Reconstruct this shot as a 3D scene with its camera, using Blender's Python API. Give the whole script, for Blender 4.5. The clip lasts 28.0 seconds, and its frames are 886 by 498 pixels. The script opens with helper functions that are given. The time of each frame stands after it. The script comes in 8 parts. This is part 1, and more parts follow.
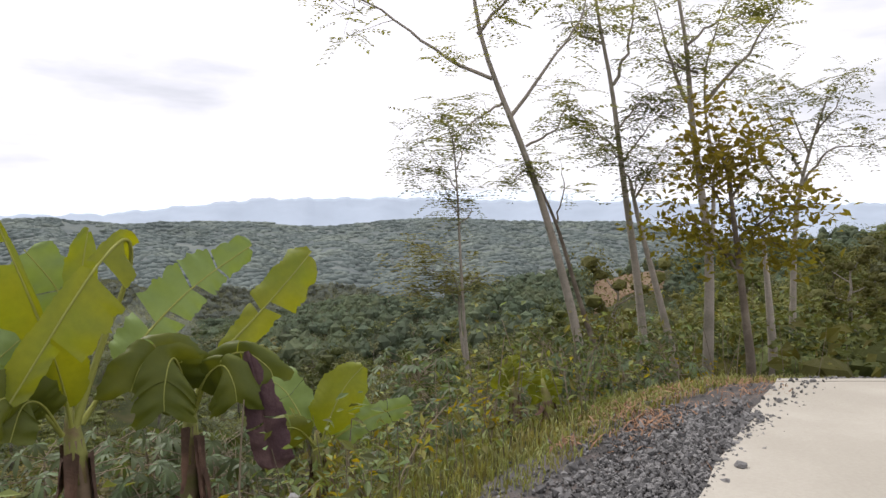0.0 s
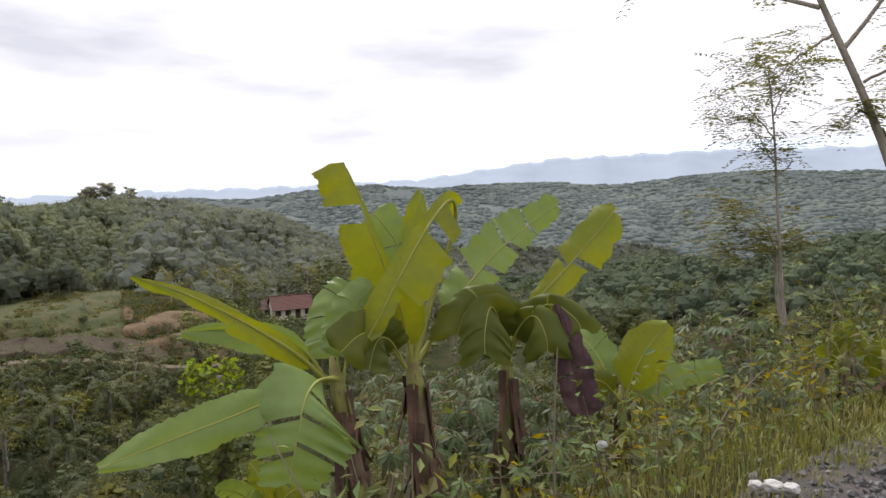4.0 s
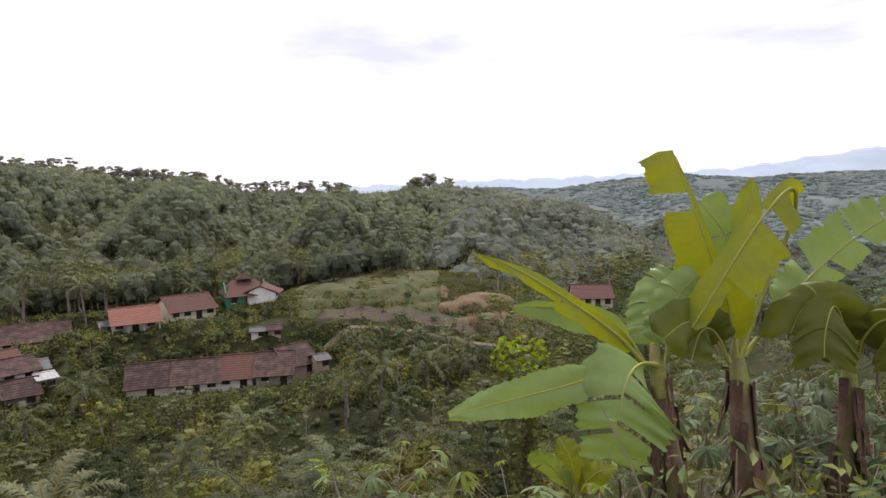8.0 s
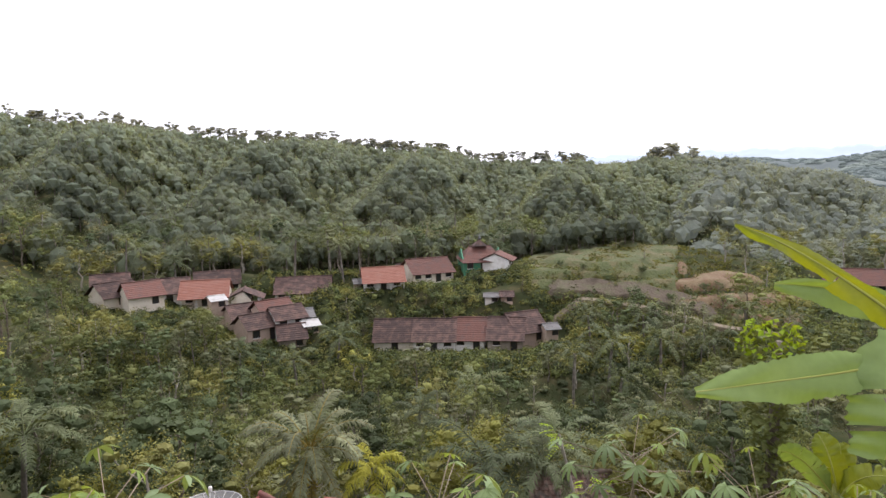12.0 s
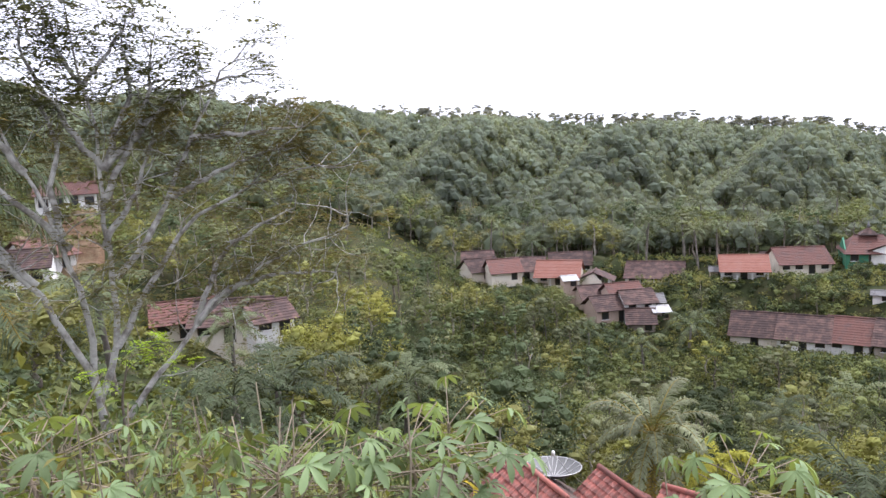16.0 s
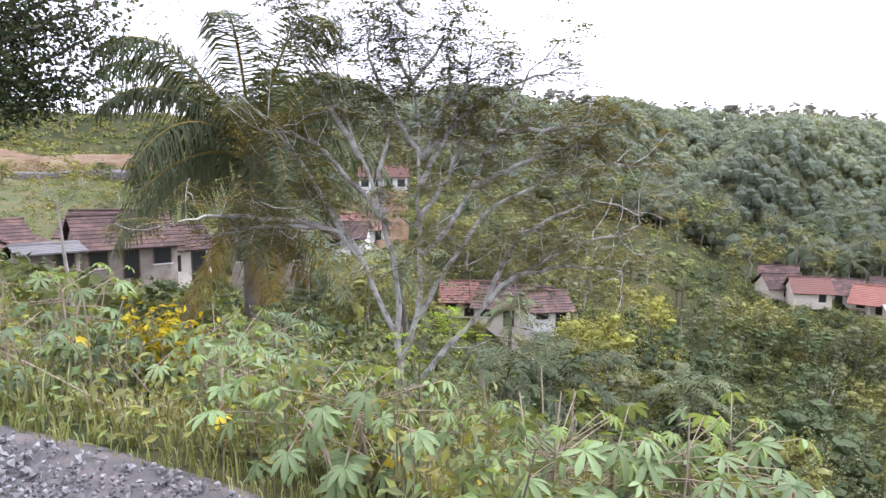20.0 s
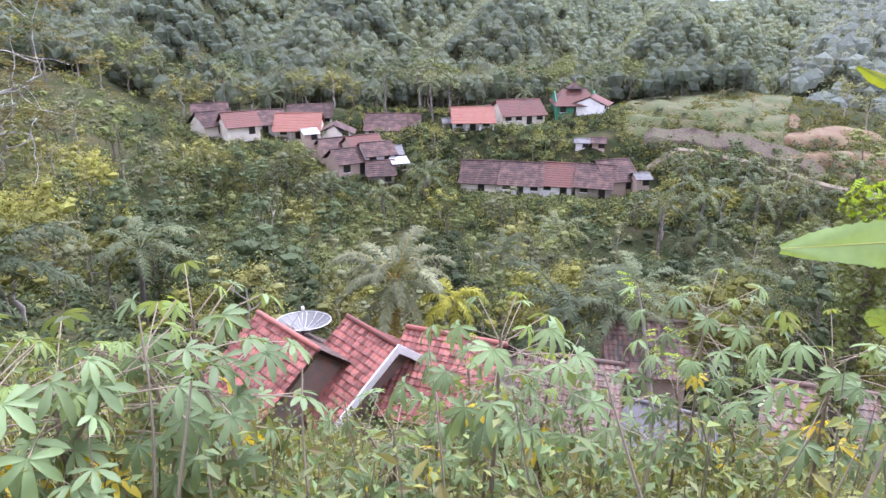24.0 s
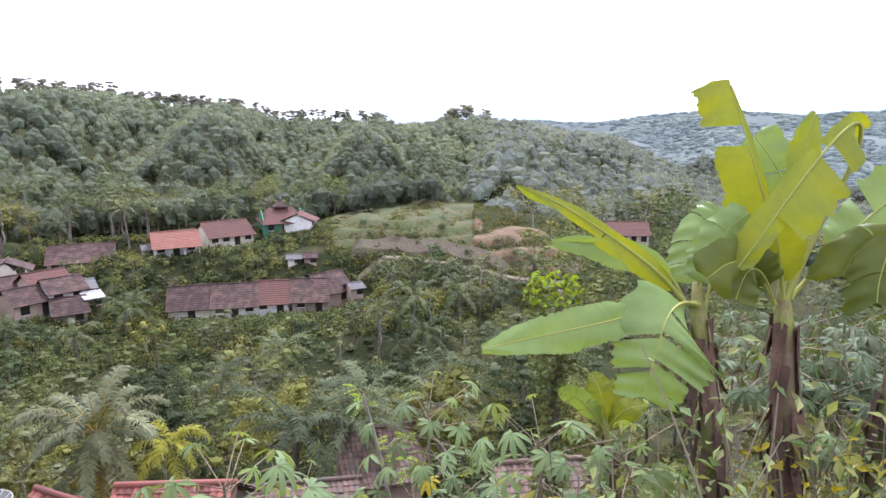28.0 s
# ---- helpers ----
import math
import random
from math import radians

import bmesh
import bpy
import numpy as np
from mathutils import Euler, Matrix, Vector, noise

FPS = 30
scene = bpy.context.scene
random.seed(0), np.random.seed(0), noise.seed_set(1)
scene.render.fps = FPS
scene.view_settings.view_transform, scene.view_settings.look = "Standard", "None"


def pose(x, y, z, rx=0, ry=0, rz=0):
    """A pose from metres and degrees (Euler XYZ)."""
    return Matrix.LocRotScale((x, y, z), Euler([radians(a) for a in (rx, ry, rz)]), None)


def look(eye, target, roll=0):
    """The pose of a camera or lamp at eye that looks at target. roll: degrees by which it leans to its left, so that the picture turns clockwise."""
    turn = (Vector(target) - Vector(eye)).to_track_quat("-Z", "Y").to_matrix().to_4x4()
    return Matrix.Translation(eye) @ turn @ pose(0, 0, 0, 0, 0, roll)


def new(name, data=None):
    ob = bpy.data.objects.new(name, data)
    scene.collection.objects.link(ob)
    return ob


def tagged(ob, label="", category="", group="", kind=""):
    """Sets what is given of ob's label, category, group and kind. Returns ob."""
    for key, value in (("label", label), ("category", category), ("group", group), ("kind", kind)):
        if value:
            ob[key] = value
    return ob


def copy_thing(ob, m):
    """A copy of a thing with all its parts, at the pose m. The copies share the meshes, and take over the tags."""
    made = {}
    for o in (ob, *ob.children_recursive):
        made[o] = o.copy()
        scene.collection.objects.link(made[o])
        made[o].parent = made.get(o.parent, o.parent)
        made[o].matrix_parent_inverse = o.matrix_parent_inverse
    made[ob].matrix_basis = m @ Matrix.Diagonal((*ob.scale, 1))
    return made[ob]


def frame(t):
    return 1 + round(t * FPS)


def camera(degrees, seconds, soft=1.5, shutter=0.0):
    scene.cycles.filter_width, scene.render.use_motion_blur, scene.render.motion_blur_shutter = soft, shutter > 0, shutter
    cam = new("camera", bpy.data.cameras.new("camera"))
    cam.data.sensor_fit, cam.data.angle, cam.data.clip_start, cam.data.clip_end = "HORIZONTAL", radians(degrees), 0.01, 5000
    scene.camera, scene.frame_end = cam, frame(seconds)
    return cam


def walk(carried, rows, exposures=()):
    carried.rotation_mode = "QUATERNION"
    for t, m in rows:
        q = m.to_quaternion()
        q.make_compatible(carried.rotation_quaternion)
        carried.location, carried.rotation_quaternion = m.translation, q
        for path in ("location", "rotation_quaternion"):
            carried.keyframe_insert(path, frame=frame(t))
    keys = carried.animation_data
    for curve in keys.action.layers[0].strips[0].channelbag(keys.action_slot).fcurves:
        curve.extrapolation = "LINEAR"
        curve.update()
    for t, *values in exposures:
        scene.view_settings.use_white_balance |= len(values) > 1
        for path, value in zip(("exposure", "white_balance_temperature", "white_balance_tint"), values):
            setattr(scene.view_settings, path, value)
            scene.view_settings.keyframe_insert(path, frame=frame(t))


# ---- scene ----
cam = camera(66.0, 28.0, 1.5)
EYE, TILT, LEAN, TURN = 1.55, -1.5, 0.0, 0.0
ROWS = [
    (0.0, 0.000, 0.000, 0.000, -0.00, 0.00, 0.00),
    (0.5, -0.003, -0.004, -0.001, 2.04, -0.28, 0.03),
    (1.0, -0.011, -0.018, -0.002, 4.76, -0.62, -0.01),
    (1.5, -0.019, -0.030, -0.006, 8.34, -1.34, 0.25),
    (2.0, -0.031, -0.052, -0.008, 11.26, -1.96, 0.19),
    (2.5, -0.042, -0.070, -0.011, 16.11, -2.44, 1.02),
    (3.0, -0.053, -0.087, -0.011, 18.94, -2.91, 1.29),
    (3.5, -0.057, -0.091, -0.012, 21.39, -3.21, 1.09),
    (5.5, -0.032, -0.254, -0.021, 34.66, -3.11, 1.50),
    (6.0, -0.033, -0.263, -0.020, 37.86, -3.64, 1.41),
    (6.5, -0.037, -0.284, -0.022, 40.73, -3.82, 0.88),
    (7.0, -0.045, -0.304, -0.024, 43.62, -3.54, 0.44),
    (7.5, -0.052, -0.326, -0.027, 46.94, -3.78, 0.84),
    (8.0, -0.062, -0.348, -0.028, 49.37, -3.77, 0.33),
    (8.5, -0.074, -0.363, -0.032, 52.91, -4.23, 0.62),
    (9.0, -0.090, -0.379, -0.037, 55.29, -4.56, 0.91),
    (9.5, -0.100, -0.397, -0.040, 57.73, -5.51, 0.78),
    (10.0, -0.107, -0.421, -0.040, 59.92, -5.78, 0.49),
    (10.5, -0.106, -0.447, -0.038, 62.38, -6.41, 0.68),
    (11.0, -0.111, -0.465, -0.039, 64.35, -6.59, 0.56),
    (11.5, -0.110, -0.472, -0.039, 66.29, -6.31, 0.07),
    (13.5, 0.233, -0.242, -0.142, 79.33, -6.61, 0.40),
    (14.0, 0.254, -0.244, -0.137, 83.27, -6.76, 0.45),
    (14.5, 0.285, -0.251, -0.122, 87.66, -6.94, 1.25),
    (15.0, 0.310, -0.257, -0.111, 92.83, -6.86, 2.06),
    (15.5, 0.330, -0.259, -0.098, 95.34, -7.24, 2.09),
    (16.0, 0.351, -0.268, -0.093, 97.85, -7.22, 1.47),
    (16.5, 0.376, -0.271, -0.086, 100.07, -7.02, 1.47),
    (17.0, 0.395, -0.279, -0.087, 103.34, -6.65, 1.32),
    (17.5, 0.413, -0.283, -0.083, 106.24, -6.66, 1.24),
    (18.0, 0.443, -0.286, -0.078, 109.14, -6.30, 0.50),
    (18.5, 0.483, -0.287, -0.074, 114.33, -5.95, 0.23),
    (19.0, 0.525, -0.284, -0.067, 117.82, -6.25, -0.35),
    (19.5, 0.549, -0.282, -0.064, 120.84, -6.59, -1.17),
    (20.0, 0.541, -0.277, -0.065, 121.76, -7.59, -1.29),
    (20.5, 0.508, -0.278, -0.076, 116.24, -8.87, -1.55),
    (21.0, 0.456, -0.283, -0.092, 109.13, -11.28, -1.57),
    (21.5, 0.398, -0.286, -0.111, 102.36, -13.85, -1.56),
    (22.0, 0.340, -0.278, -0.133, 96.91, -15.85, -1.57),
    (22.5, 0.307, -0.271, -0.146, 91.92, -17.40, -1.74),
    (24.5, -0.211, -0.340, -0.090, 72.63, -18.55, -1.60),
    (25.0, -0.221, -0.331, -0.095, 69.65, -16.44, -1.88),
    (25.5, -0.213, -0.328, -0.090, 66.87, -13.99, -1.31),
    (26.0, -0.219, -0.317, -0.092, 65.00, -11.10, -1.33),
    (26.5, -0.198, -0.317, -0.080, 63.10, -8.73, -1.55),
    (27.0, -0.187, -0.306, -0.075, 59.92, -8.55, -1.52),
    (27.5, -0.160, -0.299, -0.057, 55.50, -8.77, -0.76),
    (28.0, -0.151, -0.290, -0.051, 52.42, -9.43, -0.86),
]
walk(cam, [(t, pose(0, 0, EYE, TILT, LEAN, TURN) @ pose(x, y, z, 90 + pitch, roll, yaw)) for t, x, y, z, yaw, pitch, roll in ROWS],
     [(0.0, 0.2, 6400, 16), (6.0, 0.14, 6400, 17), (9.0, 0.45, 6350, 18), (11.0, 0.65, 6300, 18), (14.0, 0.8, 5850, 20), (17.0, 1.2, 5750, 20), (20.0, 1.4, 5650, 22), (22.0, 1.48, 5450, 20), (25.0, 1.66, 5350, 32), (26.5, 1.38, 5500, 26), (28.0, 1.22, 5600, 22)])

# ---- sky and sun: bright overcast ----
world = bpy.data.worlds.new("overcast_sky")
scene.world = world
world.use_nodes = True
wt = world.node_tree
wt.nodes.clear()


def wnode(kind, **values):
    n = wt.nodes.new(kind)
    for k, v in values.items():
        n.inputs[k].default_value = v
    return n


SUN_EL, SUN_YAW = 60.0, 40.0
sky = wt.nodes.new("ShaderNodeTexSky")
sky.sky_type = "NISHITA"
sky.sun_disc = False
sky.sun_elevation = radians(SUN_EL)
sky.sun_rotation = radians(-SUN_YAW)
dim = wt.nodes.new("ShaderNodeVectorMath")
dim.operation = "SCALE"
dim.inputs["Scale"].default_value = 0.1
wt.links.new(sky.outputs[0], dim.inputs[0])
wco = wt.nodes.new("ShaderNodeTexCoord")
wmap = wt.nodes.new("ShaderNodeMapping")
wmap.inputs["Scale"].default_value = (1.0, 1.0, 4.5)
wt.links.new(wco.outputs["Generated"], wmap.inputs[0])
cl = wnode("ShaderNodeTexNoise", Scale=2.1, Detail=6.0, Roughness=0.5)
wt.links.new(wmap.outputs[0], cl.inputs["Vector"])
cr = wt.nodes.new("ShaderNodeValToRGB")
cr.color_ramp.elements[0].position, cr.color_ramp.elements[0].color = 0.34, (0.7, 0.72, 0.75, 1)
cr.color_ramp.elements[1].position, cr.color_ramp.elements[1].color = 0.47, (1.02, 1.02, 1.04, 1)
wt.links.new(cl.outputs["Fac"], cr.inputs[0])
wmix = wt.nodes.new("ShaderNodeMix")
wmix.data_type = "RGBA"
wmix.inputs[0].default_value = 0.93
wt.links.new(dim.outputs[0], wmix.inputs[6])
wt.links.new(cr.outputs[0], wmix.inputs[7])
wbg = wt.nodes.new("ShaderNodeBackground")
wbg.inputs["Strength"].default_value = 1.0
wt.links.new(wmix.outputs[2], wbg.inputs["Color"])
wo = wt.nodes.new("ShaderNodeOutputWorld")
wt.links.new(wbg.outputs[0], wo.inputs[0])

sun_data = bpy.data.lights.new("sun", "SUN")
sun_data.energy, sun_data.angle, sun_data.color = 2.5, radians(18), (1.0, 0.97, 0.91)
sun = new("sun", sun_data)
a, e = radians(SUN_YAW), radians(SUN_EL)
sun.matrix_world = look((-math.sin(a) * math.cos(e) * 50, math.cos(a) * math.cos(e) * 50, math.sin(e) * 50), (0, 0, 0))


# ---- materials ----
def material(name, base, spread=0.25, scale=3.0, fine=40.0, rough=0.75, bump=0.15, through_light=0.0, second=None, island=0.0, per_object=0.0,
             spec=0.3, metal=0.0, glow=0.0, hue=0.0, deep=0.02):
    """A surface with patches at two scales, bump, an optional second colour in blotches, and leaf translucency."""
    m = bpy.data.materials.new(name)
    m.use_nodes = True
    t = m.node_tree
    t.nodes.clear()

    def n(kind, **values):
        k = t.nodes.new(kind)
        for key, v in values.items():
            k.inputs[key].default_value = v
        return k

    def link(x, y):
        t.links.new(x, y)

    def math_node(op, x, y):
        k = t.nodes.new("ShaderNodeMath")
        k.operation = op
        for i, v in enumerate((x, y)):
            if isinstance(v, (int, float)):
                k.inputs[i].default_value = v
            else:
                link(v, k.inputs[i])
        return k.outputs[0]

    co = n("ShaderNodeTexCoord").outputs["Object"]
    big = n("ShaderNodeTexNoise", Scale=scale, Detail=4.0, Roughness=0.6)
    small = n("ShaderNodeTexNoise", Scale=fine, Detail=3.0, Roughness=0.65)
    link(co, big.inputs["Vector"])
    link(co, small.inputs["Vector"])
    col = n("ShaderNodeRGB")
    col.outputs[0].default_value = (*base, 1)
    out = col.outputs[0]
    if second is not None:
        ramp = n("ShaderNodeValToRGB")
        ramp.color_ramp.elements[0].position, ramp.color_ramp.elements[1].position = 0.45, 0.62
        link(big.outputs["Fac"], ramp.inputs[0])
        mix = n("ShaderNodeMix")
        mix.data_type = "RGBA"
        link(ramp.outputs[0], mix.inputs[0])
        link(out, mix.inputs[6])
        mix.inputs[7].default_value = (*second, 1)
        out = mix.outputs[2]
    value = math_node("ADD", math_node("MULTIPLY", big.outputs["Fac"], spread), math_node("MULTIPLY", small.outputs["Fac"], spread))
    value = math_node("ADD", value, 1.0 - spread)
    if island or hue:
        geo = n("ShaderNodeNewGeometry").outputs["Random Per Island"]
    if island:
        value = math_node("MULTIPLY", value, math_node("ADD", math_node("MULTIPLY", geo, island), 1.0 - island / 2))
    if per_object:
        info = n("ShaderNodeObjectInfo").outputs["Random"]
        value = math_node("MULTIPLY", value, math_node("ADD", math_node("MULTIPLY", info, per_object), 1.0 - per_object / 2))
    hsv = n("ShaderNodeHueSaturation", Saturation=1.0)
    link(out, hsv.inputs["Color"])
    link(value, hsv.inputs["Value"])
    if hue:
        link(math_node("ADD", math_node("MULTIPLY", geo, hue), 0.5 - hue / 2), hsv.inputs["Hue"])
    b = n("ShaderNodeBsdfPrincipled", Roughness=rough, Metallic=metal)
    b.inputs["Specular IOR Level"].default_value = spec
    link(hsv.outputs[0], b.inputs["Base Color"])
    if bump:
        bn = n("ShaderNodeBump", Strength=bump, Distance=deep)
        link(small.outputs["Fac"], bn.inputs["Height"])
        link(bn.outputs[0], b.inputs["Normal"])
    # Emission serves only as painted haze on the far hills.
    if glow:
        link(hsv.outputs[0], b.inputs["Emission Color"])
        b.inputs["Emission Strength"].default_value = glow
    surface = b.outputs[0]
    if through_light:
        tr = n("ShaderNodeBsdfTranslucent")
        bright = n("ShaderNodeMix")
        bright.data_type = "RGBA"
        bright.blend_type = "MULTIPLY"
        bright.inputs[0].default_value = 1.0
        link(hsv.outputs[0], bright.inputs[6])
        bright.inputs[7].default_value = (1.7, 1.45, 0.5, 1)
        link(bright.outputs[2], tr.inputs["Color"])
        ms = n("ShaderNodeMixShader", Fac=through_light)
        link(surface, ms.inputs[1])
        link(tr.outputs[0], ms.inputs[2])
        surface = ms.outputs[0]
    o = n("ShaderNodeOutputMaterial")
    link(surface, o.inputs[0])
    return m


M_GROUND = material("grassy_earth", (0.034, 0.041, 0.017), 0.8, 0.35, 9.0, 1.0, 0.6, second=(0.05, 0.046, 0.022), spec=0.05)
M_SOIL = material("red_soil", (0.125, 0.075, 0.04), 0.8, 0.5, 3.0, 0.95, 0.8, second=(0.14, 0.105, 0.058), deep=0.2)
M_DRYGRASS = material("dry_grass_field", (0.066, 0.078, 0.026), 0.9, 0.35, 2.5, 0.95, 0.9, second=(0.09, 0.078, 0.036), deep=0.25)
M_STRAW_PATH = material("trodden_earth", (0.2, 0.165, 0.115), 0.5, 0.5, 5.0, 0.95, 0.4)
M_SOIL_DULL = material("brown_soil", (0.082, 0.062, 0.042), 0.9, 0.5, 2.5, 0.95, 0.9, second=(0.07, 0.066, 0.034), deep=0.25)
M_CONCRETE = material("concrete", (0.345, 0.32, 0.265), 0.25, 0.9, 35.0, 0.85, 0.25, second=(0.37, 0.345, 0.29))
M_GRAVEL = material("gravel_bed", (0.085, 0.08, 0.075), 0.7, 3.0, 60.0, 0.9, 1.0, second=(0.12, 0.10, 0.09))
M_STONE = material("crushed_stone", (0.14, 0.137, 0.132), 0.5, 9.0, 70.0, 0.8, 0.3, island=1.2)
M_WHITE_STONE = material("white_lime_lump", (0.5, 0.49, 0.46), 0.2, 8.0, 60.0, 0.9, 0.4)
M_STRAW = material("dead_straw", (0.27, 0.155, 0.09), 0.4, 6.0, 60.0, 0.9, 0.1, island=0.6)
M_GRASS = material("grass_blade", (0.18, 0.20, 0.065), 0.3, 1.0, 20.0, 0.7, 0.0, 0.3, island=0.8, hue=0.05, second=(0.25, 0.235, 0.10))
M_WEED = material("weed_leaf", (0.11, 0.145, 0.05), 0.3, 1.2, 20.0, 0.6, 0.0, 0.3, island=0.9, hue=0.06, second=(0.20, 0.19, 0.05))
M_STALK = material("dry_stalk", (0.20, 0.165, 0.11), 0.4, 4.0, 40.0, 0.85, 0.2, island=0.6)
M_BARK_PALE = material("pale_bark", (0.34, 0.30, 0.25), 0.5, 3.0, 30.0, 0.9, 0.5, second=(0.22, 0.20, 0.16))
M_BARK = material("brown_bark", (0.13, 0.105, 0.08), 0.5, 3.0, 30.0, 0.9, 0.5, second=(0.2, 0.17, 0.13))
M_BARK_LICHEN = material("lichen_bark", (0.5, 0.48, 0.43), 0.5, 5.0, 30.0, 0.9, 0.6, second=(0.19, 0.17, 0.145))
M_PALM_TRUNK = material("palm_trunk", (0.13, 0.11, 0.09), 0.5, 2.0, 14.0, 0.9, 0.5, second=(0.2, 0.18, 0.15))


def foliage(name, base, second, through_light=0.12, island=0.6, hue=0.02, rough=0.65, patches=0.15, fine=8.0, deep=0.05, spread=0.5):
    return material(name, base, spread, patches, fine, rough, 0.5, through_light, second, island * 0.5, 0.7, hue=hue, deep=deep, spec=0.08)


M_LEAF_DARK = foliage("dark_leaf", (0.054, 0.069, 0.032), (0.074, 0.092, 0.04), 0.15)
M_LEAF_MID = foliage("green_leaf", (0.114, 0.132, 0.046), (0.148, 0.158, 0.052), 0.18)
M_LEAF_OLIVE = foliage("olive_leaf", (0.16, 0.157, 0.048), (0.135, 0.135, 0.052), 0.2)
M_LEAF_YELLOW = foliage("yellow_green_leaf", (0.2, 0.197, 0.044), (0.16, 0.162, 0.046), 0.2)
M_LEAF_GREY = foliage("grey_green_leaf", (0.14, 0.15, 0.08), (0.165, 0.17, 0.086), 0.2)
M_LEAF_SENGON = foliage("feathery_leaf", (0.13, 0.15, 0.085), (0.16, 0.18, 0.09), 0.4)
M_LEAF_RUST = foliage("rusty_olive_leaf", (0.2, 0.18, 0.085), (0.17, 0.178, 0.09), 0.3)
M_LEAF_TEAK = foliage("bronze_green_leaf", (0.26, 0.25, 0.04), (0.2, 0.17, 0.04), 0.45)
M_LEAF_GOLD = foliage("golden_leaf", (0.46, 0.37, 0.02), (0.36, 0.31, 0.03), 0.3)
M_LEAF_LIME = foliage("lime_leaf", (0.22, 0.30, 0.02), (0.13, 0.22, 0.02), 0.35)
M_PALM = foliage("palm_frond", (0.1, 0.118, 0.06), (0.125, 0.14, 0.068), 0.2, rough=0.5)
M_PALM_NEAR = foliage("coconut_frond", (0.08, 0.098, 0.05), (0.105, 0.118, 0.06), 0.12, hue=0.04)
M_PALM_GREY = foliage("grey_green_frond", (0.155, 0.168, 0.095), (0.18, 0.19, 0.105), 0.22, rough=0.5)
M_PALM_OLD = foliage("old_frond", (0.22, 0.165, 0.04), (0.17, 0.14, 0.05), 0.25)
M_PALM_LIGHT = foliage("young_frond", (0.26, 0.25, 0.035), (0.2, 0.21, 0.04), 0.25)
# Haze painted into leaf colour: paler, greyer with distance; translucency lifts the darks.
M_FOREST = foliage("hazy_pine_wood_leaf", (0.142, 0.166, 0.122), (0.156, 0.178, 0.122), 0.42, 0.7, 0.03, 0.95, 0.035, 1.6, 0.45, 0.9)
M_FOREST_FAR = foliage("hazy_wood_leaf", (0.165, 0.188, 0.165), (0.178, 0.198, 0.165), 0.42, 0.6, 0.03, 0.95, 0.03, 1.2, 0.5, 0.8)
# Far paler than needles: haze over the ridge pines put into the colour.
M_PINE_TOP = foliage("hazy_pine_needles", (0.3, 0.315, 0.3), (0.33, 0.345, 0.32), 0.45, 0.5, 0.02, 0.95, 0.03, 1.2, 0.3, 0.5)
M_VALLEY_WOOD = foliage("valley_wood_leaf", (0.07, 0.09, 0.058), (0.09, 0.108, 0.06), 0.12, 0.6, 0.03, 0.9, 0.05, 2.0, 0.2, 0.6)
M_BANANA = material("banana_blade", (0.20, 0.23, 0.012), 0.35, 1.5, 25.0, 0.42, 0.05, 0.38, second=(0.16, 0.205, 0.014), spec=0.4)
M_BANANA_PALE = material("banana_blade_pale", (0.17, 0.25, 0.06), 0.2, 2.0, 25.0, 0.42, 0.05, 0.3, second=(0.20, 0.285, 0.085), spec=0.45)
# Banana green darkened for drooping blades; their shade is in the colour.
M_BANANA_SHADE = material("banana_blade_shaded", (0.085, 0.105, 0.012), 0.25, 2.0, 25.0, 0.5, 0.05, 0.2, second=(0.11, 0.125, 0.012))
M_BANANA_RIB = material("banana_midrib", (0.3, 0.31, 0.07), 0.25, 4.0, 30.0, 0.5, 0.05)
M_BANANA_NECK = material("banana_sheath", (0.25, 0.26, 0.07), 0.5, 5.0, 30.0, 0.6, 0.2, second=(0.2, 0.15, 0.07))
M_BANANA_STEM = material("banana_stem", (0.19, 0.135, 0.085), 0.5, 3.0, 26.0, 0.7, 0.3, second=(0.12, 0.13, 0.035))
M_BANANA_DRY = material("dry_banana_sheath", (0.1, 0.062, 0.044), 0.5, 4.0, 22.0, 0.9, 0.6, second=(0.17, 0.10, 0.07))
M_BANANA_DEAD = material("dead_banana_leaf", (0.068, 0.036, 0.040), 0.5, 4.0, 22.0, 0.8, 0.5, second=(0.12, 0.07, 0.065))
M_CASSAVA = material("cassava_leaf", (0.145, 0.2, 0.085), 0.25, 2.0, 30.0, 0.5, 0.03, 0.3, second=(0.18, 0.24, 0.11), per_object=0.6, spec=0.18)
M_CASSAVA_YOUNG = material("young_cassava_leaf", (0.19, 0.26, 0.075), 0.25, 2.0, 30.0, 0.5, 0.03, 0.4, per_object=0.3)
M_CASSAVA_OLD = material("yellow_cassava_leaf", (0.52, 0.42, 0.03), 0.25, 2.0, 30.0, 0.55, 0.03, 0.35, per_object=0.3)
M_CASSAVA_FAR = material("cassava_foliage", (0.08, 0.112, 0.048), 0.3, 1.2, 20.0, 0.5, 0.0, 0.25, second=(0.12, 0.155, 0.075), island=0.7, hue=0.04)
M_CASSAVA_STEM = material("cassava_stem", (0.24, 0.19, 0.13), 0.4, 8.0, 50.0, 0.8, 0.4)
M_ROOF = material("aged_clay_tile", (0.062, 0.04, 0.034), 1.0, 1.1, 6.0, 0.9, 0.8, second=(0.1, 0.06, 0.048), per_object=0.5, deep=0.06)
M_ROOF_RED = material("red_clay_tile", (0.13, 0.06, 0.045), 1.0, 0.9, 6.0, 0.85, 0.8, second=(0.085, 0.048, 0.04), per_object=0.5, deep=0.06)
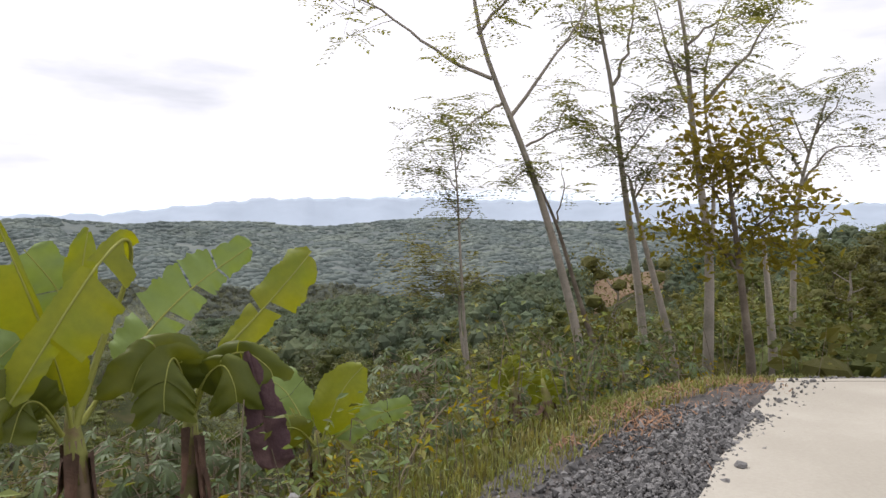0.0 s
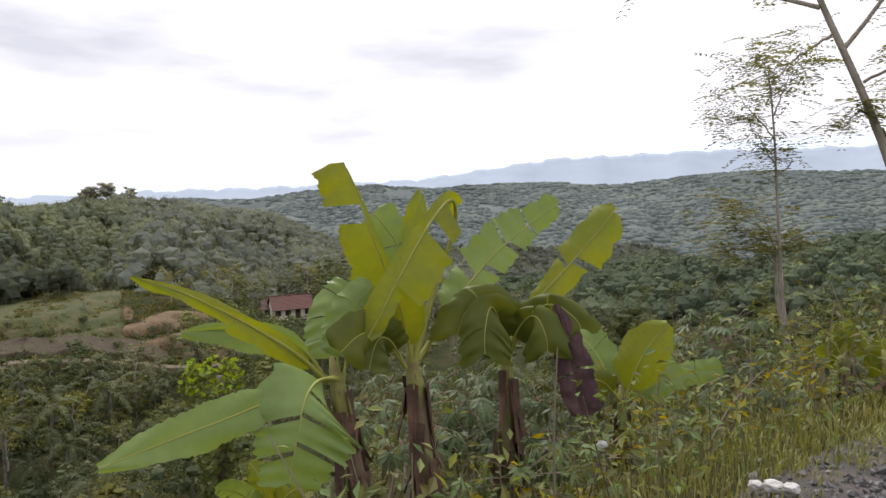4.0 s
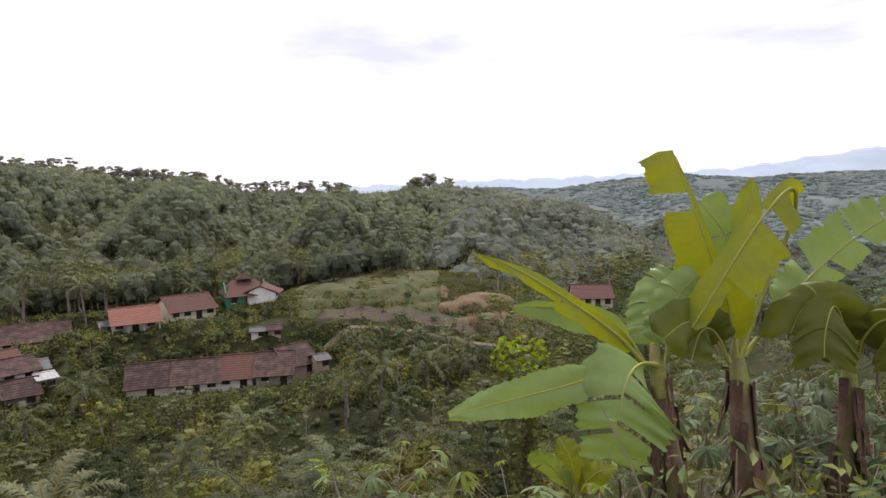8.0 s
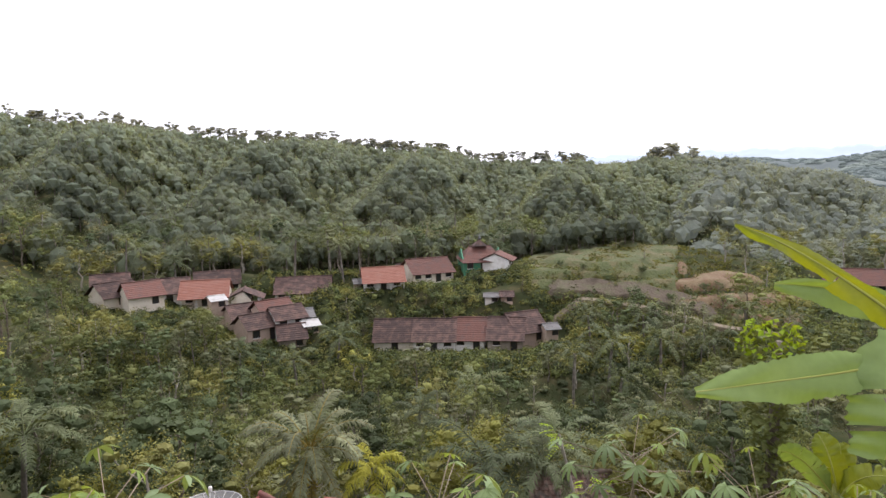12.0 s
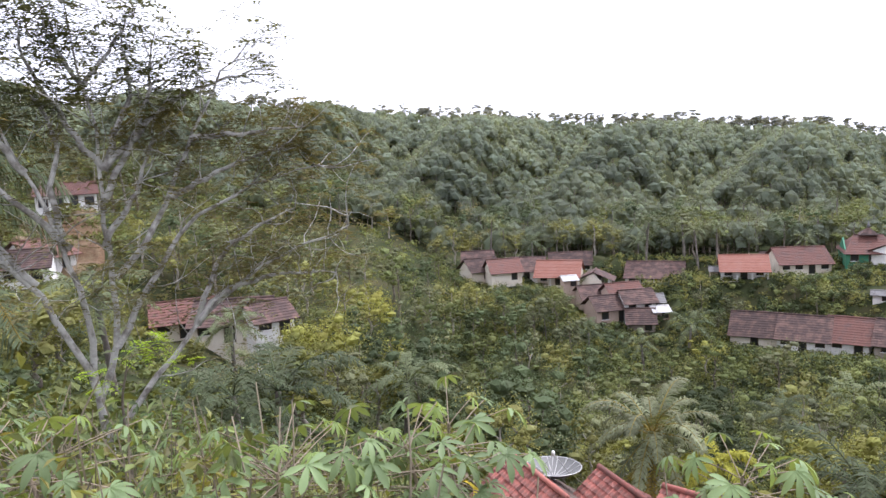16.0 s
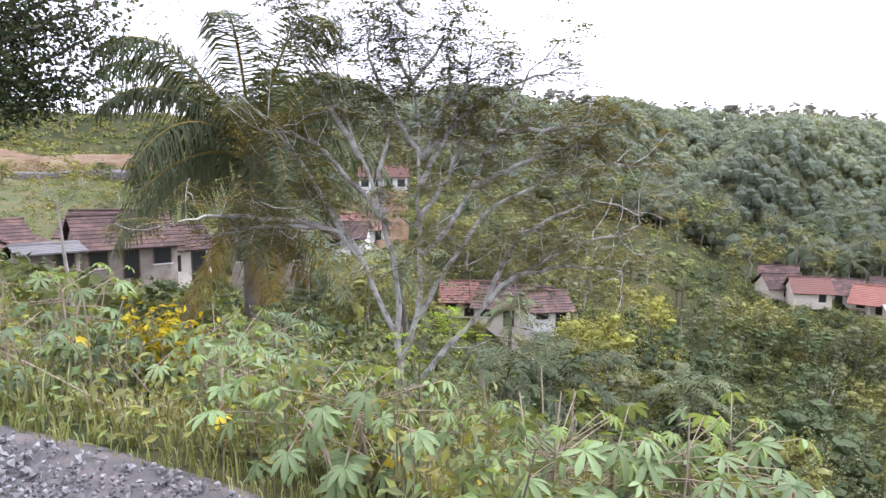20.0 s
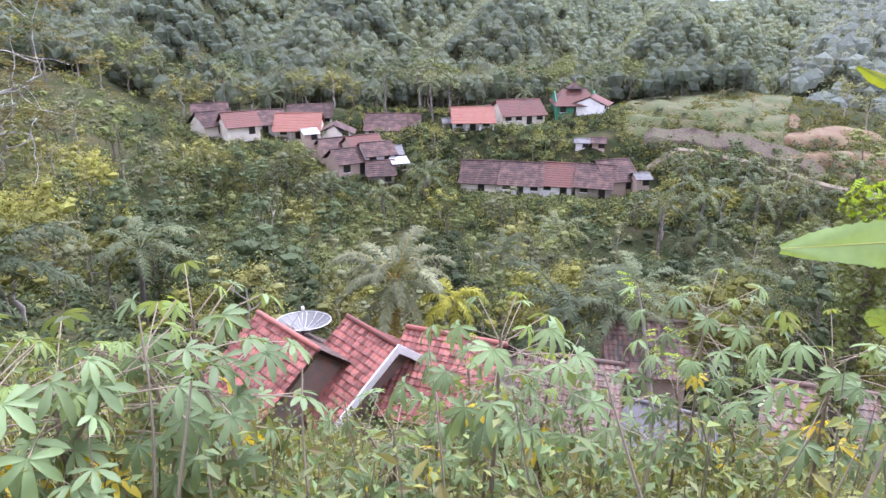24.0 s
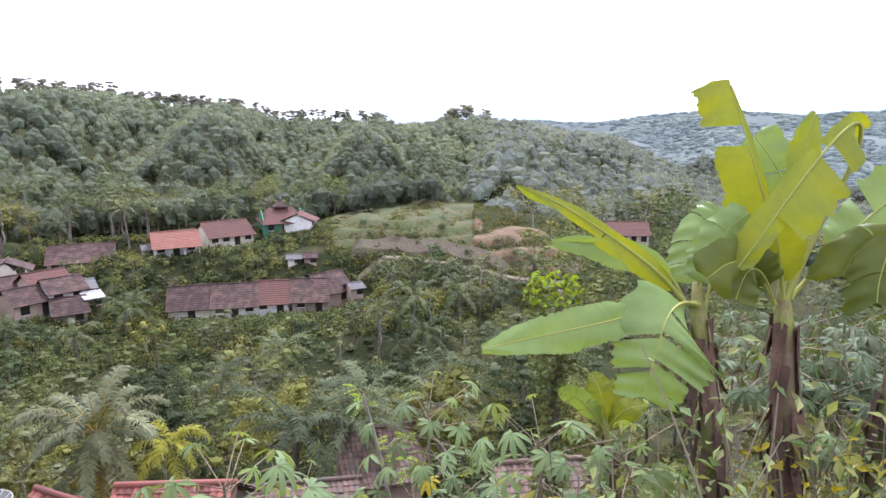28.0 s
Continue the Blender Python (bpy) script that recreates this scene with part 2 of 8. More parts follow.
M_ROOF_ORANGE = material("orange_clay_tile", (0.21, 0.088, 0.06), 0.45, 0.8, 6.0, 0.85, 0.4, second=(0.20, 0.095, 0.07), per_object=0.3)
M_TILE = material("weathered_roof_tile", (0.25, 0.088, 0.066), 0.6, 3.0, 30.0, 0.85, 0.5, second=(0.16, 0.075, 0.06), per_object=0.9, island=0.8)
M_TILE_OLD = material("mossy_roof_tile", (0.15, 0.095, 0.075), 0.5, 3.0, 30.0, 0.9, 0.4, second=(0.10, 0.085, 0.068), per_object=0.6, island=0.6)
M_TIN = material("zinc_sheet", (0.14, 0.135, 0.13), 0.5, 1.2, 12.0, 0.75, 0.2, second=(0.10, 0.092, 0.085))
M_SHEET = material("pale_sheet", (0.45, 0.44, 0.42), 0.4, 1.2, 12.0, 0.7, 0.1, second=(0.32, 0.30, 0.28))
M_WHITE = material("white_wall", (0.72, 0.70, 0.66), 0.3, 0.7, 12.0, 0.85, 0.2, second=(0.55, 0.52, 0.47))
M_CREAM = material("cream_wall", (0.66, 0.60, 0.49), 0.25, 0.7, 12.0, 0.85, 0.2, second=(0.54, 0.47, 0.37))
M_PINK = material("unpainted_brick_wall", (0.44, 0.33, 0.26), 0.35, 0.9, 12.0, 0.9, 0.3, second=(0.36, 0.28, 0.22))
M_WOOD = material("grey_board_wall", (0.24, 0.20, 0.16), 0.4, 1.2, 16.0, 0.9, 0.3, second=(0.30, 0.26, 0.21))
M_GREEN_WALL = material("green_painted_wall", (0.05, 0.18, 0.10), 0.3, 1.0, 12.0, 0.7, 0.1)
M_DARK_OPENING = material("dark_window_glass", (0.025, 0.024, 0.024), 0.3, 1.0, 10.0, 0.25, 0.0, spec=0.5)
M_TIMBER = material("brown_timber", (0.12, 0.075, 0.045), 0.4, 2.0, 20.0, 0.8, 0.2)
M_MESH = material("dish_mesh", (0.13, 0.128, 0.118), 0.2, 2.0, 60.0, 0.6, 0.1, metal=0.3)
M_RIB_METAL = material("dish_rib", (0.42, 0.41, 0.39), 0.2, 4.0, 30.0, 0.5, 0.1, metal=0.4)
M_COCONUT = material("green_coconut", (0.26, 0.24, 0.05), 0.3, 6.0, 30.0, 0.5, 0.1)
# Valley hills: haze put into a grey-blue base colour and some emission.
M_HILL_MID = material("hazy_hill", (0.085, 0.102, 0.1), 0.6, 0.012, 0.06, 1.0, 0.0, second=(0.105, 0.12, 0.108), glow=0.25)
# Both ranges: haze painted as pale blue, with emission to veil them.
M_HILL_FAR = material("far_mountain_haze", (0.27, 0.315, 0.37), 0.12, 0.002, 0.01, 1.0, 0.0, glow=0.35)
M_HILL_FARTHEST = material("farthest_mountain_haze", (0.48, 0.545, 0.62), 0.08, 0.002, 0.01, 1.0, 0.0, glow=0.5)
# Trees on those hills get the same painted haze and emission.
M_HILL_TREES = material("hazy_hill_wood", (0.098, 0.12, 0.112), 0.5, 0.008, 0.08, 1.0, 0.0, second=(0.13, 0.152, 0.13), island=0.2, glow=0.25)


# ---- the lie of the land ----
EDGE = np.array([(-0.6, -14.0), (-0.75, -6.5), (-1.2, -4.2), (-1.4, -2.9), (-1.33, -1.9), (-1.15, -1.1), (-0.85, 0.4), (-0.55, 2.0), (0.31, 3.92),
                 (1.48, 5.62), (3.13, 7.29), (6.0, 9.6), (12.0, 13.0), (24.0, 18.0), (50.0, 26.0)])  # outer rim of the gravel shoulder
PROFILES = []


def profile(yaw, *pairs):
    """Heights along one direction: pairs of metres beyond the road's rim and height."""
    PROFILES.append((yaw, [p[0] for p in pairs], [p[1] for p in pairs]))


profile(-110, (0, 0), (30, 1), (100, 8), (300, 20), (900, 20), (5000, 20))
profile(-60, (0, 0), (30, -1), (100, -4), (300, -20), (900, -60), (5000, -80))
profile(-32, (0, 0), (1.5, -.3), (4, -1.2), (12, -3.2), (40, -5), (70, -7), (110, -16), (300, -45), (900, -70), (5000, -90))
profile(-5, (0, 0), (1, -.3), (3, -1.2), (8, -3.6), (20, -9), (60, -20), (150, -27), (280, -23), (420, -45), (900, -60), (5000, -90))
profile(20, (0, 0), (1, -.4), (3, -1.9), (8, -4.8), (20, -12), (60, -24), (110, -26), (200, -33), (400, -50), (900, -60), (5000, -90))
profile(38, (0, 0), (1, -.4), (3, -2.0), (8, -5.2), (15, -10.6), (20, -13.6), (27, -15), (45, -24), (80, -27), (112, -20), (140, -19), (180, -30), (400, -34), (620, -22), (900, -45), (5000, -90))
profile(55, (0, 0), (1, -.4), (3, -2.0), (8, -5.2), (15, -11), (19, -13.6), (27, -14.6), (45, -25), (70, -29), (92, -23), (113, -15.5), (135, -14.5), (165, -22), (220, -16), (420, -6), (700, -40), (5000, -90))
profile(75, (0, 0), (1, -.4), (3, -2.0), (8, -5.2), (15, -11), (19, -13.6), (27, -14.6), (45, -25), (70, -29), (88, -25), (101, -17.5), (118, -16), (150, -20), (180, -14), (410, 8), (700, -30), (5000, -90))
profile(95, (0, 0), (1, -.4), (3, -1.9), (8, -4.9), (15, -10.5), (19, -13.3), (27, -14.4), (45, -24), (70, -27), (95, -20), (115, -17), (150, -17), (200, -5), (400, 20), (700, -10), (5000, -90))
profile(110, (0, 0), (1, -.35), (3, -1.5), (8, -3.4), (20, -9), (45, -16), (60, -18), (90, -14), (130, -8), (180, 0), (380, 27), (700, 0), (5000, -90))
profile(125, (0, 0), (1, -.3), (3, -1.2), (8, -2.8), (20, -6.5), (45, -11), (65, -8), (85, -4.5), (100, -3), (140, 2), (200, 6), (360, 32), (700, 0), (5000, -90))
profile(145, (0, 0), (1, -.25), (3, -.9), (8, -2), (20, -4.5), (42, -7.5), (50, -7), (70, -1), (83, 1.6), (92, 3), (120, 9), (200, 16), (360, 24), (700, 0), (5000, -90))
profile(165, (0, 0), (3, -.5), (8, -1), (20, -2), (50, -3), (80, 3), (120, 9), (300, 22), (700, 0), (5000, -90))
profile(250, (0, 0), (30, 1), (100, 8), (300, 20), (900, 20), (5000, 20))


def wave(x, y, size, k=0.0):
    """Smooth wandering noise between -1 and 1."""
    x, y = x / size, y / size
    return (np.sin(x * 1.3 + 1.7 * np.sin(y * 0.9 + k)) + np.sin(y * 1.7 + 1.3 * np.sin(x * 1.1 + 2 * k)) + np.sin((x + y) * 0.8 + 3 * k)) / 3


def beyond_rim(x, y):
    """Metres beyond the gravel's rim, minus on the road's side."""
    best = np.full(x.shape, 1e9)
    side = np.ones(x.shape)
    for p, q in zip(EDGE[:-1], EDGE[1:]):
        d = q - p
        u = np.clip(((x - p[0]) * d[0] + (y - p[1]) * d[1]) / (d @ d), 0, 1)
        ex, ey = x - p[0] - u * d[0], y - p[1] - u * d[1]
        dist = np.hypot(ex, ey)
        left = np.where(d[0] * ey - d[1] * ex >= 0, 1.0, -1.0)
        near = dist < best
        best, side = np.where(near, dist, best), np.where(near, left, side)
    return best * side


# levelled plots of the houses
PLOTS = np.array([(-109.1, 39.6, -18.0), (-115.2, 37.2, -19.3), (-111.8, 17.6, -20.3), (-110.7, 10.7, -20.0), (-108.2, 2.1, -18.9), (-122.1, 4.9, -19.1), (-100.8, 8.3, -21.3), (-98.4, 12.0, -20.7), (-94.7, 9.4, -21.8), (-92.2, 27.2, -24.4), (-89.5, 32.2, -24.6), (-87.7, 36.8, -24.5), (-84.6, 41.1, -24.4), (-84.7, 45.4, -23.4), (-108.9, 26.7, -18.1), (-95.2, 27.6, -23.8), (-102.7, 9.8, -19.5), (-79.6, 105.0, -21.4), (-85.0, 105.9, -21.8), (-62.6, -49.4, -7.8), (-57.7, -49.1, -8.2), (-56.9, -32.8, -13.2), (-24.3, -37.8, -5.3), (-20.3, -41.3, -5.3), (-28.0, -37.6, -6.1), (-17.5, -40.4, -5.1), (-18.8, -36.5, -4.0)])


# tops of the wooded ridges as seen from the road: direction and elevation in degrees
RIDGE = np.array([(30, -3.0), (36, -1.4), (39.3, -0.45), (42.5, 0.05), (45.5, 0.6), (48.5, 1.0), (50.4, 1.4), (52.4, 1.2), (54, 0.75), (56.1, 0.4), (58, 0.95), (60.3, 1.2), (62.5, 1.08),
                  (65.7, 1.15), (68.5, 1.95), (70.8, 2.2), (75, 2.45), (78.4, 3.0), (82.3, 3.15), (88.3, 3.6), (93.4, 4.3), (99.6, 4.8), (107, 5.4), (113.4, 6.1), (117, 6.6), (122.2, 6.4), (130, 5.8), (142, 5.0)])
SHOULDER = np.array([(-50, 1.2), (-33, 0.85), (-30, 0.95), (-27.8, 0.4), (-23, -0.45), (-18, -1.4), (-14.7, -1.9), (-8.3, -2.85), (-3.6, -3.8), (0, -4.6), (8, -6.5)])
PINE_TALL, FOOT = 9.5, 165.0


def crest_at(yaw):
    """How far off the long ridge's crest lies."""
    return np.interp(yaw, [36, 50, 60], [450.0, 425.0, 400.0])


def ease(u):
    u = np.clip(u, 0, 1)
    return u * u * (3 - 2 * u)


def ridges(x, y, z, s, yaw):
    """Lifts the ground to the two wooded ridges, with spurs and gullies down their sides."""
    r = np.hypot(x, y)
    foot_z = np.interp(yaw, [p[0] for p in PROFILES], [np.interp(FOOT, p[1], p[2]) for p in PROFILES])
    for table, crest, w, tall, spurs in ((RIDGE, crest_at(yaw), ease((yaw - 31) / 7) * (1 - ease((yaw - 132) / 10)), PINE_TALL, 10.0),
                                         (SHOULDER, 300.0 + 0 * yaw, ease((8 - yaw) / 8) * ease((yaw + 48) / 10), 8.0, 4.0)):
        u = (r - FOOT) / (crest - FOOT)
        top = 1.5 + crest * np.tan(np.radians(np.interp(yaw, table[:, 0], table[:, 1]))) - tall
        v = np.clip(u, 0, 1)
        rise = foot_z + (top - foot_z) * v ** 0.92 + spurs * 6.75 * v * (1 - v) ** 2 * np.sin(yaw * 0.5 + r * 0.016 + 0.6 * wave(x, y, 60, 4))
        rise = np.where(u > 1, np.maximum(top - (r - crest) * 0.4, -90), rise)
        b = w * ease(u / 0.08)
        z = z * (1 - b) + rise * b
    return z


def height(x, y):
    x, y = np.atleast_1d(np.asarray(x, float)), np.atleast_1d(np.asarray(y, float))
    s = np.maximum(beyond_rim(x, y), 0)
    yaw = np.degrees(np.arctan2(-x, y))
    yaw = np.where(yaw < -110, yaw + 360, yaw)
    z = np.zeros(x.shape)
    tables = [np.interp(s, p[1], p[2]) for p in PROFILES]
    for (a, b), (za, zb) in zip(zip(PROFILES[:-1], PROFILES[1:]), zip(tables[:-1], tables[1:])):
        u = np.clip((yaw - a[0]) / (b[0] - a[0]), 0, 1)
        u = u * u * (3 - 2 * u)
        z = np.where((yaw >= a[0]) & (yaw <= b[0]), za * (1 - u) + zb * u, z)
    rough = np.clip(s / 12, 0, 1) * 0.35 * wave(x, y, 2.3) + np.clip(s / 60, 0, 1) * 1.2 * wave(x, y, 11, 1)
    over = 0.22 * np.clip(y - 6.9, 0, 14) * np.clip(1 - s / 4, 0, 1) * (x > 0) * (np.hypot(x, y) < 60)
    z = ridges(x, y, z, s, yaw) + rough - over
    for px, py, pz in PADS:
        z = np.maximum(z, pz - 1.0 * np.maximum(np.hypot(x - px, y - py) - 5.5, 0))
    for px, py, pz in PLOTS:
        z = np.minimum(z, pz + 1.1 * np.maximum(np.hypot(x - px, y - py) - 5.0, 0))
    return z


PADS = np.array([(-79.6, -60.1, -2.2)])


def height1(x, y):
    return float(height(x, y)[0])


def polar(yaw, r):
    return -math.sin(radians(yaw)) * r, math.cos(radians(yaw)) * r


# ---- mesh tools ----
class Geo:
    """Collects corners and faces, and turns them into one mesh."""

    def __init__(self):
        self.v, self.f, self.n = [], [], 0

    def add(self, v, *faces):
        v = np.asarray(v, float).reshape(-1, 3)
        for f in faces:
            f = np.asarray(f, int)
            if len(f):
                self.f.append(f + self.n)
        self.v.append(v)
        self.n += len(v)
        return self

    def mesh(self, name, smooth=True):
        me = bpy.data.meshes.new(name)
        v = np.concatenate(self.v)
        loops = np.concatenate([f.reshape(-1) for f in self.f])
        sizes = np.concatenate([np.full(len(f), f.shape[1]) for f in self.f])
        starts = np.concatenate([[0], np.cumsum(sizes)[:-1]])
        me.vertices.add(len(v))
        me.vertices.foreach_set("co", v.astype(np.float32).reshape(-1))
        me.loops.add(len(loops))
        me.loops.foreach_set("vertex_index", loops.astype(np.int32))
        me.polygons.add(len(sizes))
        me.polygons.foreach_set("loop_start", starts.astype(np.int32))
        me.polygons.foreach_set("use_smooth", np.full(len(sizes), smooth))
        me.update(calc_edges=True)
        me.validate()
        return me


def part(name, geo, mat, parent=None, label="", smooth=True):
    """One mesh object, under a thing or a part."""
    me = geo.mesh(name, smooth) if isinstance(geo, Geo) else geo
    if mat is not None and not me.materials:
        me.materials.append(mat)
    ob = new(name, me)
    if parent is not None:
        ob.parent = parent
    if label:
        ob["label"] = label
    return ob


def thing(name, label, category, group="", kind="", at=(0, 0, 0), turn=0.0):
    ob = new(name)
    ob.matrix_basis = pose(*at, 0, 0, turn)
    return tagged(ob, label, category, group, kind)


def unit(v):
    v = np.asarray(v, float)
    return v / (np.linalg.norm(v, axis=-1, keepdims=True) + 1e-12)


def tube(geo, points, radii, sides=7, cap=True):
    """A tapered tube along points."""
    p = np.asarray(points, float)
    k = len(p)
    radii = np.broadcast_to(np.asarray(radii, float), (k,))
    t = unit(np.gradient(p, axis=0))
    ref = np.array([0.0, 0.0, 1.0]) if abs(t[:, 2]).mean() < 0.8 else np.array([1.0, 0.0, 0.0])
    e1 = unit(np.cross(t, ref))
    e2 = np.cross(t, e1)
    a = np.arange(sides) * 2 * np.pi / sides
    ring = p[:, None] + radii[:, None, None] * (np.cos(a)[None, :, None] * e1[:, None] + np.sin(a)[None, :, None] * e2[:, None])
    i, j = np.meshgrid(np.arange(k - 1), np.arange(sides), indexing="ij")
    q = np.stack([i * sides + j, i * sides + (j + 1) % sides, (i + 1) * sides + (j + 1) % sides, (i + 1) * sides + j], -1).reshape(-1, 4)
    geo.add(ring.reshape(-1, 3), q, *([[np.arange(sides)[::-1]], [np.arange(sides) + (k - 1) * sides]] if cap else []))
    return geo


def bezier(p0, p1, p2, k=10):
    u = np.linspace(0, 1, k)[:, None]
    return (1 - u) ** 2 * np.asarray(p0, float) + 2 * u * (1 - u) * np.asarray(p1, float) + u * u * np.asarray(p2, float)


def box(geo, x0, y0, z0, x1, y1, z1):
    v = [(x, y, z) for z in (z0, z1) for y in (y0, y1) for x in (x0, x1)]
    return geo.add(v, [(0, 2, 3, 1), (4, 5, 7, 6), (0, 1, 5, 4), (2, 6, 7, 3), (0, 4, 6, 2), (1, 3, 7, 5)])


def diamonds(geo, centre, size, rng, flat=0.5, aspect=2.0, along=None, facing=None):
    """Small leaves: one bent four-cornered blade at each centre. flat: how far they lie level."""
    k = len(centre)
    d = rng.normal(size=(k, 3)) if along is None else np.asarray(along) + rng.normal(size=(k, 3)) * 0.35
    d[:, 2] *= 0.6
    d = unit(d)
    up = unit(rng.normal(size=(k, 3)) * (1 - flat) + (np.array([0, 0, flat * 1.6]) if facing is None else facing))
    side = unit(np.cross(d, up))
    size = np.broadcast_to(np.asarray(size, float), (k,))[:, None] * rng.uniform(0.7, 1.3, (k, 1))
    nrm = np.cross(side, d)
    v = np.stack([centre - d * size * 0.5, centre + side * size / aspect * 0.5 + nrm * size * 0.06, centre + d * size * 0.5 - nrm * size * 0.1,
                  centre - side * size / aspect * 0.5 + nrm * size * 0.06], 1)
    return geo.add(v.reshape(-1, 3), np.arange(4 * k).reshape(-1, 4))


def ico(sub):
    bm = bmesh.new()
    bmesh.ops.create_icosphere(bm, subdivisions=sub, radius=1.0)
    v, f = np.array([q.co[:] for q in bm.verts]), np.array([[q.index for q in t.verts] for t in bm.faces])
    bm.free()
    return v, f


BALL = ico(1)
BOWL = (BALL[0], BALL[1][BALL[0][BALL[1]].mean(1)[:, 2] > -0.5])


def lumps(geo, centres, radii, rng, squash=0.85, jitter=0.35, shape=BALL):
    """Uneven masses of leaves, one at each centre."""
    ball, tri = shape
    n = len(centres)
    a = rng.uniform(0, 6.28, n)
    c, s = np.cos(a)[:, None], np.sin(a)[:, None]
    b = np.stack([ball[None, :, 0] * c - ball[None, :, 1] * s, ball[None, :, 0] * s + ball[None, :, 1] * c, np.repeat(ball[None, :, 2], n, 0)], -1)
    v = b * np.broadcast_to(np.asarray(radii, float), (n,))[:, None, None] * [1, 1, squash] * rng.uniform(1 - jitter, 1.08, (n, len(ball), 1)) + np.asarray(centres)[:, None]
    return geo.add(v.reshape(-1, 3), (tri[None] + (np.arange(n) * len(ball))[:, None, None]).reshape(-1, 3))


def grid(geo, pts):
    """A sheet through an array of rows of points."""
    a, b = pts.shape[:2]
    i, j = np.meshgrid(np.arange(a - 1), np.arange(b - 1), indexing="ij")
    q = np.stack([i * b + j, i * b + j + 1, (i + 1) * b + j + 1, (i + 1) * b + j], -1).reshape(-1, 4)
    return geo.add(pts.reshape(-1, 3), q)


# ---- ground, road, shoulder ----
def ground_sheet():
    yaws = np.concatenate([np.arange(-60, 36, 1.0), np.arange(36, 136, 0.6), np.arange(136, 170, 1.0), np.arange(170, 300.1, 5.0)])
    rr = np.concatenate([[0.01], 0.5 * 1.065 ** np.arange(0, 72), np.arange(46, 250, 2.0), 250 * 1.08 ** np.arange(0, 39)])
    Y, Rr = np.meshgrid(np.radians(yaws), rr, indexing="ij")
    x, y = -np.sin(Y) * Rr, np.cos(Y) * Rr
    z = height(x.reshape(-1), y.reshape(-1)).reshape(x.shape) - 0.03
    return tagged(part("ground", grid(Geo(), np.stack([x, y, z], -1)), M_GROUND), "grassy hillside and valley floor of a tropical hill country", "ground", kind="structure")


ground_sheet()


def rim(offset, count=90, a=0.0, b=1.0):
    """Points along the road's rim, moved to the road's side by offset."""
    seg = np.hypot(*np.diff(EDGE, axis=0).T)
    s = np.concatenate([[0], np.cumsum(seg)])
    u = np.linspace(s[-1] * a, s[-1] * b, count)
    p = np.stack([np.interp(u, s, EDGE[:, 0]), np.interp(u, s, EDGE[:, 1])], 1)
    for _ in range(6):
        p[1:-1] = (p[:-2] + 2 * p[1:-1] + p[2:]) / 4
    t = unit(np.gradient(p, axis=0))
    return p + offset * np.stack([t[:, 1], -t[:, 0]], 1)


SLAB_EDGE = np.array([(0.6, -14.0), (0.75, -6.0), (0.8, -2.5), (0.62, 1.2), (0.85, 2.7), (1.38, 3.7), (2.1, 4.87), (3.42, 6.89), (5.6, 9.6), (10.0, 13.5)])


def crest_drop(y):
    """The road falls away beyond its crest."""
    return 0.22 * np.clip(y - 6.75, 0, 40)


def road():
    """Broom-finished concrete slabs across the road's width, with open joints between them."""
    top = thing("road", "pale broom-finished concrete village road in slabs", "road", kind="structure")
    cuts = [-14.0, -8.0, -3.0, 0.6, 3.62, 6.62, 9.5, 13.4]
    for y0, y1 in zip(cuts[:-1], cuts[1:]):
        ys = np.linspace(y0 + 0.012, y1 - 0.012, 24)
        x0 = np.interp(ys, SLAB_EDGE[:, 1], SLAB_EDGE[:, 0]) + 0.02 * wave(ys, ys * 1.7, 0.13) + 0.02 * wave(ys, ys, 0.4)
        w = np.linspace(0, 1, 24)[None, :] ** 1.4
        x = x0[:, None] * (1 - w) + (x0[:, None] + 7.5) * w
        y = np.repeat(ys[:, None], 24, 1) - 0.10 * (x - x0[:, None]) * 0
        z = 0.085 + 0.006 * wave(x, y, 0.8) - crest_drop(y)
        sheet = np.stack([x, y, z], -1)
        rimmed = np.concatenate([sheet[:, :1] - [0, 0, 0.2], sheet], 1)
        ends = np.concatenate([rimmed[:1] - [0, 0, 0.15], rimmed, rimmed[-1:] - [0, 0, 0.15]], 0)
        part("slab", grid(Geo(), ends), M_CONCRETE, top, smooth=False)
    return top


road()


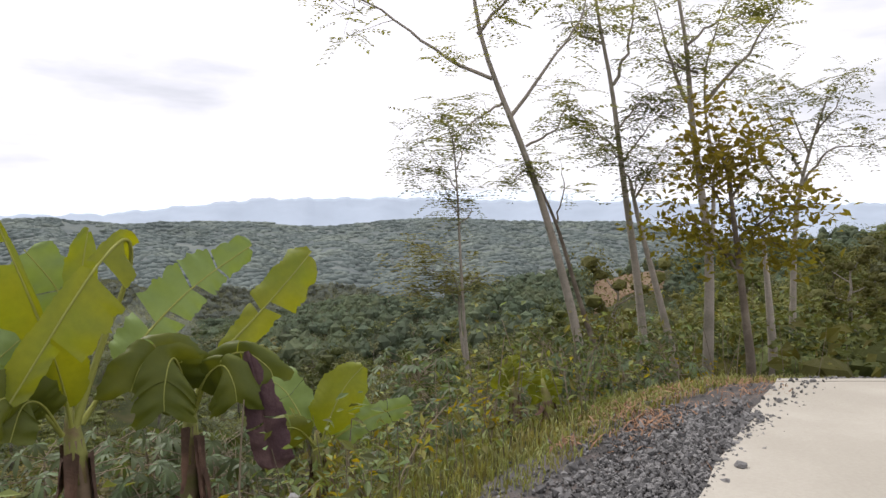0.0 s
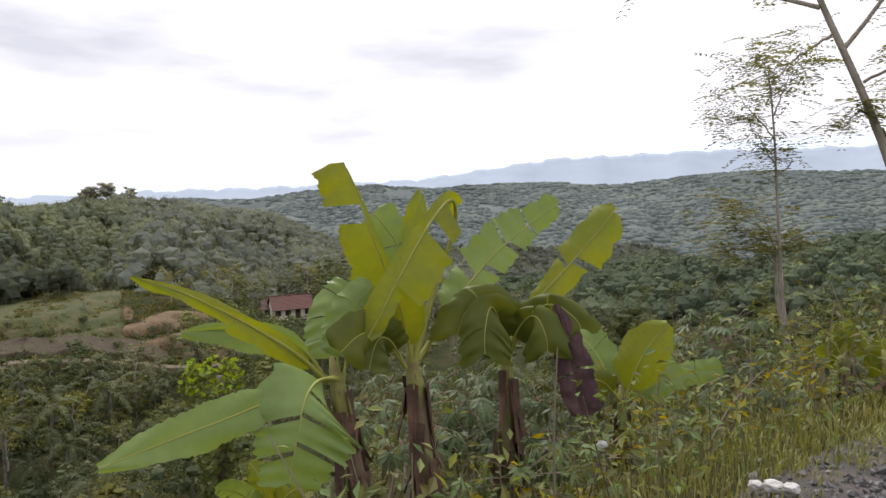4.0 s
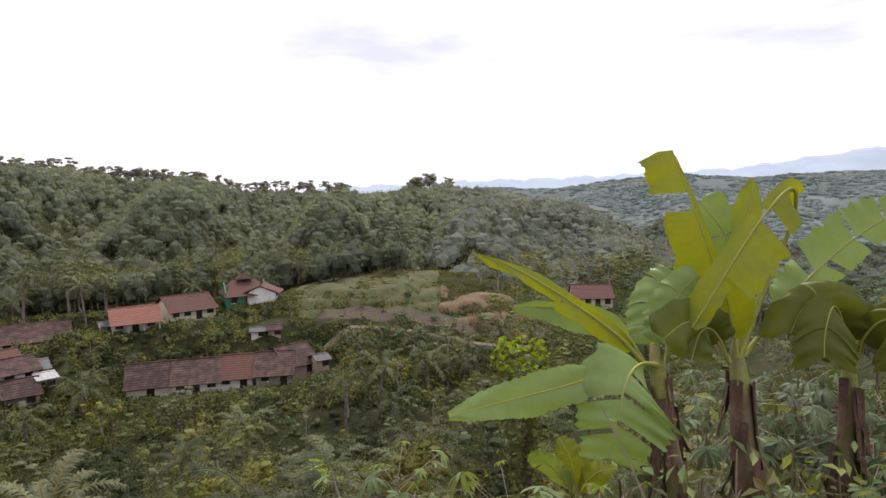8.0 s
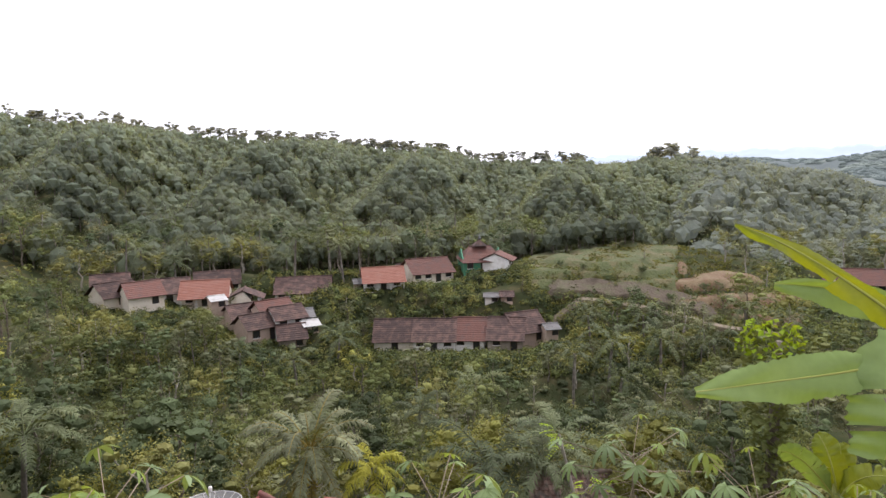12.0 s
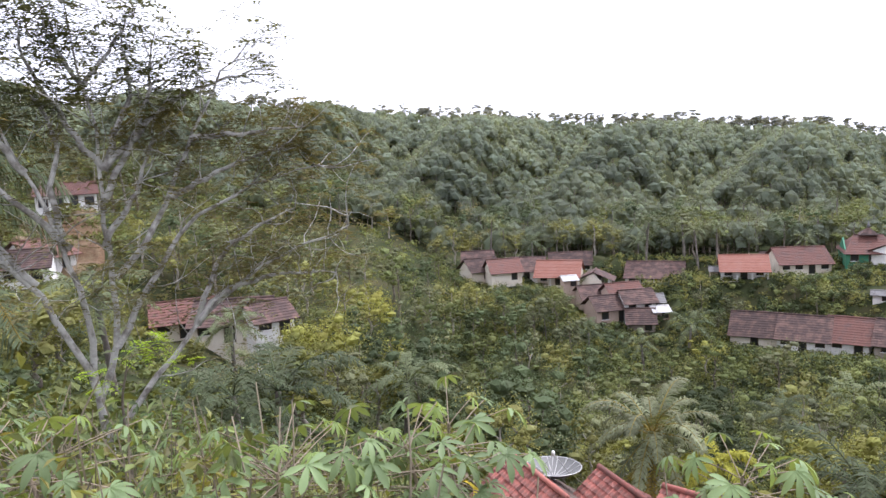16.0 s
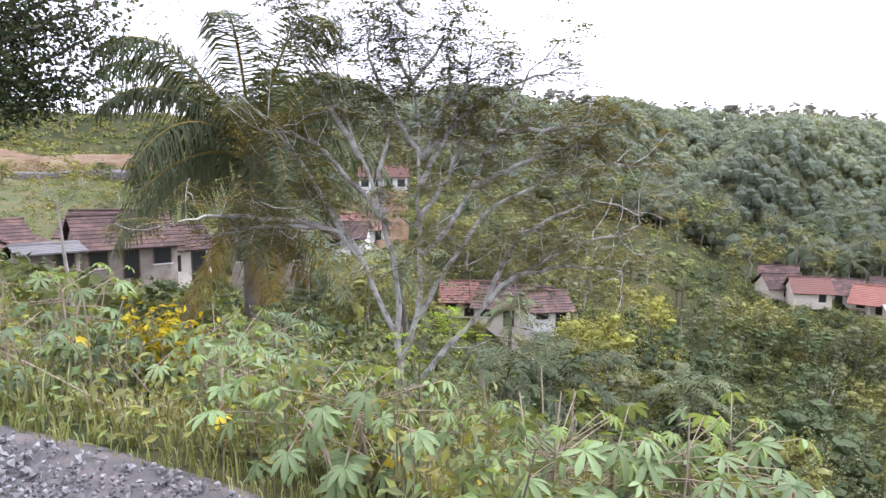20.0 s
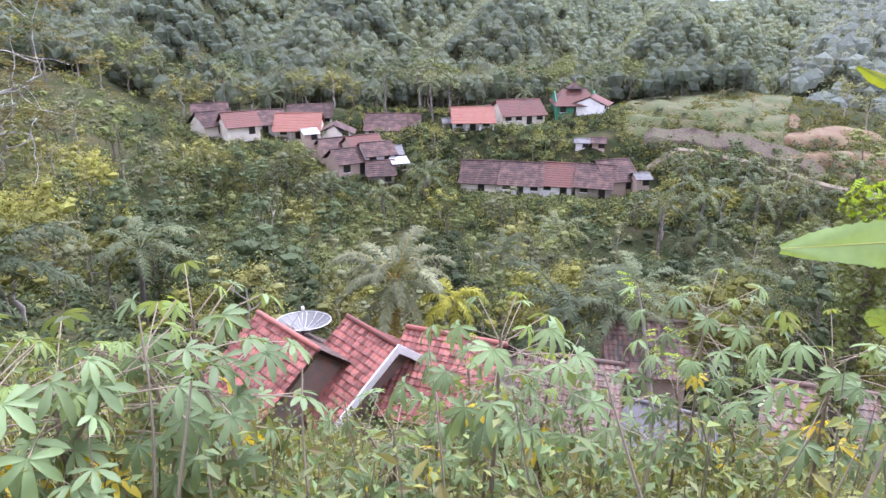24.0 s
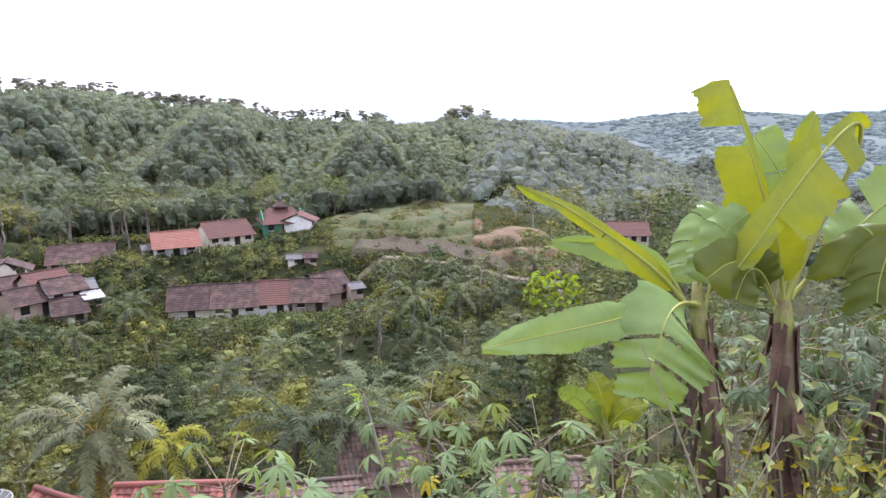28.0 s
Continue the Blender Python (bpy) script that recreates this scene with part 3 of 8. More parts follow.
def shoulder():
    rng = np.random.default_rng(4)
    g = Geo()
    rows = []
    for off in np.linspace(-0.35, 2.5, 18):
        p = rim(off, 160)
        hump = 0.07 * np.exp(-((off - 0.75) / 0.4) ** 2)
        z = height(p[:, 0], p[:, 1]) * (off < 0) + hump + 0.015 * wave(p[:, 0], p[:, 1], 0.15) + 0.012 - 0.03 * (off < -0.2)
        drop = crest_drop(p[:, 1])
        rows.append(np.stack([p[:, 0], p[:, 1], z - drop], 1))
    tagged(part("road_shoulder", grid(g, np.array(rows)), M_GRAVEL), "dark grey gravel shoulder beside the concrete road", "gravel", kind="structure")
    # loose crushed stones
    base = unit(np.array([(1, 1, 1), (-1, -1, 1), (-1, 1, -1), (1, -1, -1)], float))
    octa = np.array([(1, 0, 0), (-1, 0, 0), (0, 1, 0), (0, -1, 0), (0, 0, 1), (0, 0, -1)], float)
    faces = np.array([(0, 2, 4), (2, 1, 4), (1, 3, 4), (3, 0, 4), (2, 0, 5), (1, 2, 5), (3, 1, 5), (0, 3, 5)])
    g = Geo()
    seg = rim(0, 400, 0.0, 0.34)
    t = unit(np.gradient(seg, axis=0))
    nrm = np.stack([t[:, 1], -t[:, 0]], 1)
    n = 38000
    k = np.where(rng.random(n) < 0.45, rng.integers(120, 220, n), np.where(rng.random(n) < 0.85, rng.integers(218, 335, n), rng.integers(0, 400, n)))
    off = np.where(k < 235, rng.uniform(-0.1, 2.4, n), rng.normal(0.75, 0.42, n))
    keep = (off > -0.5) & ((off < 1.32) | (k < 235)) & ((off > 0.3) | (rng.random(n) < 0.45))
    k, off = k[keep], off[keep]
    n = len(k)
    c = seg[k] + nrm[k] * off[:, None] + rng.normal(size=(n, 2)) * 0.05
    size = rng.uniform(0.009, 0.027, n) * np.where(rng.random(n) < 0.05, 1.7, 1) * np.where(k < 225, 0.95, 1)
    z = 0.08 * np.exp(-((off - 0.75) / 0.4) ** 2) + 0.01 + np.where(off < 0, height(c[:, 0], c[:, 1]), 0) - crest_drop(c[:, 1])
    e1 = unit(rng.normal(size=(n, 3)))
    e2 = unit(np.cross(e1, rng.normal(size=(n, 3))))
    turned = np.stack([e1, e2, np.cross(e1, e2)], 1)
    v = (octa[None] * rng.uniform(0.6, 1.3, (n, 6, 1)) * [1, 0.8, 0.65]) @ turned * size[:, None, None] + np.column_stack([c, z + size * 0.3 + np.where(k < 235, 0.018, 0.0)])[:, None]
    g.add(v.reshape(-1, 3), (faces[None] + np.arange(n)[:, None, None] * 6).reshape(-1, 3))
    tagged(part("gravel", g, M_STONE, smooth=False), "loose crushed grey stones heaped on the shoulder", "gravel", kind="stuff")
    # white lumps at the rim and stones on the slabs
    for x, y, s, lab, mt in ((0.05, 3.55, 0.05, "white lump of lime at the gravel's rim", M_WHITE_STONE), 
                             (-0.95, 4.3, 0.035, "pale stone half hidden in the grass", M_WHITE_STONE),
                             (0.13, 3.5, 0.04, "small white lump of lime on the gravel", M_WHITE_STONE), (-0.03, 3.62, 0.035, "small white lump of lime in the grass", M_WHITE_STONE), (0.35, 3.4, 0.03, "pale stone on the gravel", M_WHITE_STONE),
                             (1.85, 4.2, 0.035, "grey stone lying on the concrete", M_STONE), (2.5, 5.8, 0.03, "grey stone lying on the concrete", M_STONE),
                             (2.45, 5.2, 0.02, "grey stone lying on the concrete", M_STONE),
                             (3.6, 6.6, 0.03, "grey stone lying on the concrete", M_STONE)):
        bm = bmesh.new()
        bmesh.ops.create_icosphere(bm, subdivisions=3, radius=s)
        for v in bm.verts:
            v.co *= 1 + 0.35 * noise.noise(v.co * (2.2 / s) * 0.6 + Vector((x, y, 0)) * 7) + 0.12 * noise.noise(v.co * (6 / s))
            v.co.z *= 0.6
        me = bpy.data.meshes.new("stone")
        bm.to_mesh(me)
        bm.free()
        me.materials.append(mt)
        ob = new("stone", me)
        on_slab = x > 1.5
        ob.location = (x, y, (0.09 if on_slab else max(height1(x, y), -0.2) + 0.05) + s * 0.3)
        tagged(ob, lab, "stone")


shoulder()


def soil_patches():
    """Dead straw and red earth scattered along the gravel."""
    rng = np.random.default_rng(9)
    g = Geo()
    seg = rim(0, 300, 0.0, 0.34)
    t = unit(np.gradient(seg, axis=0))
    nrm = np.stack([t[:, 1], -t[:, 0]], 1)
    for c in range(36):
        k, off = rng.integers(225, 300), rng.uniform(-0.35, 0.75)
        p = seg[k] + nrm[k] * off
        n = 46
        q = p + rng.normal(size=(n, 2)) * rng.uniform(0.08, 0.2)
        z = -crest_drop(q[:, 1]) + np.minimum(height(q[:, 0], q[:, 1]), 0) + 0.055
        diamonds(g, np.column_stack([q, z + rng.uniform(-0.02, 0.03, n)]), 0.11, rng, 0.8, 9)
    tagged(part("dead_grass", g, M_STRAW, smooth=False), "tufts of dead reddish straw on the gravel", "dry grass", kind="stuff")


soil_patches()


# ---- plants ----
def limb(geo, start, direction, length, radius, rng, bend=0.25, lift=0.15, k=7, tip=0.35, sides=6):
    """One crooked limb. Returns its points."""
    p, d = [np.asarray(start, float)], unit(direction)
    for _ in range(k):
        d = unit(d + rng.normal(size=3) * bend * 0.5 + [0, 0, lift * 0.3])
        p.append(p[-1] + d * length / k)
    p = np.array(p)
    tube(geo, p, radius * np.linspace(1, tip, k + 1), sides, False)
    return p


def tree_geo(seed, tall, trunk_r, spread, bole, limbs, leaf, leaves, clump=0.9, aspect=1.5, subs=4, squash=0.7, far=False):
    """A tapered trunk with crooked limbs, and a crown of leafy masses with leaves standing out of them. Stands at the origin."""
    rng = np.random.default_rng(seed)
    wood, crown = Geo(), Geo()
    pts = [np.array([0, 0, -0.4])]
    k = 6 if far else 9
    for i in range(1, k + 1):
        u = i / k
        pts.append(np.array([rng.normal() * trunk_r * 0.9, rng.normal() * trunk_r * 0.9, u * tall * 0.86]))
    pts = np.array(pts)
    tube(wood, pts, trunk_r * np.linspace(1.15, 0.25, k + 1), 5 if far else 8, False)
    centres, sizes = [], []
    for i in range(limbs):
        u = bole + (0.98 - bole) * (i + 0.5) / limbs
        at_p = np.array([np.interp(u * k, np.arange(k + 1), pts[:, c]) for c in range(3)])
        a = i * 2.4 + rng.uniform(-0.5, 0.5)
        reach = spread * (0.55 + 0.6 * math.sin(math.pi * min(1, (u - bole) / (1 - bole) * 0.75 + 0.2))) * rng.uniform(0.75, 1.2)
        d = np.array([math.cos(a), math.sin(a), rng.uniform(0.35, 0.9)])
        p = limb(wood, at_p, d, reach, trunk_r * 0.42 * (1.15 - u * 0.5), rng, k=5, sides=3 if far else 5)
        centres += [p[-1], p[-3]]
        sizes += [1.0, 0.8]
        for _ in range(subs):
            s = p[rng.integers(2, len(p))]
            e = s + unit(unit(p[-1] - p[0]) + rng.normal(size=3) * 0.7) * reach * rng.uniform(0.3, 0.6)
            if not far:
                tube(wood, [s, (s + e) / 2 + rng.normal(size=3) * 0.06, e], trunk_r * np.array([0.14, 0.1, 0.05]), 3, False)
            centres.append(e)
            sizes.append(rng.uniform(0.55, 0.9))
    centres.append(pts[-1])
    sizes.append(0.9)
    centres, sizes = np.array(centres), np.array(sizes) * clump
    lumps(crown, centres, sizes * (0.45 if far else 0.45), rng, squash, 0.45, BOWL if far else BALL)
    pick = rng.integers(0, len(centres), leaves)
    offs = unit(rng.normal(size=(leaves, 3)) + [0, 0, 0.35])
    diamonds(crown, centres[pick] + offs * (rng.uniform(0.3, 1.0, leaves) ** 0.6 * 1.12 * sizes[pick])[:, None] * [1, 1, squash], leaf, rng, 0.72, aspect, facing=offs * 0.9 + [0, 0, 0.3])
    return wood, crown


def make_tree(seed, tall, trunk_r, spread, bole, limbs, leaf, leaves, leaf_mat, bark_mat, clump=0.9, aspect=1.5, name="tree", subs=4, squash=0.7):
    top = new(name)
    wood, crown = tree_geo(seed, tall, trunk_r, spread, bole, limbs, leaf, leaves, clump, aspect, subs, squash)
    part("trunk", wood, bark_mat, top)
    part("crown", crown, leaf_mat, top, smooth=False)
    return top


def frond_geo(rng, length, droop, leaflets=26, width=0.55, rise=0.6, hang=0.55, blade_w=0.016):
    """One palm frond along +x: a rachis and two rows of drooping leaflets. Returns rachis and blade meshes' corners."""
    rach, blade = Geo(), Geo()
    p = bezier((0, 0, 0), (length * 0.5, 0, length * rise), (length * (1 - droop * 0.25), 0, length * (rise - droop)), 12)
    tube(rach, p, np.linspace(0.035, 0.008, 12) * length / 3, 4, False)
    u = np.linspace(0.14, 0.99, leaflets)
    c = np.stack([np.interp(u * 11, np.arange(12), p[:, i]) for i in range(3)], 1)
    t = unit(np.gradient(c, axis=0))
    ln = width * length * (0.35 + 0.65 * np.sin(np.pi * (u * 0.8 + 0.15))) * 0.42
    for s in (-1, 1):
        jitter = rng.normal(size=(leaflets, 3)) * 0.18
        d = unit(np.stack([0.55 * t[:, 0], np.full(leaflets, s * (0.8 if hang < 0.9 else 0.55)), 0.5 * t[:, 2] - hang * 0.45], 1) + jitter)
        mid = c + d * ln[:, None] * 0.5 + [0, 0, 0.03 * length / 3]
        end = c + d * ln[:, None] * 0.95 - np.stack([0 * u, 0 * u, hang * ln * 0.55], 1)
        w = t * (blade_w * length)
        v = np.stack([c - w * 0.6, c + w * 0.6, mid + w, mid - w, end], 1).reshape(-1, 3)
        i = np.arange(leaflets)[:, None] * 5
        blade.add(v, i + [0, 1, 2, 3], i + [3, 2, 4])
    return rach, blade


def make_palm(seed, tall, frond, count, mat, trunk_r=0.14, lean=0.12, separate=False, old=0, name="coconut_palm", leaflets=26, up=0.75, old_mat=None, blade_w=0.016, stiff=1.0, hang=0.6, wide=0.6):
    """A coconut palm standing at the origin: curved ringed trunk, fronds all round, the old ones hanging."""
    rng = np.random.default_rng(seed)
    top = new(name)
    g = Geo()
    p = bezier((0, 0, -0.4), (lean * tall * 0.2, 0, tall * 0.5), (lean * tall, 0, tall), 14)
    rings = trunk_r * np.linspace(1.3, 0.8, 14) * (1 + 0.05 * (np.arange(14) % 2))
    tube(g, p, rings, 8)
    part("trunk", g, M_PALM_TRUNK, top)
    head = p[-1]
    rach_all, blade_all = Geo(), Geo()
    for i in range(count + old):
        hanging = i >= count
        a = i * 2.4 + rng.uniform(-0.25, 0.25)
        u = min(1.0, i / max(1, count - 1)) ** 1.35
        rise = up * (1.0 - 1.15 * (0.12 + 0.88 * u)) + rng.uniform(-0.08, 0.08)
        rach, blade = frond_geo(rng, frond * rng.uniform(0.85, 1.08), 0.62 * (stiff + (1 - stiff) * u) if not hanging else 0.3, leaflets, wide, rise if not hanging else -0.75, hang, blade_w)
        m = np.array(pose(*head, 0, 0, math.degrees(a)))
        if hanging:
            m[:3, :3] = m[:3, :3] @ np.diag([0.62, 0.8, 0.8])
        if separate:
            mt = old_mat if hanging else mat
            f = part("frond", Geo().add(np.concatenate(blade.v) @ m[:3, :3].T + m[:3, 3], *split_faces(blade)), mt, top, "browned hanging frond" if hanging else "", smooth=False)
            part("rachis", Geo().add(np.concatenate(rach.v) @ m[:3, :3].T + m[:3, 3], *split_faces(rach)), M_PALM_OLD, f)
        else:
            for src, dst in ((rach, blade_all), (blade, blade_all)):
                dst.add(np.concatenate(src.v) @ m[:3, :3].T + m[:3, 3], *split_faces(src))
    if not separate:
        part("crown", blade_all, mat, top, smooth=False)
    return top


def far_palm(seed, tall, frond, count):
    """The corners of a coconut palm with broad leaflets: trunk and crown."""
    rng = np.random.default_rng(seed)
    wood, crown = Geo(), Geo()
    tube(wood, bezier((0, 0, -0.4), (0.02 * tall, 0, tall * 0.5), (0.08 * tall, 0, tall), 6), np.linspace(0.2, 0.13, 6), 5)
    for i in range(count):
        u = (i / (count - 1)) ** 1.3
        rach, blade = frond_geo(rng, frond * rng.uniform(0.85, 1.1), 0.6 * (0.5 + 0.5 * u), 15, 0.45, 0.85 * (0.95 - 1.1 * u) + rng.uniform(-0.08, 0.08), 0.4, 0.024)
        m = np.array(pose(0.08 * tall, 0, tall, 0, 0, math.degrees(i * 2.4 + rng.uniform(-0.25, 0.25))))
        crown.add(np.concatenate(blade.v) @ m[:3, :3].T + m[:3, 3], *blade.f)
    return wood, crown


def split_faces(geo):
    return geo.f


def banana_leaf(parent, base, mid, tip, width, mat, rng, tears=6, roll=0.0, fold=0.25, name="leaf", label="", taper=1.0, petiole=0.12, ragged=0.0):
    """A banana leaf along a bow from base over mid to tip: thick midrib and two half blades torn into strips. width: metres across."""
    k = 40
    ctrl = 2 * np.asarray(mid, float) - 0.5 * np.asarray(base, float) - 0.5 * np.asarray(tip, float)
    p = bezier(base, ctrl, tip, k)
    t = unit(np.gradient(p, axis=0))
    open_to = unit(np.array([0.0, -0.3, 1.6]) - p[k // 2])
    side = unit(np.cross(t, open_to))
    nrm = np.cross(side, t)
    side, nrm = side * math.cos(roll) + nrm * math.sin(roll), nrm * math.cos(roll) - side * math.sin(roll)
    rib = Geo()
    length = np.linalg.norm(np.diff(p, axis=0), axis=1).sum()
    tube(rib, p, np.linspace(0.016, 0.003, k) * (0.6 + 0.25 * length), 6, False)
    u = np.linspace(0, 1, k)
    half = width / 2 * np.clip((u - petiole) / 0.16, 0, 1) ** 0.7 * np.clip((1.02 - u) / 0.3, 0, 1) ** 0.55 * (1 - 0.2 * taper * u)
    blade = Geo()
    start = int(k * petiole)
    for s in (-1, 1):
        cuts = sorted(set(rng.integers(start + 3, k - 3, tears).tolist()) | {start, k - 1})
        for c0, c1 in zip(cuts[:-1], cuts[1:]):
            if c1 - c0 < 1:
                continue
            idx = np.arange(c0, c1 + 1)
            lift, short = rng.uniform(-0.5, 0.5) * 0.35, 1 - ragged * rng.random()
            uu = np.linspace(0, 1, len(idx))
            gap = 1 - rng.uniform(0.03, 0.34) * rng.random() * (np.abs(uu - 0.5) * 2) ** 4
            cols = []
            for w in np.linspace(0, 1, 5):
                curl = fold * w * w - 0.35 * fold * w
                q = p[idx] + s * side[idx] * (half[idx] * w * short)[:, None] - nrm[idx] * (half[idx] * (curl + lift * w * w * 0.5))[:, None]
                q = q + t[idx] * (half[idx] * w * 0.28)[:, None]
                mean = q.mean(0)
                cols.append(mean + (q - mean) * (1 - (1 - gap[:, None]) * w) + 0.012 * w * rng.normal(size=(len(idx), 1)) * nrm[idx])
            grid(blade, np.stack(cols, 1))
    ob = part(name, blade, mat, parent, label)
    part("midrib", rib, mat if mat is M_BANANA_DEAD else M_BANANA_RIB, ob)
    return ob


def palmate(seed, size=0.17, lobes=7, droop=0.5):
    """A cassava leaf: narrow fingers spread from one point, hanging at their ends. Lies at the origin, facing up."""
    rng = np.random.default_rng(seed)
    g = Geo()
    for i in range(lobes):
        a = (i - (lobes - 1) / 2) * (4.4 / lobes) + rng.normal() * 0.05
        ln = size * (1 - 0.35 * abs(i - (lobes - 1) / 2) / lobes * 2) * rng.uniform(0.9, 1.08)
        d, s = np.array([math.cos(a), math.sin(a), 0]), np.array([-math.sin(a), math.cos(a), 0])
        us, ws = (0.0, 0.3, 0.62, 0.85, 1.0), (0.02, 0.095, 0.135, 0.085, 0.0)
        rows = []
        for u, w in zip(us, ws):
            c = d * ln * u * (1 - 0.1 * u * u) + np.array([0, 0, ln * (0.12 * u - droop * u * u)])
            rows.append([c - s * w * ln + [0, 0, 0.03 * ln], c, c + s * w * ln + [0, 0, 0.03 * ln]])
        grid(g, np.array(rows))
    return g.mesh("leaf")


PALMATES = [palmate(20 + i, rng_s, 7 if i % 3 else 5, 0.3 + 0.12 * i) for i, rng_s in enumerate((0.145, 0.16, 0.13, 0.165, 0.15))]
LEAF_SETS = {}
for key, mt in (("green", M_CASSAVA), ("young", M_CASSAVA_YOUNG), ("old", M_CASSAVA_OLD)):
    LEAF_SETS[key] = []
    for me in PALMATES:
        c = me.copy()
        c.materials.append(mt)
        LEAF_SETS[key].append(c)


def cassava(x, y, head_z, seed, stems=1, leaves=24, size=1.0, joined=False, lean=0.0, spread=0.42):
    """A cassava shrub: knobbly pale canes with a head of long-stalked palmate leaves."""
    rng = np.random.default_rng(seed)
    z0 = height1(x, y)
    top = thing("cassava_plant", "cassava shrub with bare knobbly cane and palmate leaves on the slope", "shrub", "cassava plants", at=(x, y, z0))
    tall = max(0.45, head_z - 0.2 * size - z0)
    allv = Geo()
    for s in range(stems):
        off = rng.normal(size=2) * 0.06
        tipx = np.array([*(off + rng.normal(size=2) * 0.12 * (s + 0.5) + [lean * tall, 0]), tall * rng.uniform(0.85, 1.0) if s else tall])
        mid = np.array([*off, tall * 0.5]) + rng.normal(size=3) * [0.05, 0.05, 0]
        g = Geo()
        p = bezier((*off, -0.15), mid, tipx, 12)
        tube(g, p, np.linspace(0.017, 0.008, 12) * (1 + 0.18 * (np.arange(12) % 2)) * (0.8 + 0.2 * size), 6, False)
        cane = g
        n = max(7, int(1.2 * leaves / (1 + 0.5 * s)))
        for i in range(n):
            u = 1 - 0.42 * (i / n) ** 1.2 * min(1, 1.0 / max(tall, 0.8))
            c = np.array([np.interp(u * 11, np.arange(12), p[:, q]) for q in range(3)])
            a = i * 2.4 + rng.uniform(-0.3, 0.3)
            el = 0.62 - 1.45 * (i / n)
            ln = spread * size * rng.uniform(0.6, 1.1) * (0.45 + 0.75 * math.sin(math.pi * min(1, 0.12 + i / n)))
            d = np.array([math.cos(a) * math.cos(el), math.sin(a) * math.cos(el), math.sin(el)])
            e = c + d * ln
            tube(cane, bezier(c, c + d * ln * 0.5 + [0, 0, 0.05 * ln], e, 4), 0.0035, 3, False)
            kind = "young" if i < 2 else ("old" if i > n * 0.82 and rng.random() < 0.3 else "green")
            sc = size * (0.6 if i < 2 else rng.uniform(0.8, 1.15))
            m = pose(*e, rng.uniform(-25, 25), rng.uniform(5, 45), math.degrees(a)) @ Matrix.Diagonal((sc, sc, sc, 1))
            me = LEAF_SETS[kind][rng.integers(0, 5)]
            if joined:
                v = np.empty(len(me.vertices) * 3, np.float32)
                me.vertices.foreach_get("co", v)
                mm = np.array(m)
                f = np.empty(len(me.loops), np.int32)
                me.loops.foreach_get("vertex_index", f)
                allv.add(v.reshape(-1, 3) @ mm[:3, :3].T + mm[:3, 3], f.reshape(-1, 4))
            else:
                lf = part("leaf", me, None, top)
                lf.matrix_basis = m
        part("cane", cane, M_CASSAVA_STEM, top)
    if joined:
        part("foliage", allv, M_CASSAVA_FAR, top)
    return top


# ---- houses ----
def roof_slope(geo, a, b, c, d, rows):
    """One pitched face from the ridge a-b down to the eaves d-c, in stepped tile courses, 9 cm thick."""
    a, b, c, d = (np.asarray(v, float) for v in (a, b, c, d))
    nrm = unit(np.cross(b - a, d - a))
    if nrm[2] < 0:
        nrm = -nrm
    pts = []
    for i in range(rows):
        for u, lift in ((i / rows, 0.0), ((i + 0.96) / rows, 0.035)):
            pts.append([a + (d - a) * u + nrm * lift, b + (c - b) * u + nrm * lift])
    pts.append([d - nrm * 0.06, c - nrm * 0.06])
    pts.append([a - nrm * 0.06, b - nrm * 0.06])
    pts.append([a, b])
    return grid(geo, np.array(pts))


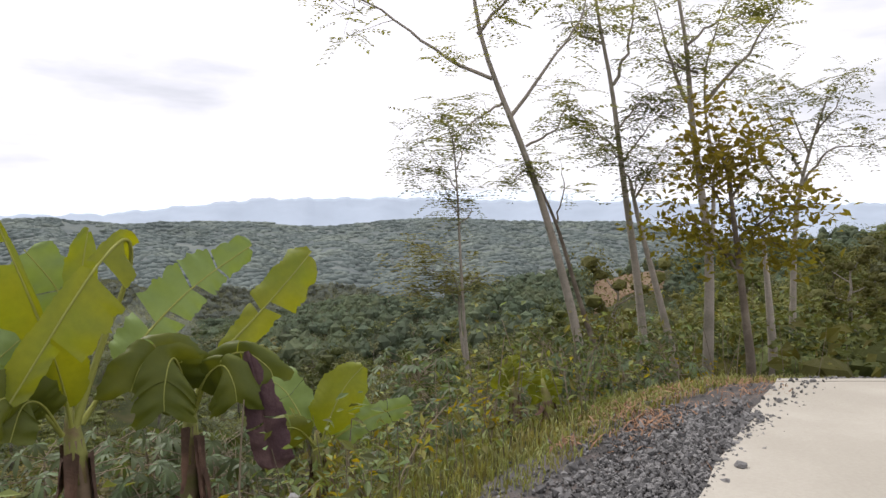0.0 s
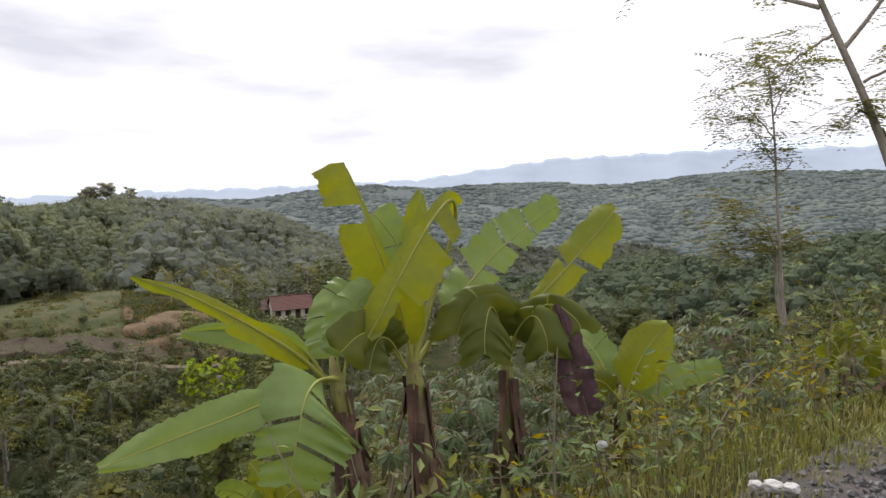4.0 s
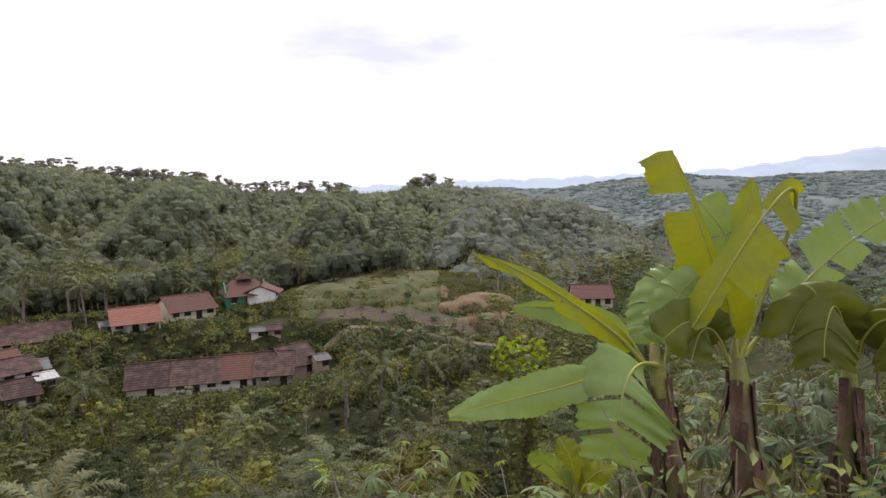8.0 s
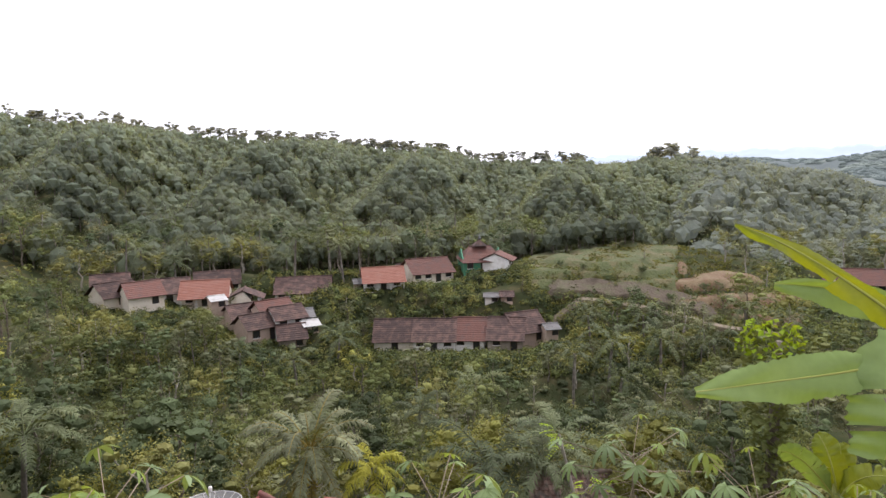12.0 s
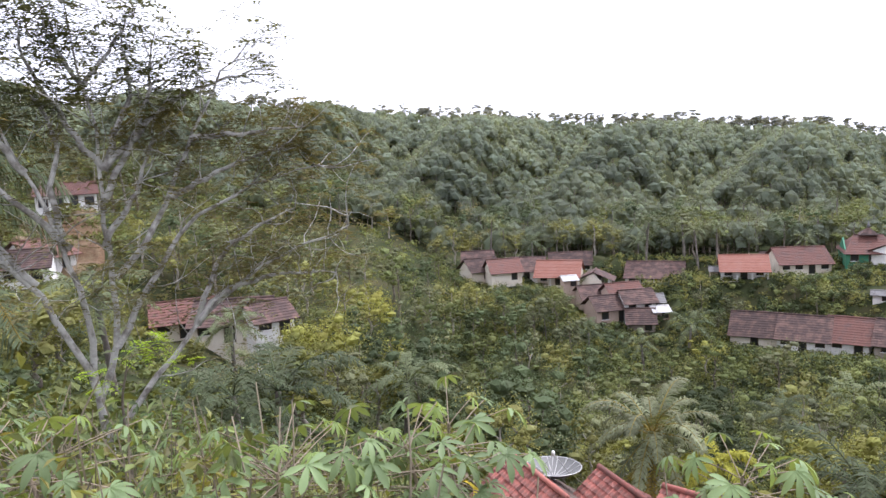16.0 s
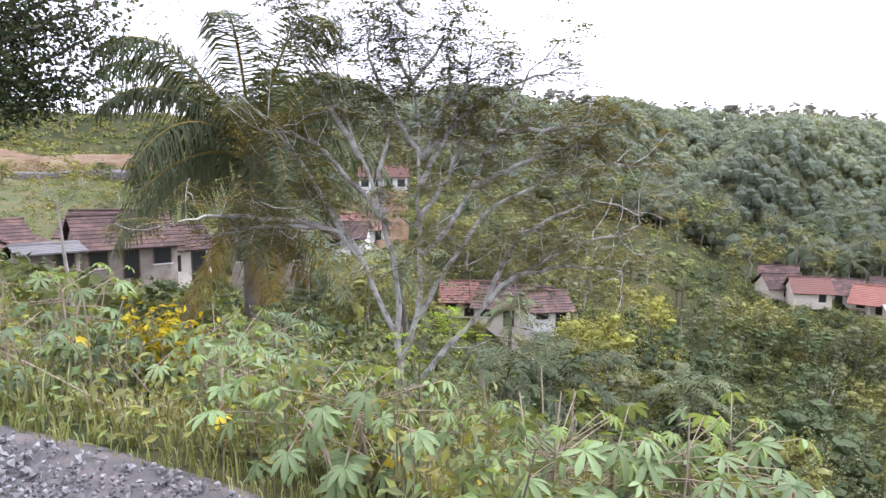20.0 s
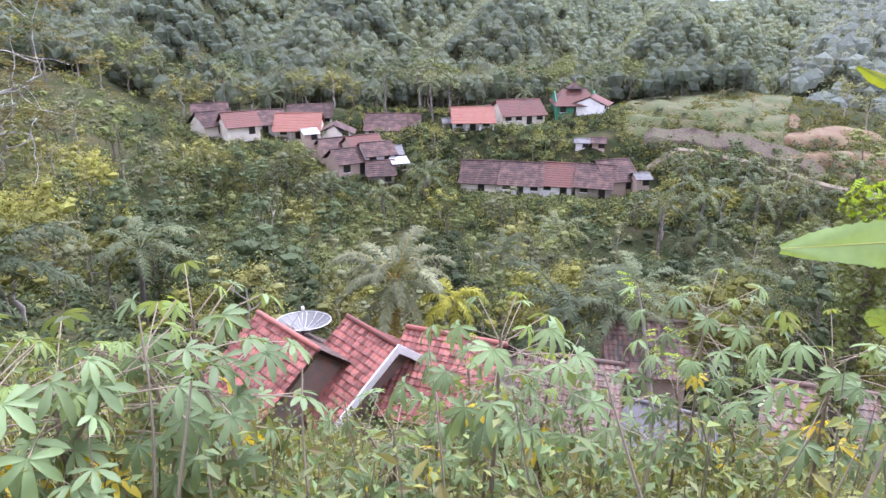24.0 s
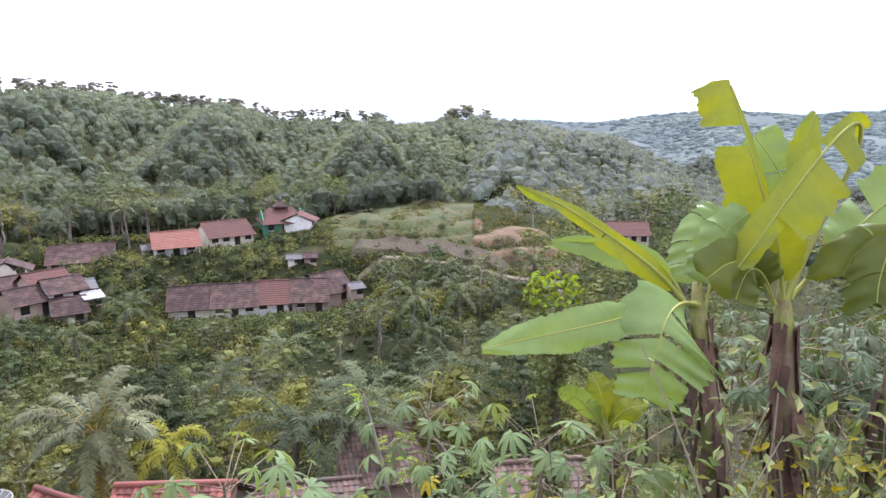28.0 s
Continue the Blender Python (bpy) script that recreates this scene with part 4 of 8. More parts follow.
def house(label, x, y, z, turn, w, dep, wall, rise, roof_mat, wall_mat, veranda=False, finial=False, group=""):
    """A small gabled house; its front stands at x, y and looks towards -y before turning."""
    if group == "village houses":
        wall, rise = wall * 0.8, rise * 1.08
    top = thing("house", label, "house", group, at=(x, y, z), turn=turn)
    g = height1(x, y) - z - 1.5
    over = 0.75
    back = 1.3 if veranda else 0.0
    box_g = Geo()
    x0, x1, y0, y1 = -w / 2 + 0.3, w / 2 - 0.3, back, dep
    box(box_g, x0, y0, min(g, -1.0), x1, y0 + 0.18, wall)
    part("front_wall", box_g, wall_mat, top, smooth=False)
    box_g = Geo()
    box(box_g, x0, y1 - 0.18, min(g, -1.0), x1, y1, wall)
    part("back_wall", box_g, wall_mat, top, smooth=False)
    mid = dep / 2
    for s, xx in ((-1, x0), (1, x1 - 0.18)):
        v = [(xx + e, yy, zz) for e in (0, 0.18) for yy, zz in ((y0 + 0.18, min(g, -1.0)), (y1 - 0.18, min(g, -1.0)), (y1 - 0.18, wall), (mid, wall + rise * 0.86), (y0 + 0.18, wall))]
        gg = Geo().add(v, [(0, 1, 2, 3, 4), (9, 8, 7, 6, 5)], [(0, 5, 6, 1), (1, 6, 7, 2), (2, 7, 8, 3), (3, 8, 9, 4), (4, 9, 5, 0)])
        part("gable_wall", gg, wall_mat, top, smooth=False)
    ey0, ey1 = -over, dep + over
    fall = rise / (mid + over) * 1.0
    ez = wall + rise - fall * (mid + over) - 0.05
    rows = max(6, int((mid + over) / 0.34))
    hip = 0.9 if finial else 0.0
    a, b = (-w / 2 + hip * 2, mid, wall + rise), (w / 2 - hip * 2, mid, wall + rise)
    part("roof_slope", roof_slope(Geo(), a, b, (w / 2, ey0, ez), (-w / 2, ey0, ez), rows), roof_mat, top, smooth=False)
    part("roof_slope", roof_slope(Geo(), a, b, (w / 2, ey1, ez), (-w / 2, ey1, ez), rows), roof_mat, top, smooth=False)
    part("ridge_cap", tube(Geo(), [a, ((a[0] + b[0]) / 2, mid, wall + rise + 0.02), b], 0.13, 6), roof_mat, top)
    if finial:
        for s in (-1, 1):
            e = (s * (w / 2 - hip * 2), mid, wall + rise)
            part("roof_slope", Geo().add([e, (s * w / 2, ey0, ez), (s * w / 2, ey1, ez)], [(0, 1, 2)]), roof_mat, top, smooth=False)
        part("upper_roof", Geo().add([(-1.3, mid - 1.3, wall + rise + 0.1), (1.3, mid - 1.3, wall + rise + 0.1), (1.3, mid + 1.3, wall + rise + 0.1), (-1.3, mid + 1.3, wall + rise + 0.1), (0, mid, wall + rise + 1.2)],
                                     [(0, 1, 4), (1, 2, 4), (2, 3, 4), (3, 0, 4)], [(3, 2, 1, 0)]), M_ROOF, top, smooth=False)
        part("finial", tube(Geo(), [(0, mid, wall + rise + 1.1), (0, mid, wall + rise + 1.4), (0, mid, wall + rise + 1.6), (0, mid, wall + rise + 2.1)], [0.12, 0.3, 0.16, 0.03], 8), M_TIN, top)
    # front openings
    n = max(2, int(w / 1.9))
    for i in range(n):
        cx = x0 + (x1 - x0) * (i + 0.5) / n
        is_door = i == n // 2
        hw, zb, zt = (0.42, 0.0, min(1.95, wall - 0.15)) if is_door else (0.48, 0.75, min(1.75, wall - 0.2))
        if zt - zb < 0.4:
            continue
        kind = part("door" if is_door else "window", box(Geo(), cx - hw, y0 - 0.015, zb, cx + hw, y0 + 0.05, zt), M_DARK_OPENING, top, smooth=False)
        fr = Geo()
        for q in ((cx - hw - 0.07, zb, cx - hw, zt + 0.07), (cx + hw, zb, cx + hw + 0.07, zt + 0.07), (cx - hw, zt, cx + hw, zt + 0.07)):
            box(fr, q[0], y0 - 0.04, q[1], q[2], y0 + 0.02, q[3])
        part("frame", fr, M_TIMBER, kind, smooth=False)
        if not is_door:
            part("sill", box(Geo(), cx - hw - 0.1, y0 - 0.09, zb - 0.07, cx + hw + 0.1, y0 + 0.02, zb), M_WHITE, kind, smooth=False)
    if veranda:
        part("veranda_floor", box(Geo(), x0, -0.2, min(g, -0.6), x1, back - 0.003, 0.05), M_CREAM, top, smooth=False)
        k = max(3, int(w / 1.8))
        for i in range(k):
            cx = x0 + 0.1 + (x1 - x0 - 0.2) * i / (k - 1)
            part("pillar", box(Geo(), cx - 0.11, 0.0, 0.053, cx + 0.11, 0.22, wall - 0.05), M_WHITE, top, smooth=False)
        part("eaves_beam", box(Geo(), x0, -0.02, wall - 0.047, x1, 0.24, wall + 0.12), M_WHITE, top, smooth=False)
    return top


house("house with orange tiled roof and pillared white veranda", -106.0, 29.9, -18.25, 79, 7.2, 6, 2.0, 1.9, M_ROOF_ORANGE, M_WHITE, veranda=True, group="village houses")
house("house with weathered red tiled roof", -109.1, 39.6, -17.90, 90, 8, 7, 2.0, 2.0, M_ROOF_RED, M_CREAM, group="village houses")
house("low house with brown tiled roof beside the lane", -115.2, 37.2, -19.11, 72, 5, 5, 2.2, 1.6, M_ROOF, M_CREAM, group="village houses")
house("prayer house with stepped tiled roof and green front", -107.7, 48.4, -16.73, 76, 7.5, 7, 2.4, 2.2, M_ROOF_RED, M_GREEN_WALL, finial=True, group="village houses")
house("house with white gable porch on the hill", -106.5, 53.2, -15.99, 143, 4.6, 5, 1.8, 1.2, M_ROOF_RED, M_WHITE, group="village houses")
house("long house with dark aged tile roof and cream veranda", -111.8, 17.6, -20.14, 76, 9.5, 7, 2.3, 2.0, M_ROOF, M_CREAM, veranda=True, group="village houses")
house("small gabled porch house with white gable", -110.7, 10.7, -19.83, 169, 4.4, 5, 2.2, 1.3, M_ROOF, M_CREAM, veranda=True, group="village houses")
house("house with orange and brown tiled roof and dark veranda", -108.2, 2.1, -18.73, 81, 7.5, 7, 2.0, 2.0, M_ROOF_ORANGE, M_CREAM, veranda=True, group="village houses")
house("house with aged brown tiled roof", -112.2, -2.7, -18.46, 86, 6, 6, 2.2, 1.8, M_ROOF, M_WHITE, group="village houses")
house("house with pinkish red tiled roof", -106.1, -5.7, -17.09, 108, 5.5, 5, 1.6, 1.7, M_ROOF_RED, M_CREAM, group="village houses")
house("house with dark tiled roof and white gable", -109.9, -9.2, -17.37, 120, 6, 5, 1.6, 1.7, M_ROOF, M_CREAM, group="village houses")
house("house with dark aged tile roof at the village edge", -117.7, -11.3, -17.50, 95, 6, 5, 2.0, 1.7, M_ROOF, M_CREAM, group="village houses")
house("house with brown tile roof behind the lane", -122.1, 4.9, -19.00, 88, 8, 6, 2.0, 1.8, M_ROOF, M_CREAM, group="village houses")
house("close-built house with aged brown roof", -100.8, 8.3, -21.19, 105, 6, 5, 2.2, 1.7, M_ROOF, M_PINK, group="village houses")
house("close-built house with reddish brown roof", -98.4, 12.0, -20.53, 108, 5.5, 5, 2.2, 1.7, M_ROOF_RED, M_PINK, group="village houses")
house("house with unpainted brick wall and brown roof", -94.7, 9.4, -21.66, 109, 5.5, 4.5, 2.6, 1.5, M_ROOF, M_PINK, group="village houses")
house("white walled house end with brown roof", -95.3, 13.1, -20.92, 102, 5, 4, 2.6, 1.4, M_ROOF, M_WHITE, group="village houses")
house("low shed with brown tiled roof", -92.3, 12.8, -22.00, 87, 4.2, 4, 1.2, 1.5, M_ROOF, M_WOOD, group="village houses")
house("low zinc-roofed shed beside houses", -96.0, 15.1, -20.23, 91, 3.2, 3, 1.6, 0.8, M_TIN, M_WOOD, group="village houses")
house("end of long row house with dark tile roof", -92.2, 27.2, -24.27, 68, 6.5, 6, 1.6, 2.4, M_ROOF, M_CREAM, group="village houses")
house("long row house with dark tile roof and white wall", -89.5, 32.2, -24.44, 64, 6.5, 6, 1.9, 2.4, M_ROOF, M_WHITE, group="village houses")
house("row house with brown and orange tiled roof and white wall", -87.7, 36.8, -24.37, 61, 5.2, 6, 1.9, 2.4, M_ROOF_RED, M_WHITE, group="village houses")
house("row house with dark roof and weathered wall", -84.6, 41.1, -24.21, 58, 5.5, 6, 2.0, 2.4, M_ROOF, M_WOOD, group="village houses")
house("house with dark tiled roof at the end of the row", -84.7, 45.4, -23.25, 92, 5.5, 6, 1.6, 2.2, M_ROOF, M_PINK, group="village houses")
house("small white shed with flat zinc roof", -94.5, 43.7, -19.18, 65, 2.6, 2, 1.1, 0.3, M_TIN, M_WHITE, group="village houses")
house("small brown-roofed shed among shrubs", -93.4, 45.8, -19.12, 64, 2.4, 2, 1.1, 0.5, M_ROOF, M_PINK, group="village houses")
house("small shed with pale sheet roof between the houses", -104.1, 4.0, -17.95, 103, 2.6, 2.2, 1.3, 0.45, M_SHEET, M_PINK, group="village houses")
house("lean-to with grey sheet roof and brick wall", -108.9, 26.7, -18.00, 81, 2.6, 2.2, 1.3, 0.45, M_TIN, M_PINK, group="village houses")
house("small shed with pale sheet roof between the houses", -102.7, 9.8, -19.38, 95, 3, 2.2, 1.3, 0.45, M_SHEET, M_PINK, group="village houses")
house("lean-to with grey sheet roof and brick wall", -82.4, 47.4, -22.21, 80, 2.4, 2, 1.3, 0.45, M_TIN, M_PINK, group="village houses")
house("small shed with pale sheet roof between the houses", -93.9, 15.7, -20.80, 96, 2.6, 2.2, 1.3, 0.45, M_SHEET, M_PINK, group="village houses")
house("house with red roof among palms beyond the field", -79.6, 105.0, -21.28, 47, 8, 6, 2, 2.2, M_ROOF_RED, M_CREAM, group="far houses")
house("house with brown roof among palms beyond the field", -85.0, 105.9, -21.67, 29, 5, 5, 2, 1.6, M_ROOF, M_CREAM, group="far houses")
house("white house with pink roof above red earth", -79.6, -60.1, -2.02, 127, 7.6, 6, 2.2, 1.5, M_ROOF_RED, M_WHITE, group="hillside houses")
house("house with red tiled roof below the red bank", -62.6, -49.4, -7.66, 168, 5.5, 5, 1.9, 1.8, M_ROOF_RED, M_WHITE, group="hillside houses")
house("house with aged brown roof below the red bank", -57.7, -49.1, -8.05, 120, 5, 5, 1.8, 1.6, M_ROOF, M_WHITE, group="hillside houses")
house("low house with dark brown tiled roof in the valley trees", -53.3, -26.7, -12.59, 102, 7, 5, 1.6, 1.7, M_ROOF, M_CREAM, group="hillside houses")
house("house end with white wall in the valley trees", -53.0, -22.5, -12.11, 133, 4, 4, 1.5, 1.3, M_ROOF, M_WHITE, group="hillside houses")
house("house with aged roof hidden in the valley trees", -56.9, -32.8, -13.04, 120, 6, 5, 1.5, 1.6, M_ROOF_RED, M_CREAM, group="hillside houses")
house("plank house with dark brown tiled roof", -24.3, -37.8, -5.15, 159, 6, 5, 1.9, 1.8, M_ROOF, M_WOOD, group="plank houses")
house("plank house with dark gabled roof", -20.3, -41.3, -5.16, 224, 4.5, 5, 2.0, 1.6, M_ROOF, M_WOOD, group="plank houses")
house("plank house with brown tiled roof and pale boards", -28.0, -37.6, -5.94, 163, 4, 4, 2.2, 1.4, M_ROOF, M_CREAM, group="plank houses")
house("plank house with dark roof at the slope foot", -26.3, -44.8, -5.16, 130, 5, 5, 2.0, 1.6, M_ROOF, M_WOOD, group="plank houses")
house("plank house with dark roof beside the tin shed", -17.5, -40.4, -4.99, 167, 5, 5, 2.0, 1.5, M_ROOF, M_WOOD, group="plank houses")
house("tin-roofed lean-to against a plank house", -18.8, -36.5, -3.85, 163, 3.4, 2.4, 1.0, 0.25, M_TIN, M_WOOD, group="plank houses")
house("plank house with dark roof behind the palm", -34.2, -36.3, -5.88, 137, 6, 5, 2.2, 1.6, M_ROOF, M_WOOD, group="plank houses")


# ---- far hills ----
def range_of_hills(name, label, mat, r, a, b, tops, base, depth, rough, seed, step=0.35, rows=26, fine=1.0, trees=0):
    """A mountain range: its crest's elevation angle over the directions a to b, a long slope towards the valley."""
    rng = np.random.default_rng(seed)
    yaw = np.arange(a, b + 0.01, step)
    keys = np.linspace(a, b, len(tops))
    crest = np.interp(yaw, keys, tops)
    for _ in range(5):
        crest[1:-1] = (crest[:-2] + 2 * crest[1:-1] + crest[2:]) / 4
    crest = crest + rough * (0.5 * np.sin(yaw * 1.9 + seed) + 0.3 * np.sin(yaw * 4.3 + 2 * seed) + 0.2 * np.sin(yaw * 9.7)) + rng.normal(size=len(yaw)) * rough * 0.12 * fine
    ztop = 1.5 + r * np.tan(np.radians(crest))
    out = []
    for i in range(rows):
        u = i / (rows - 1)
        rr = r - depth * u
        x, y = -np.sin(np.radians(yaw)) * rr, np.cos(np.radians(yaw)) * rr
        z = ztop * (1 - u) + base * u - (ztop - base) * 0.25 * np.sin(np.pi * u) * (0.6 + 0.4 * np.sin(yaw * 0.9 + seed + u * 2))
        z = z + depth * 0.03 * np.sin(math.pi * min(1, u * 6)) ** 0.5 * (u > 0) * ease(u * 4) * (wave(x, y, depth * 0.07, seed) + 0.5 * wave(x, y, depth * 0.025, seed + 1))
        out.append(np.stack([x, y, z], 1))
    back = [out[0] + np.stack([-np.sin(np.radians(yaw)) * 60, np.cos(np.radians(yaw)) * 60, -0.5 * (ztop - base)], 1)]
    ob = part(name, grid(Geo(), np.array(back + out)), mat)
    if trees:
        p = np.array(out)
        i, j = (rng.random(trees) ** 1.35 * (rows - 2)).astype(int), rng.integers(0, len(yaw) - 1, trees)
        u, w = rng.random((trees, 1)), rng.random((trees, 1))
        c = (p[i, j] * (1 - u) + p[i, j + 1] * u) * (1 - w) + (p[i + 1, j] * (1 - u) + p[i + 1, j + 1] * u) * w
        keep = wave(c[:, 0], c[:, 1], 60, 3) + 0.6 * wave(c[:, 0], c[:, 1], 22, 1) > -0.75
        c = c[keep]
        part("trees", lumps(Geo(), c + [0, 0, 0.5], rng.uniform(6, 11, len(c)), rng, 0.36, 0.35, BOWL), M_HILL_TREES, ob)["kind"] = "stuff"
    return tagged(ob, label, "mountains", kind="structure")


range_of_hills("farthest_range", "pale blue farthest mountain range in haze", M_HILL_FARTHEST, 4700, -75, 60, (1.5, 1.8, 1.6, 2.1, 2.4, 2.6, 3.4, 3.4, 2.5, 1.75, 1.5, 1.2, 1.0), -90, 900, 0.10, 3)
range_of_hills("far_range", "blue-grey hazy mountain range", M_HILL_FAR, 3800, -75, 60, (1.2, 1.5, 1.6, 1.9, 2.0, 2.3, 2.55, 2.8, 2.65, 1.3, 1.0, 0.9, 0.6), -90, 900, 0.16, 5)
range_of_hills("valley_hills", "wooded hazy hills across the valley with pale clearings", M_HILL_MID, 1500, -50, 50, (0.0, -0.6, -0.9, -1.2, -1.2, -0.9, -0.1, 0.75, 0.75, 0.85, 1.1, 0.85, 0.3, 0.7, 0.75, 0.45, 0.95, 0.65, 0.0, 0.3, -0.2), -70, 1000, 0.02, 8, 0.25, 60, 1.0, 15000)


# ---- woods ----
def woods(name, label, mat, seed, count, place, tall, crown_w, cards, leaf, pine=False, masses=3):
    """Many trees in one mesh: each a thin trunk and a crown of uneven leafy masses."""
    rng = np.random.default_rng(seed)
    xy = place(rng, count)
    yy, rr = np.degrees(np.arctan2(-xy[:, 0], xy[:, 1])), np.hypot(xy[:, 0], xy[:, 1])
    xy = xy[~((yy > -18.5) & (yy < -12) & (rr > 175) & (rr < 295))]
    if pine:
        xy = xy[wave(xy[:, 0], xy[:, 1], 6.0, 2) > -0.35]
    z = height(xy[:, 0], xy[:, 1])
    n = len(xy)
    h = tall * (rng.uniform(0.72, 1.12, n) if pine else rng.uniform(0.85, 1.1, n))
    g = Geo()
    w = crown_w * rng.uniform(0.7, 1.3, n)
    for i in range(masses):
        a = rng.uniform(0, 6.28, n)
        off = np.stack([np.cos(a), np.sin(a)], 1) * (w * (rng.uniform(0.2, 0.9, n) if pine else 0.5 * (i > 0)))[:, None]
        level = h * (rng.uniform(0.5 if i > 3 else 0.72, 0.97, n) if pine else (0.56 if i == 0 else rng.uniform(0.28, 0.5, n)))
        rad = w * (rng.uniform(0.4, 0.7, n) if pine else (0.78 if i == 0 else rng.uniform(0.48, 0.7, n)))
        c = np.column_stack([xy + off, z + level])
        lumps(g, c, rad if pine else rad * 0.85, rng, 0.5 if pine else 1.1, 0.4, BALL if pine else BOWL)
        k = cards // masses
        d = unit(rng.normal(size=(n * k, 3)) + [0, 0, 0.35])
        diamonds(g, np.repeat(c, k, 0) + d * np.repeat(rad, k)[:, None] * [1, 1, 0.55 if pine else 1.1] * rng.uniform(0.75, 1.2, (n * k, 1)), leaf, rng, 0.7 if pine else 0.35, 1.4, facing=d if pine else d * 0.6)
    ob = part(name, g, mat, smooth=False)
    tagged(ob, label, "trees", kind="stuff")
    t = Geo()
    w = 0.2 if pine else 0.14
    corners = np.array([(-w, 0), (w * 0.5, w * 0.87), (w * 0.5, -w * 0.87)])
    low = np.column_stack([xy, z - 1])[:, None] + np.column_stack([corners, np.zeros(3)])[None]
    high = np.column_stack([xy, z + h * 0.85])[:, None] + np.column_stack([corners * 0.5, np.zeros(3)])[None]
    i = np.arange(n)[:, None] * 6
    t.add(np.concatenate([low, high], 1).reshape(-1, 3), np.concatenate([i + [0, 1, 4, 3], i + [1, 2, 5, 4], i + [2, 0, 3, 5]]))
    part("trunks", t, M_BARK, ob)
    return ob


def sector(a, b, r0, r1, power=0.6):
    def place(rng, n):
        yaw, u = rng.uniform(a, b, n), rng.random(n) ** power
        r = r0 + (r1 - r0) * u
        return np.stack([-np.sin(np.radians(yaw)) * r, np.cos(np.radians(yaw)) * r], 1)
    return place


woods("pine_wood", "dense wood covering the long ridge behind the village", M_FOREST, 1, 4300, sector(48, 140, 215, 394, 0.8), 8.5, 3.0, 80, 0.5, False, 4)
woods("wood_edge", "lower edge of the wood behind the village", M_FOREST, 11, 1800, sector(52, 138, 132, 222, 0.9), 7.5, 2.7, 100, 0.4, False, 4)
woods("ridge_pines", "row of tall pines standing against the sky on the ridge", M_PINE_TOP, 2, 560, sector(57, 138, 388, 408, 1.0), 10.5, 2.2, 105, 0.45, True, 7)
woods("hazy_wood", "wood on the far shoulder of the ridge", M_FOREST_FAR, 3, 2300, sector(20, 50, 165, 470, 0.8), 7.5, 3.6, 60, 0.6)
woods("valley_wood", "mixed wood on the valley floor and lower hills", M_VALLEY_WOOD, 4, 1900, sector(-38, 24, 130, 315, 0.8), 7.0, 2.9, 72, 0.45)
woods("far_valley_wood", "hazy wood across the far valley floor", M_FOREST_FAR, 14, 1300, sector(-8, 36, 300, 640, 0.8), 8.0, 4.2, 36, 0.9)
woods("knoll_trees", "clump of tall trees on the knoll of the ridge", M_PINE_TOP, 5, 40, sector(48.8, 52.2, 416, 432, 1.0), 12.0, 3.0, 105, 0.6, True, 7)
woods("slope_saplings", "thin trees on the cut hillside", M_LEAF_SENGON, 6, 110, sector(134, 160, 112, 230, 1.0), 7.0, 1.1, 48, 0.3, True, 4)


# ---- terraced field and bare earth ----
def patch(name, label, category, mat, a, b, r0, r1, lift=0.25, steps=0, seed=1, ragged=0.12):
    """A piece of ground with a cover of its own, laid on the hillside, in low terraces where steps is given."""
    u, v = np.meshgrid(np.linspace(0, 1, 46), np.linspace(0, 1, 34), indexing="ij")
    yaw = a + (b - a) * u
    edge = ragged * (np.sin(u * 9 + seed) * 0.5 + np.sin(u * 23 + 2 * seed) * 0.3)
    r = r0 + (r1 - r0) * np.clip(v + edge * (np.abs(v - 0.5) * 2), -0.2, 1.2)
    x, y = -np.sin(np.radians(yaw)) * r, np.cos(np.radians(yaw)) * r
    z = height(x.reshape(-1), y.reshape(-1)).reshape(x.shape)
    border = np.minimum(np.minimum(u, 1 - u), np.minimum(v, 1 - v)) * 14
    z = z + lift * np.clip(border, -0.4, 1)
    if steps:
        h = (z.max() - z.min()) / steps
        t = (z - z.min()) / h
        z = z.min() + h * (np.floor(t) + np.clip((t - np.floor(t)) * 3 - 2, 0, 1)) + 0.3 * np.clip(border, 0, 1) - 0.2
    return tagged(part(name, grid(Geo(), np.stack([x, y, z], -1)), mat), label, category, kind="structure")


patch("terraced_field", "dry yellow-green grass field on the spur beside the village", "field", M_DRYGRASS, 49.5, 62.5, 107.5, 141, 0.7, 5, 2)
patch("bare_bank", "bare brown earth bank of the terraced field", "bank", M_SOIL_DULL, 47, 60.5, 103.8, 108.5, 0.8, 0, 5, 0.25)
patch("bare_bank", "bare reddish earth slope at the end of the spur", "bank", M_SOIL, 40.5, 50.5, 105, 124, 0.9, 4, 3, 0.2)
patch("field_path", "pale trodden path along the foot of the terraces", "path", M_STRAW_PATH, 41, 60.5, 101.4, 102.3, 0.7, 0, 4, 0.03)
patch("earth_cut", "long orange earth cut along the hillside track", "bank", M_SOIL, 143, 168, 88, 99, 0.8, 0, 4)
patch("earth_cut", "small orange earth scar on the grassy slope", "bank", M_SOIL, 145, 149, 60, 67, 0.7, 0, 6)
patch("earth_cut", "red earth bank below the white house", "bank", M_SOIL, 125, 131, 80, 95, 0.8, 0, 7)
patch("hill_track", "pale concrete track across the cut hillside", "track", M_GRAVEL, 145, 170, 84.5, 86.0, 0.7, 0, 8, 0.02)
patch("grass_slope", "yellow-green grassy slope above the plank houses", "field", M_DRYGRASS, 138, 170, 56, 84, 0.4, 0, 9)
patch("earth_cut", "orange earth clearing seen between the trees", "bank", M_SOIL, -18, -12.5, 225, 290, 1.0, 0, 10)


